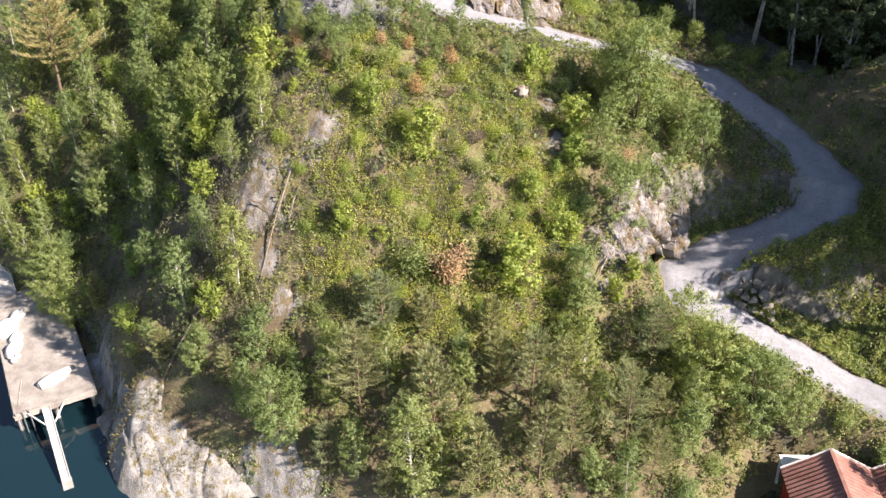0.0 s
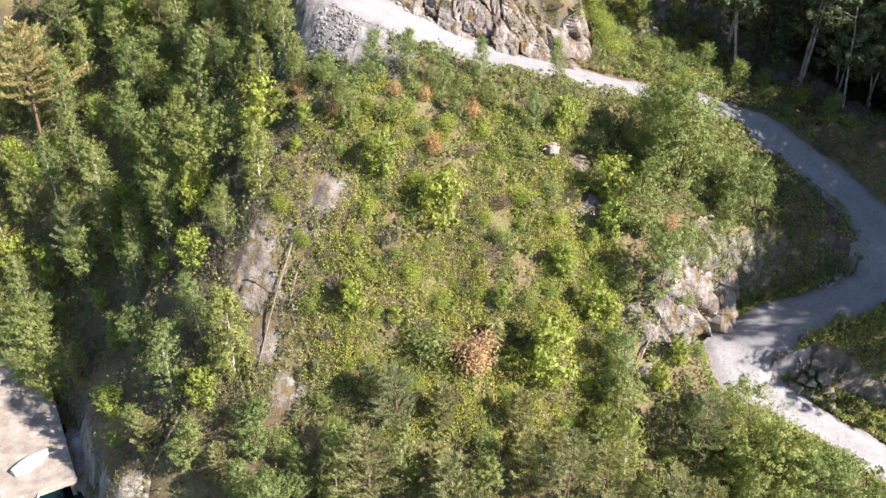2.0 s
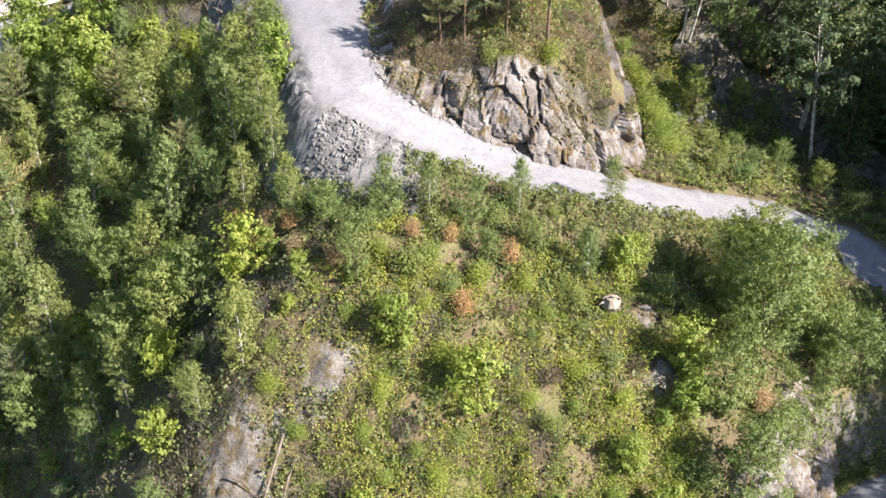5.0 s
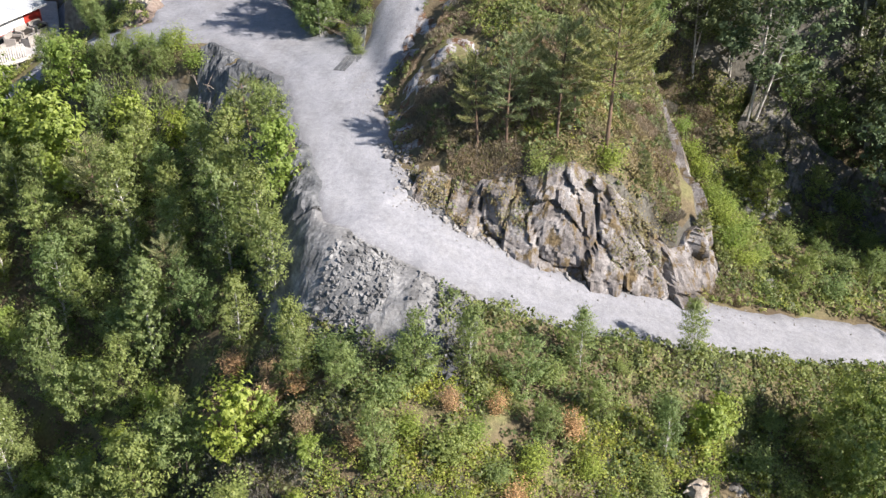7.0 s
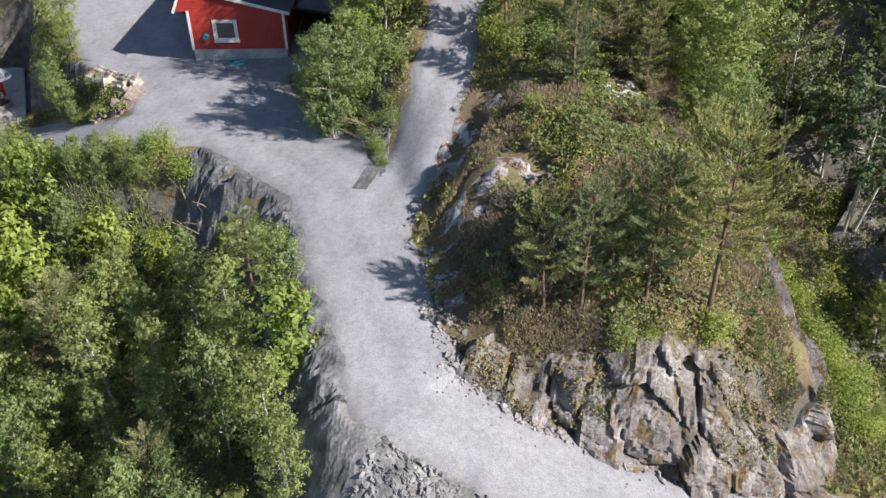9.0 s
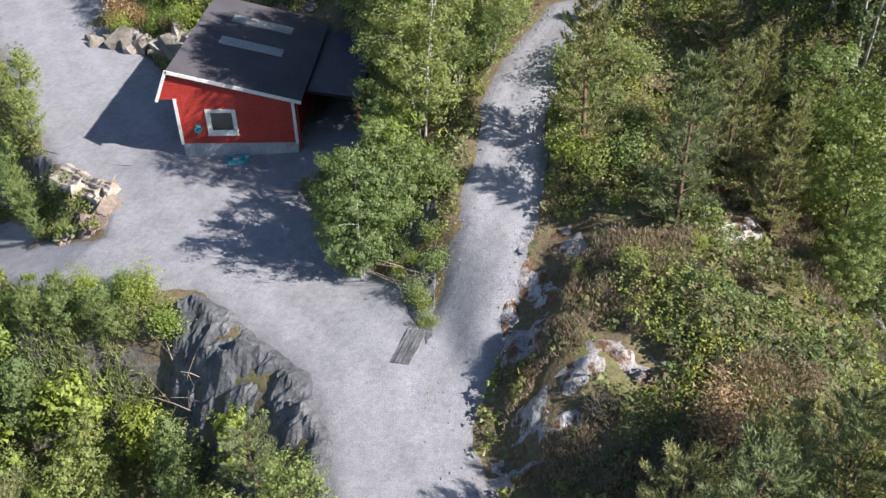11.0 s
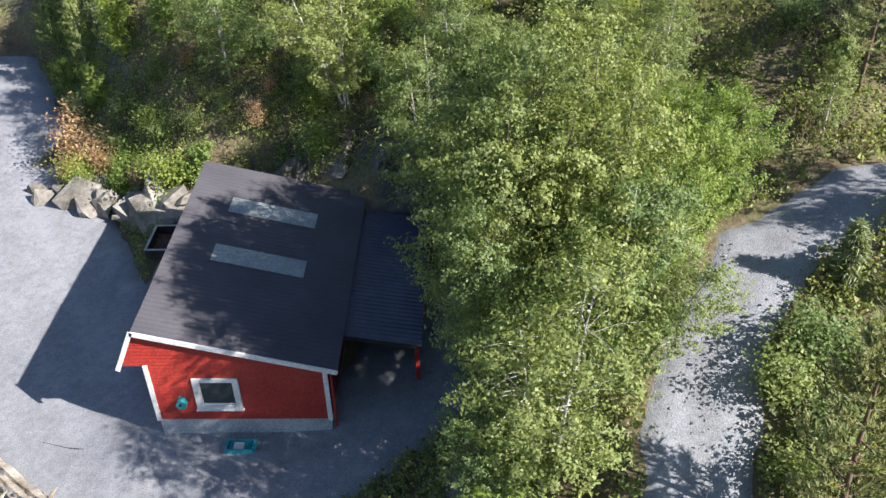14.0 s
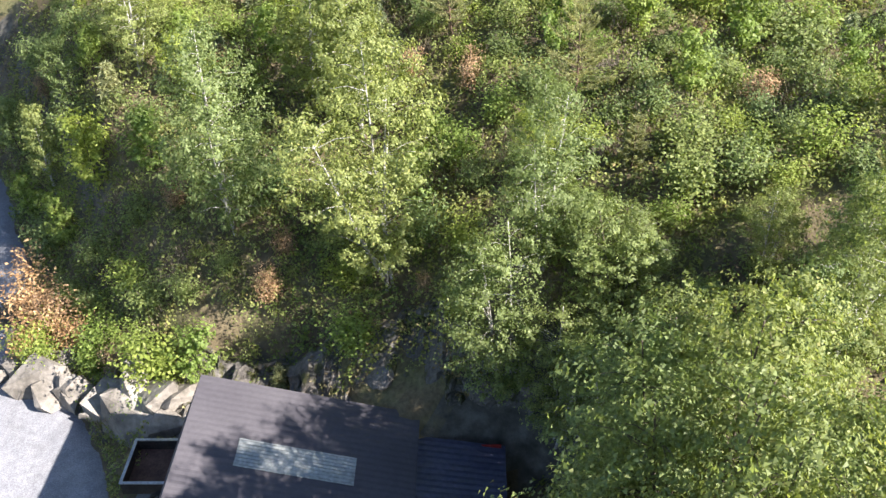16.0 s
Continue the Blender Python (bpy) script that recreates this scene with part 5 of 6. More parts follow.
for ax, ay, bx, by in ((26.2, -39.4, 24.2, -42.6), (9.0, -46.2, 6.2, -48.8), (1.2, -43.8, -1.6, -45.8), (7.3, -47.6, 9.8, -45.9)):
    pole = tagged(new("fallen_trunk"), "grey dead branch lying in the undergrowth", "log", "fallen trunks")
    piece("stem", tube([(ax, ay, height(ax, ay) + 0.35), ((ax + bx) / 2, (ay + by) / 2, height((ax + bx) / 2, (ay + by) / 2) + 0.4), (bx, by, height(bx, by) + 0.15)], [0.06, 0.05, 0.03], 6), M_DEADWOOD, pole)

# dead branches heaped at the fork and at the embankment's foot
branch_rng = np.random.default_rng(77)
for gx0, gy0, sx, sy, n, what in ((5.3, -9.3, 0.5, 0.5, 16, "bare brown dead branch in a heap at the fork"), (-2.0, -13.4, 0.6, 0.9, 14, "bare brown dead branch in a heap below the embankment"), (6.8, 1.0, 0.5, 0.7, 12, "grey leafless dead stem standing beside the track"), (-8.9, -45.0, 0.5, 0.6, 5, "grey dead branch on the shore rock")):
    for k in range(n):
        bx0, by0 = gx0 + branch_rng.normal(0, sx), gy0 + branch_rng.normal(0, sy)
        a, tilt = branch_rng.uniform(0, 6.28), branch_rng.uniform(0.15, 0.8) if "heap" in what else branch_rng.uniform(0.9, 1.4)
        ln = branch_rng.uniform(0.7, 1.7)
        d = Vector((math.cos(a) * math.cos(tilt), math.sin(a) * math.cos(tilt), math.sin(tilt))) * ln
        p0 = Vector((bx0, by0, height(bx0, by0) - 0.02))
        ob = tagged(new("dead_branch"), what, "branch", "dead branches")
        stem = piece("stem", tube([p0, p0 + d * 0.5 + Vector((0, 0, 0.06)), p0 + d], [0.028, 0.02, 0.007], 5), M_DEADWOOD, ob)
        for q in range(3):
            f, e = branch_rng.uniform(0.35, 0.8), branch_rng.normal(0, 0.25, 3)
            p1 = p0 + d * f
            piece("twig", tube([p1, p1 + d * 0.18 + Vector(e), p1 + d * 0.3 + Vector(e * 1.8)], [0.012, 0.008, 0.003], 4), M_DEADWOOD, ob)

boulders("boulder", "brown-grey blasted boulder heaped behind the shed's yard", "boulder", [(-13.6 + 0.62 * k + rock_rng.normal(0, 0.25), 14.0 - 0.26 * k + rock_rng.normal(0, 0.4), rock_rng.uniform(0.6, 1.35), 0.75) for k in range(14)], M_ROCK, "boulders behind the yard")

boulders("boulder", "brown-grey angular boulder in the sunlit ledge at the yard's end", "boulder", [(-12.9 + 0.29 * k + rock_rng.normal(0, 0.2), 12.9 - 0.09 * k + rock_rng.normal(0, 0.4), rock_rng.uniform(1.0, 2.3), 0.85) for k in range(24)], M_ROCK, "boulders behind the yard")

# ---- dock, boathouse and neighbour's house ----
DOCK_O, DOCK_U, DOCK_V, DOCK_Z = Vector((-11.7, -45.7, 0)), Vector((0.85, 0.527, 0)), Vector((-0.527, 0.85, 0)), -14.9


def on_dock(u, v, z=0.0):
    p = DOCK_O + DOCK_U * u + DOCK_V * v
    return Vector((p.x, p.y, DOCK_Z + z))


def dock():
    ob = tagged(new("dock"), "weathered wooden dock of sun-bleached planks on the shore", "dock")
    deck = piece("deck_frame", join([beam(on_dock(0, 0.06, -0.16), on_dock(5.1, 0.06, -0.16), 0.12, 0.24), beam(on_dock(0.06, 0, -0.16), on_dock(0.06, 15, -0.16), 0.12, 0.24), beam(on_dock(5.0, 0, -0.16), on_dock(5.0, 15, -0.16), 0.12, 0.24)]), M_DECK, ob)
    for i in range(100):
        v = 0.05 + i * 0.15
        piece("plank", beam(on_dock(-0.04 + random.uniform(-0.02, 0.02), v, 0), on_dock(5.14 + random.uniform(-0.02, 0.02), v, random.uniform(-0.004, 0.004)), 0.138, 0.04), M_DECK, deck)
    for u in (0.2, 2.5, 4.8):
        for v in (0.4, 4, 8, 12):
            a = on_dock(u, v)
            piece("pile", tube([(a.x, a.y, -18.5), (a.x, a.y, DOCK_Z - 0.04)], [0.13, 0.12], 9), M_DECK, ob)
    piece("edge_beam", beam(on_dock(0.1, 0.1, 0.10), on_dock(5.0, 0.1, 0.10), 0.14, 0.14), M_DECK, ob)
    piece("edge_beam", beam(on_dock(0.1, 0.2, 0.10), on_dock(0.1, 14, 0.10), 0.14, 0.14), M_DECK, ob)
    piece("ladder", join([beam(on_dock(0.55 + k, -0.12, 0.5), on_dock(0.55 + k, -0.12, -1.6), 0.05, 0.05, (1, 0, 0)) for k in (0, 0.4)]), M_STEEL, ob)
    return ob


dock()
gangway = tagged(new("gangway"), "narrow pale gangway with timber braces leading down to the water", "gangway")
ga, gb_ = on_dock(1.95, -0.1, 0.02), Vector((-6.85, -49.8, -16.1))
gd = (gb_ - ga).normalized()
gs = Vector((-gd.y, gd.x, 0)).normalized()
piece("walkway", beam(ga, gb_, 0.42, 0.06), M_PALEDECK, gangway)
for k in (-1, 1):
    piece("side_rail", beam(ga + gs * 0.24 * k + Vector((0, 0, 0.08)), gb_ + gs * 0.24 * k + Vector((0, 0, 0.08)), 0.05, 0.10), M_PALEDECK, gangway)
    piece("brace", beam(ga + gs * 1.1 * k + Vector((0, 0, 0.02)), ga + gd * 1.3 + gs * 0.3 * k, 0.08, 0.08), M_WHITE, gangway)
piece("landing_float", beam(gb_ - gd * 0.4 - Vector((0, 0, 0.18)), gb_ + gd * 0.5 - Vector((0, 0, 0.18)), 0.6, 0.2), M_DECK, gangway)


def dinghy():
    """An upturned rowing boat."""
    ob = tagged(new("dinghy"), "small white rowing dinghy lying upturned on the dock", "boat")
    verts, faces, n = [], [], 9
    for i, t in enumerate(np.linspace(0, 1, 11)):
        half = 0.56 * (math.sin(math.pi * (0.12 + 0.80 * t)) ** 0.7) * (1 - 0.75 * max(0, t - 0.7) ** 1.3 * 3)
        top = 0.42 - 0.10 * t ** 3
        for k in range(n):
            a = math.pi * k / (n - 1)
            verts.append(Vector((2.3 * t - 1.15, half * math.cos(a), top * math.sin(a) ** 0.75)))
    for i in range(10):
        for k in range(n - 1):
            faces.append((i * n + k, i * n + k + 1, (i + 1) * n + k + 1, (i + 1) * n + k))
    faces += [tuple(range(n)), tuple(range(10 * n + n - 1, 10 * n - 1, -1))]
    piece("hull", (verts, faces), M_GEL, ob, smooth=True)
    piece("keel", beam((-1.1, 0, 0.43), (0.95, 0, 0.38), 0.05, 0.06), M_GEL, ob)
    piece("gunwale", join([beam((-1.15, s * 0.36, 0.03), (0.2, s * 0.57, 0.03), 0.05, 0.06) for s in (-1, 1)]), M_STEEL, ob)
    ob.matrix_basis = pose(-10.6, -41.9, DOCK_Z + 0.05, 0, 0, 55)
    return ob


dinghy()


def heap(name, label, category, x, y, z, sx, sy, sz_, mat, seed):
    """A slack bundle: a lumpy low mound."""
    bm = bmesh.new()
    bmesh.ops.create_icosphere(bm, subdivisions=3, radius=1)
    for v in bm.verts:
        k = 1 + 0.22 * noise.noise(v.co * 1.7 + Vector((seed, 0, 0))) + 0.10 * noise.noise(v.co * 5 + Vector((seed, 3, 0)))
        v.co = Vector((v.co.x * sx * k, v.co.y * sy * k, max(v.co.z, -0.15) * sz_ * k))
    me = bpy.data.meshes.new(name)
    bm.to_mesh(me)
    bm.free()
    me.materials.append(mat)
    me.polygons.foreach_set("use_smooth", [True] * len(me.polygons))
    o = new(name, me)
    o.matrix_basis = pose(x, y, z + 0.15 * sz_)
    return tagged(o, label, category)


M_TARP = mottled("pale_green_tarpaulin", (0.42, 0.50, 0.46), (0.52, 0.60, 0.55), (0.62, 0.68, 0.64), 1.5, 10, 0.5, 0.4, 0.02)
for u, v, a, b, c, m, s, lab in ((0.9, 7.4, 0.5, 0.9, 0.5, M_GEL, 1, "heap of white nets and cloth on the dock"), (1.2, 8.6, 0.4, 0.7, 0.45, M_GEL, 4, "white cloth bundle on the dock planks"), (0.7, 10.2, 0.9, 1.1, 0.5, M_TARP, 7, "pale green tarpaulin bundle on the dock"), (1.6, 11.4, 0.45, 1.0, 0.4, M_GEL, 9, "white cloth bundle on the dock planks")):
    p = on_dock(u, v, 0.02)
    heap("tarpaulin", lab, "bundle", p.x, p.y, p.z, a, b, c, m, s)
for u, v in ((0.75, 5.9), (1.05, 6.3), (0.6, 6.5)):
    p = on_dock(u, v, 0.2)
    heap("buoy", "round white mooring buoy on the dock", "buoy", p.x, p.y, p.z - 0.05, 0.22, 0.22, 0.26, M_GEL, u)
oar = tagged(new("boat_hook"), "long wooden boat hook lying on the dock", "boat hook")
piece("shaft", tube([on_dock(0.35, 1.0, 0.06), on_dock(0.9, 3.6, 0.06)], [0.025, 0.025], 6), M_LOG, oar)
rail = tagged(new("railing"), "white tubular railing along the upper dock", "railing")
for v in (11.0, 12.6, 14.2, 15.8, 17.4):
    piece("post", tube([on_dock(0.3, v, 0.0), on_dock(0.3, v, 1.0)], [0.035, 0.035], 7), M_WHITE, rail)
for z in (0.5, 1.0):
    piece("rail", tube([on_dock(0.3, 11.0, z), on_dock(0.3, 17.4, z)], [0.03, 0.03], 7), M_WHITE, rail)
upper = tagged(new("boardwalk"), "narrow boardwalk climbing from the dock along the shore", "boardwalk")
for i in range(34):
    piece("plank", beam(on_dock(0.5, 15.1 + i * 0.16, 0.02 + 0.03 * i), on_dock(2.0, 15.1 + i * 0.16, 0.02 + 0.03 * i), 0.145, 0.04), M_PALEDECK, upper)
piece("stringer", join([beam(on_dock(u, 15.0, -0.1), on_dock(u, 20.5, 0.92), 0.1, 0.14) for u in (0.6, 1.9)]), M_DECK, upper)


def boathouse():
    ob = tagged(new("boathouse"), "red boathouse with two rusty-red pitched roofs and white edges", "boathouse")
    for xr, half in ((37.5, 2.5), (42.2, 2.3)):
        zr, ze = -12.5, -14.0
        piece("wall", prism([(xr - half + 0.25, -17.5), (xr + half - 0.25, -17.5), (xr + half - 0.25, ze), (xr, zr - 0.15), (xr - half + 0.25, ze)], -58, -49.6), M_RED, ob)
        for s in (-1, 1):
            r = piece("roof", corrugated((xr, -58.2, zr), (xr, -49.35, zr), (xr + s * half, -58.2, ze), 30, 0.03), M_TILE, ob, "rusty red tiled roof slope")
            piece("bargeboard", beam((xr, -49.33, zr + 0.02), (xr + s * half, -49.33, ze + 0.02), 0.04, 0.2), M_WHITE, ob, "white bargeboard")
        piece("ridge_cap", beam((xr, -58.2, zr + 0.03), (xr, -49.35, zr + 0.03), 0.2, 0.05), M_TILE, ob)
    piece("porch_roof", box(35.2, 38.0, -49.2, -48.2, -14.15, -14.05), M_WHITE, ob, "white porch roof")
    for x in (35.3, 37.9):
        piece("post", box(x - 0.06, x + 0.06, -48.4, -48.28, -17.0, -14.15), M_WHITE, ob)
    return ob


boathouse()


def neighbour():
    """The red house below the yard with its terrace."""
    ob = tagged(new("house"), "red wooden house with grey roof above a pale terrace", "house")
    R = pose(-19.03, 5.79, 4.5, 0, 0, 65.9)

    def put(name, geo, mat, label="", parent=None):
        return piece(name, ([R @ v for v in geo[0]], geo[1]), mat, parent or ob, label)
    put("wall", box(-10.0, 0, 0, 7.6, -1.6, 1.72), M_RED)
    put("white_wall", box(-10.0, -1.5, -0.03, 0.002, 0.55, 1.70), M_WHITE, "white upper wall panel")
    put("gable", ([Vector(p) for p in ((0, 0.1, 1.6), (0, 7.5, 1.6), (0, 3.8, 3.2), (-0.2, 0.1, 1.6), (-0.2, 7.5, 1.6), (-0.2, 3.8, 3.2))], [(0, 1, 2), (5, 4, 3), (0, 2, 5, 3), (1, 4, 5, 2), (0, 3, 4, 1)]), M_RED)
    put("roof", corrugated((-10.4, -0.45, 1.62), (0.35, -0.45, 1.62), (-10.4, 3.8, 3.3), 44, 0.02), M_CONCRETE, "grey roof")
    put("roof", corrugated((-10.4, 8.05, 1.62), (0.35, 8.05, 1.62), (-10.4, 3.8, 3.3), 44, 0.02), M_CONCRETE, "grey roof")
    put("fascia", box(-10.4, 0.35, -0.50, -0.46, 1.46, 1.62), M_WHITE, "white fascia board")
    for y0, y1 in ((-0.45, 3.8), (8.05, 3.8)):
        put("bargeboard", beam((0.38, y0, 1.54), (0.38, y1, 3.22), 0.04, 0.16), M_WHITE, "white bargeboard")
    terrace = put("terrace", box(-7.0, -1.8, -2.9, -0.02, -0.20, -0.05), M_PALEDECK, "pale timber terrace")
    y = -3.7
    while y < 6.0:
        right = -1.58 + (y + 3.27) * 0.91 if y > -3.27 else -1.6 - (-3.27 - y) * 3.9
        left = 0.03 if y > 0 else -3.3 - (y + 3.7) * 3.0 if y < -1.8 else -9.0
        put("deck_board", box(left, min(right, 4.4), y, y + 0.132, -0.05, 0.0), M_PALEDECK, "", terrace)
        y += 0.14
    for x, y in ((-1.8, -3.0), (-3.4, -3.4), (-5.2, -2.9), (-7.2, -2.3), (0.2, -1.1), (2.0, 0.8), (3.6, 2.6)):
        put("post", box(x - 0.06, x + 0.06, y - 0.06, y + 0.06, -1.7, -0.05), M_DECK)
    put("skirt", beam((-3.3, -3.72, -0.14), (-8.8, -1.9, -0.14), 0.04, 0.24), M_PALEDECK)
    fence = put("balustrade", beam((-4.6, -3.24, 0.86), (-8.8, -1.86, 0.86), 0.07, 0.06), M_PALEDECK)
    for i in range(30):
        x, y = -4.6 - i * 0.145, -3.24 + i * 0.0476
        put("slat", box(x - 0.05, x + 0.05, y - 0.015, y + 0.015, 0.0, 0.84), M_PALEDECK, "", fence)
    put("window", box(-4.6, -2.2, -0.06, -0.03, -0.0, 0.5), m_glass)
    for x, y, t in ((-0.9, -0.55, 0), (-2.1, -0.55, 0), (-3.4, -0.9, 20), (-2.9, -2.0, 180), (-4.9, -0.9, 90)):
        chair = tagged(new("outdoor_sofa"), "brown wicker outdoor sofa with dark cushions on the terrace", "sofa", "terrace furniture")
        Q = R @ pose(x, y, 0, 0, 0, t)
        for nm, g, mt in (("base", box(-0.5, 0.5, -0.4, 0.4, 0.0, 0.3), M_DECK), ("backrest", box(-0.5, 0.5, 0.28, 0.4, 0.3, 0.75), M_DECK), ("armrest", box(-0.5, -0.38, -0.4, 0.28, 0.3, 0.55), M_DECK), ("armrest", box(0.38, 0.5, -0.4, 0.28, 0.3, 0.55), M_DECK), ("cushion", box(-0.36, 0.36, -0.38, 0.26, 0.3, 0.42), M_DARK)):
            piece(nm, ([Q @ v for v in g[0]], g[1]), mt, chair)


neighbour()

# ---- single plants that stand out: x, y, height ----
for x, y, tall in [(5.7, -4.9, 6.8), (6.9, -2.8, 6.2), (7.9, -2.3, 4.9), (5.2, 2.6, 9.4), (7.4, -1.7, 5.1), (5.5, 4.9, 5.3), (7.2, 4.1, 4.8), (9.2, 6.1, 4.8), (5.4, 9.3, 2.6), (7.8, 5.3, 4.8), (9.7, 7.0, 3.9), (5.4, 0.8, 9.0), (5.9, 3.4, 8.0), (5.4, -0.8, 8.4), (5.4, 1.8, 9.4), (6.3, -1.2, 8.8), (5.2, 4.4, 7.6), (5.0, -0.6, 9.4), (4.6, -2.4, 7.4), (3.9, 8.2, 4.6), (4.9, 6.6, 5.6), (8.2, 8.6, 2.6), (2.5, 8.9, 5.6), (3.5, 10.8, 5.2)]:
    plant("tall_fine_birch" if tall > 7 else "fine_birch", x, y, tall, group="birch trees beside the shed")
for x, y, tall in [(3.6, -8.6, 5.8)]:
    plant("birch_clump", x, y, tall, group="birch clump trees")
for x, y, tall in [(-5.6, 15.1, 6.8), (-0.6, 12.4, 7.2), (-9.5, 21.0, 4.6)]:
    plant("fine_birch", x, y, tall, group="birch trees behind the shed")
for x, y, tall in [(9.0, 0.1, 4.5), (10.0, 1.4, 4.5), (3.4, 13.8, 2.6)]:
    plant("maple", x, y, tall, group="maple trees")
for x, y, tall in [(-16.2, -20.6, 9.4)]:
    plant("dry_pine", x, y, tall, group="dry pine trees")
for x, y, tall in [(12.6, -45.8, 4.7), (11.2, -48.3, 5.9), (26.1, -49.4, 6.9), (21.0, -48.0, 5.7), (23.2, -50.0, 5.4), (28.1, -47.8, 4.1), (-10.8, -29.9, 5.4), (15.6, -21.2, 5.2), (13.5, -21.4, 5.0), (14.6, -20.2, 4.2), (12.3, -21.2, 4.4), (16.4, -19.8, 4.4), (4.6, 15.8, 3.5), (1.1, 21.1, 3)]:
    plant("pine", x, y, tall, group="pine trees")
for x, y, tall in [(31.1, -45.9, 7.3), (34.0, -46.3, 6.3), (6.6, -49.2, 5.9), (-14.1, -33.6, 6.4), (26.6, -30.8, 6.0), (27.6, -32.2, 7.8), (3.1, -8.4, 4.4), (5.2, -7.6, 4.0), (5.6, -2.3, 3.2), (5.1, 8.6, 3.4), (6.7, 7.4, 2.5), (4.3, 10.3, 2.3)]:
    plant("big_alder", x, y, tall, group="alder trees")
for x, y, tall in [(36.2, -46.5, 4.3), (22.5, -45.2, 3.3), (29.4, -48.7, 4.6), (1.0, -46.0, 4.0), (4.7, -46.1, 4.0), (-11.7, -35.8, 5.0), (-3.2, -39.5, 3.7), (-4.0, -43.5, 1.9), (-2.8, -43.1, 2.1), (9.5, -46.3, 3.2), (25.1, -36.4, 4.7), (25.9, -38.8, 5.0), (32.1, -32.5, 4.4), (28.5, -35.6, 3.5), (30.6, -31.8, 3.9), (10.5, -31.6, 3.2), (14.1, -31.3, 3.0), (9.4, -34.6, 2.6), (14.9, -32.8, 2.0), (-3.7, -23.7, 3.6), (-12.6, 22.0, 2.9)]:
    plant("alder", x, y, tall, group="alder trees")
for x, y, tall in [(14.5, -51.7, 7.5), (9.5, -47.9, 4.5), (-0.1, -43.1, 5.5), (3.6, -43.3, 5.9), (-9.1, -27.8, 7.3), (-8.1, -23.6, 6.1), (0.3, -29.5, 2.8), (6.0, -31.2, 3.1), (-3.0, -22.6, 2.7), (-16.9, -30.9, 5.1), (-13.2, -26.8, 3.2), (-18.7, -24.9, 4.1), (12.2, -30.9, 3.2), (16.3, -29.8, 2.9), (20.8, -28.1, 3.0), (-5.0, -18.0, 6.2), (-8.7, -20.2, 5.5), (-2.4, -18.6, 4.6), (1.1, -22.2, 6.2), (0.9, -19.4, 5.0), (2.0, -21.6, 5.4), (3.2, -24.0, 5.2), (4.0, -25.8, 4.4), (-1.2, -17.0, 4.2), (2.4, -26.6, 3.7), (-10.2, -25.2, 4.7), (-13.2, -16.9, 5.1), (-8.6, -11.4, 4.1), (-11.3, -14.1, 4.8), (-13.7, 21.0, 3.5)]:
    plant("birch", x, y, tall, group="birch trees")
for x, y, tall in [(14.6, -38.0, 3.5), (11.2, -36.7, 2.8), (20.9, -39.0, 2.1), (22.2, -40.3, 2.6), (20.4, -43.0, 4.3), (9.8, -41.8, 2.4), (18.1, -42.7, 1.4), (-6.3, -24.0, 2.4), (23.7, -35.0, 3.0), (23.3, -40.5, 2.4), (-7.2, -24.4, 2.5), (-0.8, -28.3, 2.3)]:
    plant("sapling", x, y, tall, group="sapling trees")
for x, y, tall in [(15.5, -49.0, 5.5), (18.1, -51.5, 5.0), (19.0, -47.1, 4.1), (10.8, -20.7, 1.2), (19.7, -4.7, 2.7), (5.8, 12.6, 1.4)]:
    plant("young_pine", x, y, tall, group="young pine trees")
for x, y, tall in [(16.2, -43.5, 3.1), (26.9, -35.8, 1.6), (2.5, -28.2, 1.7), (1.9, -30.2, 1.6), (2.9, -30.7, 1.9), (3.9, -30.9, 1.6), (5.0, -31.2, 1.7), (6.1, -31.3, 1.5), (4.4, -29.8, 1.4), (6.5, -33.4, 1.3), (8.4, -34.1, 1.3), (14.0, -35.2, 1.6), (15.9, -32.4, 1.5), (13.7, -18.0, 2.1), (-12.3, 13.7, 1.7), (0.5, 11.7, 0.8)]:
    plant("withered", x, y, tall, group="withered bushes")
for x, y, tall in [(17.4, -42.4, 2.4)]:
    plant("juniper", x, y, tall, group="juniper bushes")
for x, y, tall in [(14.2, -43.2, 2.3), (27.6, -36.1, 1.6), (11.7, -34.1, 1.7), (14.9, -22.3, 1.2), (12.1, -12.3, 1.0), (16.2, -2.9, 0.9)]:
    plant("shrub", x, y, tall, group="shrubs")
for x, y, tall in [(17.7, -21.9, 1.2), (15.7, -22.3, 0.7), (10.8, -7.1, 1.3), (-7.4, 11.7, 1.8)]:
    plant("bright_shrub", x, y, tall, group="shrubs")

# ---- woods ----
def wood_scatter(kinds, x0, x1, y0, y1, gap, tries, group, inside=lambda x, y: True, off=0.9, cap=None):
    """Plants at random in a stretch of the plan, gap apart, off the gravel."""
    done = 0
    for _ in range(tries):
        x, y = random.uniform(x0, x1), random.uniform(y0, y1)
        if not inside(x, y):
            continue
        z, way = land(np.array([x]), np.array([y]))
        if way[0] > -off or z[0] < -15.2:
            continue
        if any(math.hypot(x - a, y - b) < r + 0.5 for a, b, r in SLABS[:12]):
            continue
        if any(math.hypot(x - a, y - b) < r * 0.7 + 0.25 for a, b, r in SLABS[12:]):
            continue
        if any(abs(x - a) < gap and abs(y - b) < gap and math.hypot(x - a, y - b) < gap for a, b in GROWN):
            continue
        kind, lo, hi = random.choices([k[:3] for k in kinds], [k[3] for k in kinds])[0]
        tall = random.uniform(lo, hi)
        if cap:
            tall = min(tall, cap(x, y) - z[0])
            if tall < 0.5:
                continue
        plant(kind, x, y, tall, group=group)
        done += 1
    return done


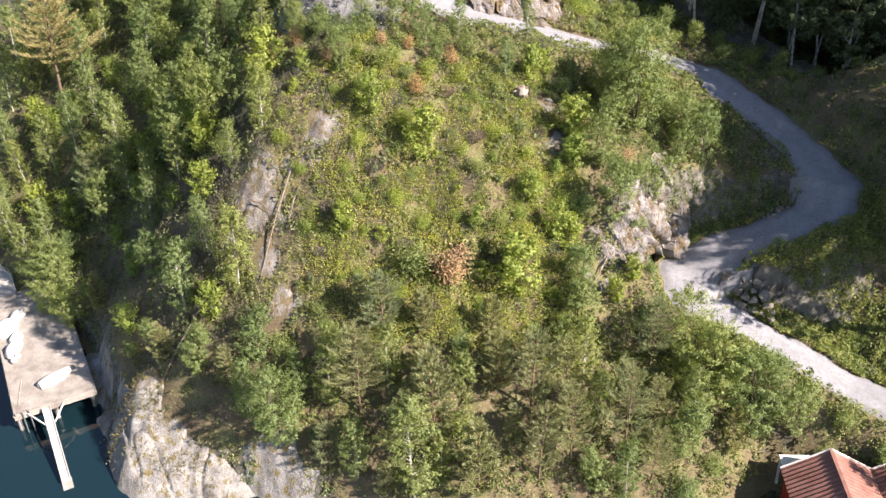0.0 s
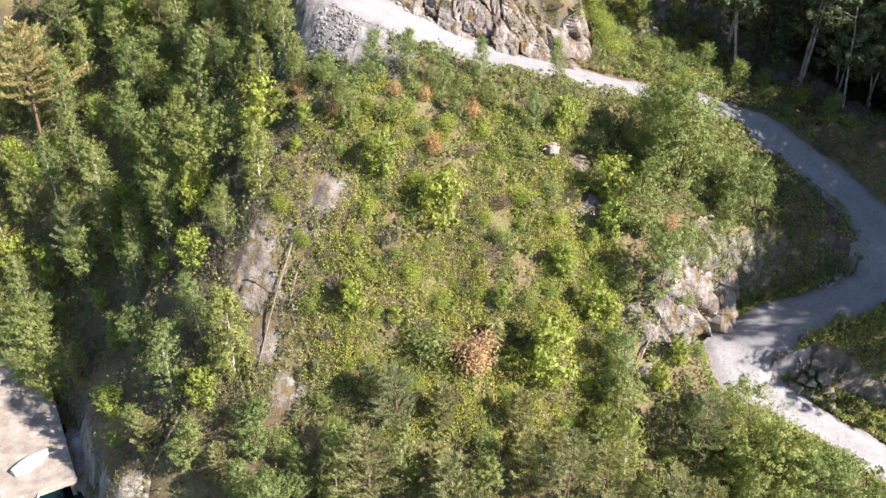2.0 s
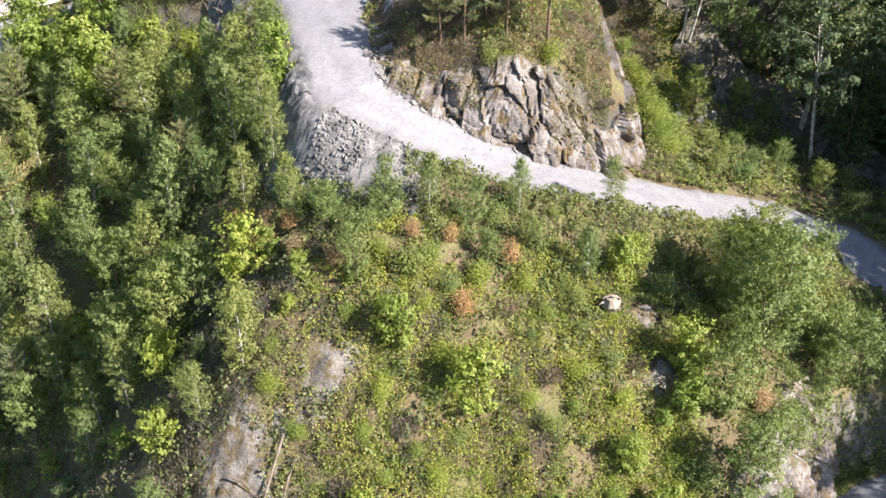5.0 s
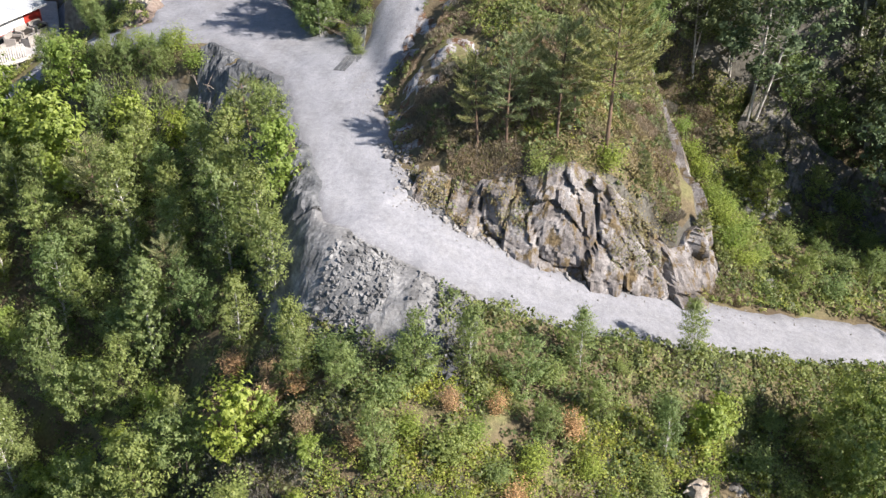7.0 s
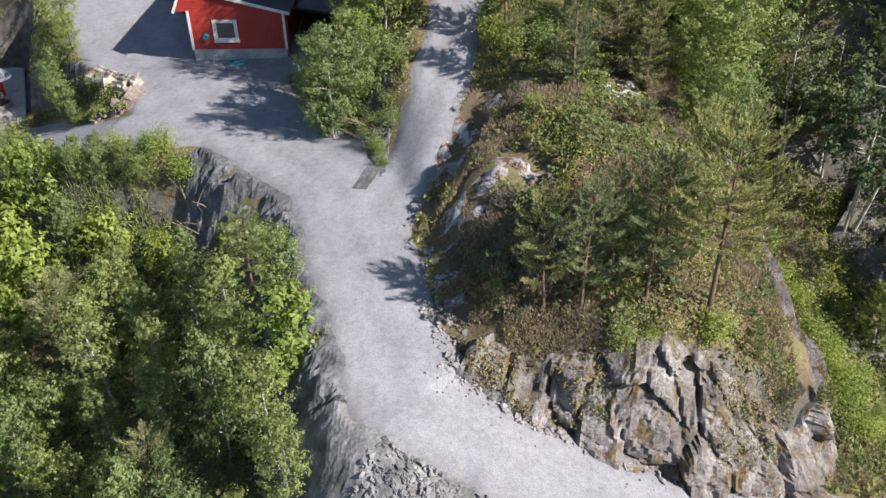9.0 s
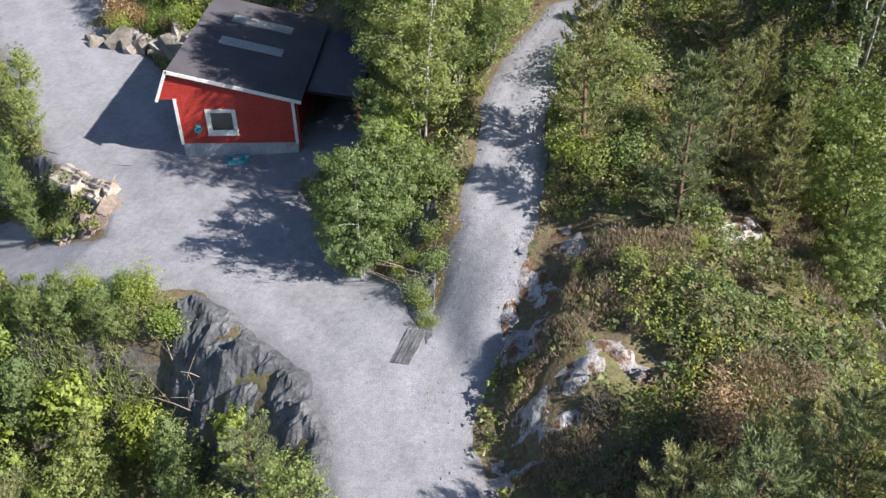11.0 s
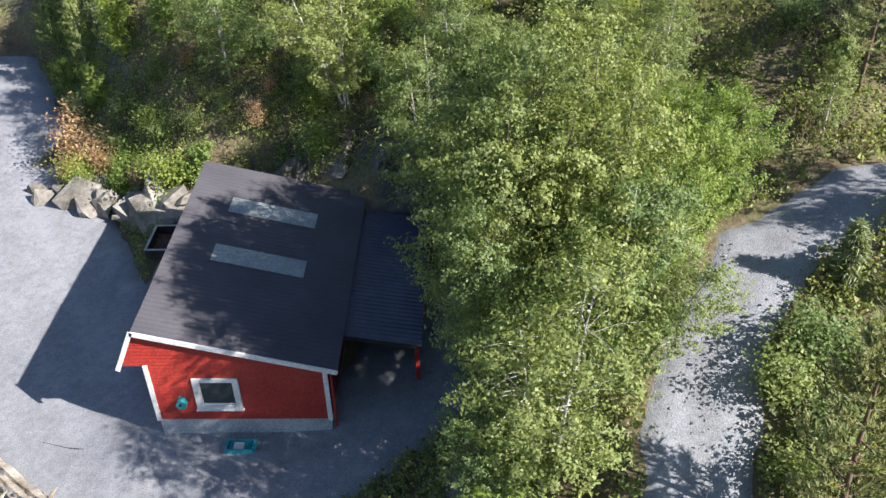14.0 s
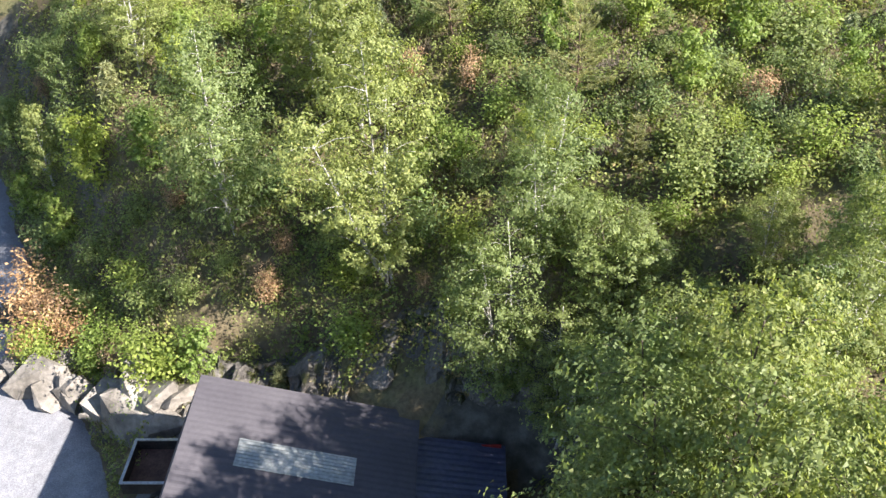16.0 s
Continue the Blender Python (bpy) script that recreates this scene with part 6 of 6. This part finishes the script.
def clearing(x, y):
    return 5 < x < 23 and -45.5 < y < -32.5


def outcrop_top(x, y):
    return 8.5 < x < 25 and -22.8 < y < -4


def house_plot(x, y):
    return -7 < x < 3.6 and -4 < y < 10.2


def dock_plot(x, y):
    return x < -5 and inland(np.array([x]), np.array([y]))[0] < 1.0


def fill_bank(x, y):
    d, _, w = along(MAIN_ROAD[:6], np.array([x]), np.array([y]))
    e, _, v = along(YARD[-3:], np.array([x]), np.array([y]))
    return (d[0] < w[0] + (1.0 if y > -23.5 else 3.3) and x < 11.5 and not (x > 7 and y > -23)) or (e[0] < v[0] + 2.3 and y < -8.6 and x > -2) or (-7 < x < 0 and -10.4 < y < -6)


# Bounds the added shade-casting trees so that the gully stays sunlit.
def shaded(x, y):
    return y > -12 - 0.48 * (x - 26)


free = lambda x, y: not ((-6 < x < 3.5 and y < -46) or (x < -8.5 and -13 < y < 8) or clearing(x, y) or outcrop_top(x, y) or house_plot(x, y) or dock_plot(x, y) or fill_bank(x, y))

for x, y, tall in [(5.9, -10.9, 0.8), (6.0, -11.6, 0.6), (5.6, -10.3, 0.9), (6.2, -9.6, 0.9), (5.1, -8.3, 0.9), (6.1, -8.6, 0.8), (6.5, -7.4, 1.2), (3.2, -7.8, 0.9)]:
    plant("shrub", x, y, tall, group="shrubs at the fork")
for x, y, tall in [(5.0, -9.2, 0.6), (5.4, -8.9, 0.5)]:
    plant("bright_shrub", x, y, tall, group="shrubs at the fork")
plant("big_alder", 3.7, -7.6, 3.6, group="trees at the fork")
for x, y, tall in [(4.2, -6.9, 3.0), (4.4, -5.0, 3.6), (5.6, -4.2, 3.4)]:
    plant("big_alder", x, y, tall, group="trees at the fork")
for x, y, tall in [(19.6, -8.8, 6.4), (21.2, -6.2, 6.8), (20.6, -10.8, 4.8), (18.8, -11.6, 3.4)]:
    plant("big_alder", x, y, tall, group="alders on the ridge")
plant("old_pine", 17.65, -21.3, 7.2, group="pine trees")
for x, y, tall in [(11.2, -6.8, 6.2), (13.9, -10.0, 5.8), (16.0, -7.4, 5.0), (16.4, -2.5, 3.8), (17.3, -5.2, 4.6), (16.9, -9.8, 4.6)]:
    plant("cone_pine", x, y, tall, group="pines beside the track")
for x, y, tall in [(10.9, -5.4, 1.4), (11.0, -3.4, 1.5), (11.2, -7.4, 1.3), (12.4, -7.2, 1.5), (10.6, -6.6, 1.1), (12.0, -4.6, 1.6), (11.8, -2.6, 1.5), (13.2, -3.4, 1.6), (12.8, -5.8, 1.4)]:
    plant("shrub", x, y, tall, group="shrubs beside the track")
for x, y, tall in [(-12.6, 15.0, 2.9), (-11.8, 14.6, 2.4), (-11.0, 13.9, 1.8), (-9.0, 12.6, 1.5)]:
    plant("withered", x, y, tall, group="withered bushes")
for x, y, tall in [(-11.6, 13.4, 1.3), (-10.2, 12.9, 1.2), (-12.2, 14.0, 1.4), (-9.6, 13.4, 1.5), (-8.2, 12.6, 1.3)]:
    plant("bright_shrub", x, y, tall, group="shrubs behind the yard")
for x, y, tall in [(-7.3, -9.3, 1.5), (-6.2, -9.0, 1.1), (-4.9, -9.3, 1.0), (-3.8, -9.5, 1.2), (-6.7, -10.0, 2.0), (-5.4, -10.1, 2.2), (-4.4, -10.3, 1.9), (-3.0, -10.4, 1.3), (-8.0, -9.8, 2.0)]:
    plant("bright_shrub" if tall < 1.4 else "alder", x, y, tall, group="shrubs below the lane")
for x, y, tall in [(-14.2, 2.4, 3.4), (-13.2, 0.9, 3.0), (-12.2, -0.6, 2.8), (-13.6, 4.0, 3.8), (-11.4, -1.6, 2.2), (-12.4, 2.2, 2.6), (-10.6, -3.2, 1.6)]:
    plant("alder", x, y, tall, group="trees below the yard")
plant("sapling", 4.9, -6.6, 3.2, group="trees at the fork")
wood_scatter([("birch", 4.0, 6.2, 5), ("alder", 3.2, 5.5, 3), ("sapling", 2.2, 4.0, 3), ("pine", 4, 6, .6)], -22, 5, -33, -6, 1.85, 2600, "trees of the western wood", free, 0.9, lambda x, y: (8.2 if x > -3 else 9.4) + 0.32 * max(0, -9.5 - y) + 0.5 * max(0, -3 - x))
for _ in range(420):
    x, y = random.uniform(-17, -6.5), random.uniform(-14, -6.2)
    z, way = land(np.array([x]), np.array([y]))
    room = 8.6 + (-6.5 - y) * 0.42 - z[0]
    if way[0] < -0.6 and room > 1.3 and not fill_bank(x, y) and all(math.hypot(x - a, y - b) > 1.6 for a, b in GROWN):
        plant(random.choice(["birch", "sapling", "sapling", "birch"]), x, y, min(room, random.uniform(3.2, 5.6)), group="trees below the lane")
wood_scatter([("birch", 3.0, 4.8, 2), ("alder", 2.5, 4, 1), ("sapling", 1.8, 3.4, 5), ("young_pine", 2, 3, 1), ("shrub", 1, 1.8, 2)], -9, 5, -48, -32, 1.9, 900, "trees of the western wood", free)
wood_scatter([("pine", 3.5, 5.5, 2), ("young_pine", 2.2, 3.2, 2), ("birch", 3.5, 5, 1.5), ("alder", 2.5, 4, 2), ("shrub", 1, 1.8, 2)], 3, 42, -51.5, -44.5, 1.6, 1300, "trees below the knoll", lambda x, y: not fill_bank(x, y))
wood_scatter([("birch", 2.5, 4, 1), ("alder", 2.2, 3.8, 2), ("sapling", 1.6, 2.6, 2), ("shrub", .8, 1.5, 3), ("withered", .8, 1.4, 1)], 5, 31, -33.5, -26.8, 1.2, 1600, "plants below the road", free, 0.5, lambda x, y: float(np.interp(x, [8, 13, 17, 21, 25, 30], [7.7, 5.7, 4.4, 3.1, 1.5, 0.2])) + 0.2 + 0.35 * max(0, -28.5 - y))
wood_scatter([("alder", 2.4, 4, 2), ("sapling", 1.6, 2.6, 2), ("shrub", .8, 1.5, 3)], 22.5, 31, -44, -31, 1.5, 600, "plants on the knoll", free)
wood_scatter([("shrub", .5, 1.1, 3), ("bright_shrub", .5, 1.1, 5), ("heather", .4, .7, 2), ("juniper", .8, 1.3, .5), ("sapling", 1.0, 1.6, 1)], 5, 23, -44.5, -32.5, 1.1, 800, "plants on the knoll", lambda x, y: True)
wood_scatter([("heather", .45, .8, 4), ("shrub", .7, 1.3, 3), ("young_pine", 1, 1.8, 1), ("juniper", 1, 1.6, 1)], 0.5, 9, -44, -33, 1.2, 420, "plants on the knoll", lambda x, y: True)
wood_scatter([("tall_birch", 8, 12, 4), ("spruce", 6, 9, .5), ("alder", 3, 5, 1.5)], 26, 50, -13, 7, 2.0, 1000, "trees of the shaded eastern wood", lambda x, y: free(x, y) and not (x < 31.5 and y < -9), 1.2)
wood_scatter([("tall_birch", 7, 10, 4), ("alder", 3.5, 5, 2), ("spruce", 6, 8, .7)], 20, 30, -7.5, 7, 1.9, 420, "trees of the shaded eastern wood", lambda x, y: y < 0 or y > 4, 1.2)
# Unseen spruces, added very tall to block the sun from the eastern wood.
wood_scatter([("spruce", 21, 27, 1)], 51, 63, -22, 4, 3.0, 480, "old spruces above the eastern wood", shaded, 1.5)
# Added birches out of view that shade the upper leg of the hairpin.
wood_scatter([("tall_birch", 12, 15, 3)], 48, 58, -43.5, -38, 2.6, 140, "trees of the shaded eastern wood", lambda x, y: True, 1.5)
# Mostly unseen trees, added as sun blockers for the road and the wood.
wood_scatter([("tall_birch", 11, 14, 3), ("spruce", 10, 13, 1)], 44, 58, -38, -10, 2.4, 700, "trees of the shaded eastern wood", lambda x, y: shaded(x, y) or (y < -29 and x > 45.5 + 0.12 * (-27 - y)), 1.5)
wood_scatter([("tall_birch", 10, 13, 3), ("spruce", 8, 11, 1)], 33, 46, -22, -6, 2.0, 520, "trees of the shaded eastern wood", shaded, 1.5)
wood_scatter([("shrub", .8, 1.6, 3), ("alder", 2, 3.5, 2)], 27, 43, -24, -11, 1.5, 300, "shrubs below the eastern wood", free, 0.9)
wood_scatter([("fine_birch", 4.8, 6.2, 2), ("big_alder", 3, 4.2, 3)], 4.3, 8.5, -3.6, 3.5, 1.5, 300, "trees between the shed and the track", free, 0.5)
wood_scatter([("birch_clump", 5, 6.5, 1.2), ("birch", 4, 5.5, 1.6), ("alder", 2.5, 3.6, 2), ("pine", 4.5, 6, .6), ("shrub", 1, 1.8, 4), ("bright_shrub", 0.8, 1.5, 3), ("withered", 1, 1.8, 1), ("sapling", 1.8, 2.8, 2)], -20, 4.5, 12.5, 28, 2.5, 560, "trees on the slope behind the shed", free)
wood_scatter([("shrub", .9, 1.6, 4), ("bright_shrub", .8, 1.5, 3), ("sapling", 1.4, 2.4, 1.5), ("withered", .8, 1.4, .6), ("juniper", 1, 1.6, .5)], -17, 12, 10.5, 27, 1.15, 1100, "shrubs on the slope behind the shed", free, 0.5)
wood_scatter([("shrub", .5, 1.1, 3), ("bright_shrub", .4, .9, 3), ("heather", .4, .7, 3), ("juniper", .8, 1.2, .6)], 5.0, 14, 10, 25, 0.9, 1300, "low shrubs on the heath slope", free, 0.5)
wood_scatter([("pine", 4.5, 6.5, 3), ("alder", 4, 5.5, 1), ("young_pine", 2, 3, 1)], 18.5, 27, -9, 1.0, 3.0, 220, "pines on the ridge beside the track", lambda x, y: True, 0.8)
wood_scatter([("pine", 3.0, 4.5, .5), ("birch", 2.5, 3.5, .4), ("shrub", .8, 1.5, 6), ("bright_shrub", .8, 1.4, 1), ("juniper", 1.2, 2, 1)], 10.5, 25, -4, 27, 1.6, 900, "plants along the upper track", free, 0.5)
wood_scatter([("young_pine", 1.0, 1.6, .4), ("heather", .35, .6, 6), ("shrub", .4, .7, .6), ("bright_shrub", .35, .6, 1.5), ("juniper", .7, 1.1, .4)], 9.0, 24, -22.6, -8, 1.15, 460, "plants on the rock outcrop", outcrop_top, 0.5)
wood_scatter([("shrub", .7, 1.5, 3), ("sapling", 1.5, 2.4, 1), ("heather", .5, .8, 2), ("withered", .8, 1.2, .5)], -15, -7, -11, 9, 1.2, 500, "shrubs below the yard", lambda x, y: (x > -13.5 and y < 3.5) or y < -6, 0.4)
wood_scatter([("birch", 4, 5.5, 2), ("alder", 3, 4.5, 3)], -15, -12.4, 4.5, 10, 1.8, 100, "trees below the yard", lambda x, y: y > 0.45 * (x + 22))

for x, y, tall in [(24.6, -19.8, 1.1), (24.5, -18.4, 1.3), (24.3, -17.2, 1.1), (24.2, -16.0, 1.2), (24.0, -14.6, 1.3), (23.6, -13.0, 1.3), (23.3, -11.6, 1.2), (25.4, -18.9, 0.9), (25.2, -16.6, 0.9), (25.0, -14.8, 1.1), (22.9, -10.2, 1.1)]:
    plant("bright_shrub", x, y, tall, group="shrubs below the rock flank")


# ---- undergrowth ----
def stony(x, y):
    """Bare stone: the embankment, the rock faces and the dock's shore."""
    a, _, wa = along(MAIN_ROAD[:5], x, y)
    b, _, wb_ = along(YARD[-3:], x, y)
    bank = (np.minimum(a - wa, b - wb_) < 2.6) & (x < 11.0) & ~((x > 6.2) & (y > -21)) & (y < -7.5)
    face, _, thick = along([(9.0, -21.9, 0, 0.2), (11.4, -22.8, 0, 0.3), (15.0, -23.6, 0, 0.4), (19.0, -23.8, 0, 0.4), (21.4, -22.8, 0, 0.6), (22.3, -20.5, 0, 1.1), (22.3, -17.0, 0, 1.2), (21.9, -13.5, 0, 1.2), (20.8, -10.0, 0, 0.8)], x, y)
    bare = np.zeros(np.shape(x), bool)
    for a, b, r in SLABS:
        bare |= np.hypot(x - a, y - b) < r * (0.85 if r < 1.1 else 0.6)
    return bank | (face < thick) | bare


def undergrowth(name, label, mat, x0, x1, y0, y1, density, tall, leaf, share, seed, slim=0.7, off=0.12, upright=False, steep=2.6):
    """Low leaves over a stretch of ground, thick where share(x, y) is near 1."""
    rng = np.random.default_rng(seed)
    per = 12
    n = int((x1 - x0) * (y1 - y0) * density / per)
    x, y = rng.uniform(x0, x1, n), rng.uniform(y0, y1, n)
    keep = rng.uniform(0, 1, n) < share(x, y)
    x, y, size = x[keep], y[keep], rng.uniform(0.10, 0.24, keep.sum())
    off_x, off_y = (np.clip(rng.normal(0, 0.62, (len(x), per)), -1.3, 1.3) for _ in range(2))
    dome = np.sqrt(np.clip(1.2 - 0.6 * (off_x ** 2 + off_y ** 2), 0.04, 1.2)) * rng.uniform(0.55, 1.1, (len(x), per))
    hump = (dome * size[:, None] * 1.5).ravel()
    lean = np.stack([off_x, off_y, dome * 0.9 + 0.15], -1).reshape(-1, 3)
    x, y = (x[:, None] + off_x * size[:, None]).ravel(), (y[:, None] + off_y * size[:, None]).ravel()
    z, way = land(x, y)
    ok = (way + 0.25 * rough_noise(x, y, 1.3, 21) < -off) & (z > -15.9) & ~((x > -7) & (x < 3.2) & (y > -0.3) & (y < 9.6))
    e = 0.25
    zx, zy = land(x + e, y)[0], land(x, y + e)[0]
    ok &= (np.hypot((zx - z) / e, (zy - z) / e) < steep) & ~stony(x, y)
    x, y, z, hump, lean = x[ok], y[ok], z[ok], hump[ok], lean[ok]
    lump = 0.25 + 1.5 * np.clip(0.42 + 0.75 * rough_noise(x, y, 1.5, seed), 0, 1.2) ** 1.6
    p = np.stack([x, y, z + 0.02 + hump + 0.55 * tall * lump], -1)
    if upright:
        q = needles(p, rng.normal(0, 0.3, p.shape) + lean * 0.5 + np.array([0, 0, 0.6]), leaf * 1.3, leaf * 0.24, rng)
    else:
        q = leaves(p, lean, leaf, leaf * slim, rng)
    return tagged(new(name, mesh_of_leaves(name, q, mat)), label, "undergrowth", kind="stuff")


def share_of(seed, size, cut, width=0.35):
    return lambda x, y: np.clip((rough_noise(x, y, size, seed) - cut) / width, 0, 1)


undergrowth("undergrowth", "bright bilberry and bracken covering the sunny knoll", M_HERB, 4, 24, -46, -31, 620, 0.34, 0.105, lambda x, y: share_of(40, 3.0, -0.75)(x, y) * np.clip((x - 6.0 + 2.0 * rough_noise(x, y, 2.0, 41)) / 4.0, 0.06, 1), 1)
undergrowth("heather", "grey-brown heather on the rocky end of the knoll", M_HEATH, 0, 11, -45, -31, 512, 0.34, 0.10, lambda x, y: np.clip(1.2 - (x - 4.0) / 5.0, 0, 1) * share_of(43, 2.0, -0.5)(x, y), 12, 0.34, 0.12, True)
undergrowth("undergrowth", "dark bilberry on the rocky end of the knoll", M_DULL, 0, 11, -45, -31, 150, 0.36, 0.13, lambda x, y: np.clip(1.2 - (x - 4.0) / 5.0, 0, 1) * share_of(46, 1.6, -0.1)(x, y), 13)
undergrowth("heather", "brown and purple heather patches on the knoll", M_HEATH, 0, 25, -46, -28, 350, 0.34, 0.12, share_of(44, 2.4, 0.28), 2, 0.34, 0.12, True)
undergrowth("undergrowth", "mixed green undergrowth below the trees", M_DULL, -22, 45, -52, 0, 40, 0.45, 0.20, share_of(47, 3.0, -0.9), 3)
undergrowth("undergrowth", "green undergrowth on the slope behind the shed", M_SLOPE, -19, 27, -8.5, 29, 300, 0.5, 0.10, share_of(52, 3.0, -0.8), 4)
undergrowth("undergrowth", "sunny bilberry patches on the slope behind the shed", M_HERB, -19, 27, 5, 29, 110, 0.45, 0.10, share_of(53, 2.4, -0.1), 14)
undergrowth("heather", "reddish-brown heather on the slope behind the shed", M_HEATH, -19, 27, -2, 29, 190, 0.4, 0.11, share_of(54, 2.0, 0.1), 15, 0.34, 0.12, True)
undergrowth("undergrowth", "mixed bilberry and young shoots beside the track", M_HERB, 9.5, 27, -22, 3, 260, 0.30, 0.10, lambda x, y: share_of(56, 1.6, 0.0)(x, y) * np.clip((x - 11.0) / 3.0, 0.05, 1), 16)
undergrowth("undergrowth", "brown litter and weeds on the bank at the fork", M_HEATH, 4.3, 7.2, -12.2, -6.4, 160, 0.3, 0.12, share_of(57, 1.2, -0.6), 17, 0.4, 0.0)
undergrowth("heather", "dry brown heather over the outcrop", M_HEATH, 8.5, 25, -24, -3, 1120, 0.30, 0.10, share_of(55, 3.0, -0.2), 5, 0.34, 0.12, True)
undergrowth("undergrowth", "low green bilberry on the outcrop", M_SLOPE, 8.5, 27, -24, -3, 480, 0.30, 0.10, lambda x, y: share_of(58, 2.6, -0.15)(x, y) * np.clip((x - 10.5 + rough_noise(x, y, 2.0, 59)) / 3.0, 0.08, 1), 6)
undergrowth("heather", "dry heather among the western trees", M_HEATH, -12, 5, -48, -30, 162, 0.35, 0.14, share_of(61, 2.2, 0.0), 7, 0.34, 0.12, True)


def verge(x, y):
    way = land(x, y)[1]
    return np.where((way < 0) & (way > -1.5), 1.0, 0.0) * np.clip(0.5 + rough_noise(x, y, 2.0, 70), 0, 1)


undergrowth("grass", "rough grass along the gravel road's verge", M_GRASS, -22, 46, -50, 16, 60, 0.28, 0.26, verge, 8, 0.28, -0.05)
undergrowth("grass", "lush grass in the gully below the outcrop", M_GRASS, 23, 46, -46, -9, 85, 0.32, 0.24, share_of(77, 3.0, -0.5), 9, 0.3)
undergrowth("grass", "vivid grass on the bank inside the hairpin", M_GRASS, 31, 47, -44, -34, 420, 0.3, 0.20, share_of(78, 2.0, -0.8), 19, 0.35, 0.0, False, 9.0)
undergrowth("undergrowth", "dark green growth on the steep bank beside the bend", M_SLOPE, 29, 38, -36, -25, 300, 0.4, 0.14, share_of(83, 2.0, -0.6), 25, 0.7, 0.0, False, 9.0)
undergrowth("undergrowth", "leafy undergrowth on the slope above the shore", M_SLOPE, 3, 44, -52, -43.5, 130, 0.5, 0.13, share_of(79, 2.4, -0.6), 20)
undergrowth("undergrowth", "leafy undergrowth in the western wood", M_SLOPE, -20, 5, -34, -9, 90, 0.6, 0.14, share_of(80, 2.4, -0.6), 22)
undergrowth("grass", "tall yellow-green grass below the lane", M_GRASS, -9, -1.5, -11.5, -7.5, 260, 0.5, 0.2, share_of(81, 2.0, -0.8), 23, 0.3, -0.05, True)
undergrowth("undergrowth", "leafy undergrowth on the slope below the road", M_SLOPE, 4, 31, -34, -26, 260, 0.45, 0.12, share_of(82, 2.2, -0.6), 24)
undergrowth("grass", "ochre grass along the outcrop's upper edge", M_LEDGE, 9, 22.5, -24, -18.5, 420, 0.3, 0.13, share_of(84, 2.0, -0.6), 26, 0.35, 0.0, False, 9.0)
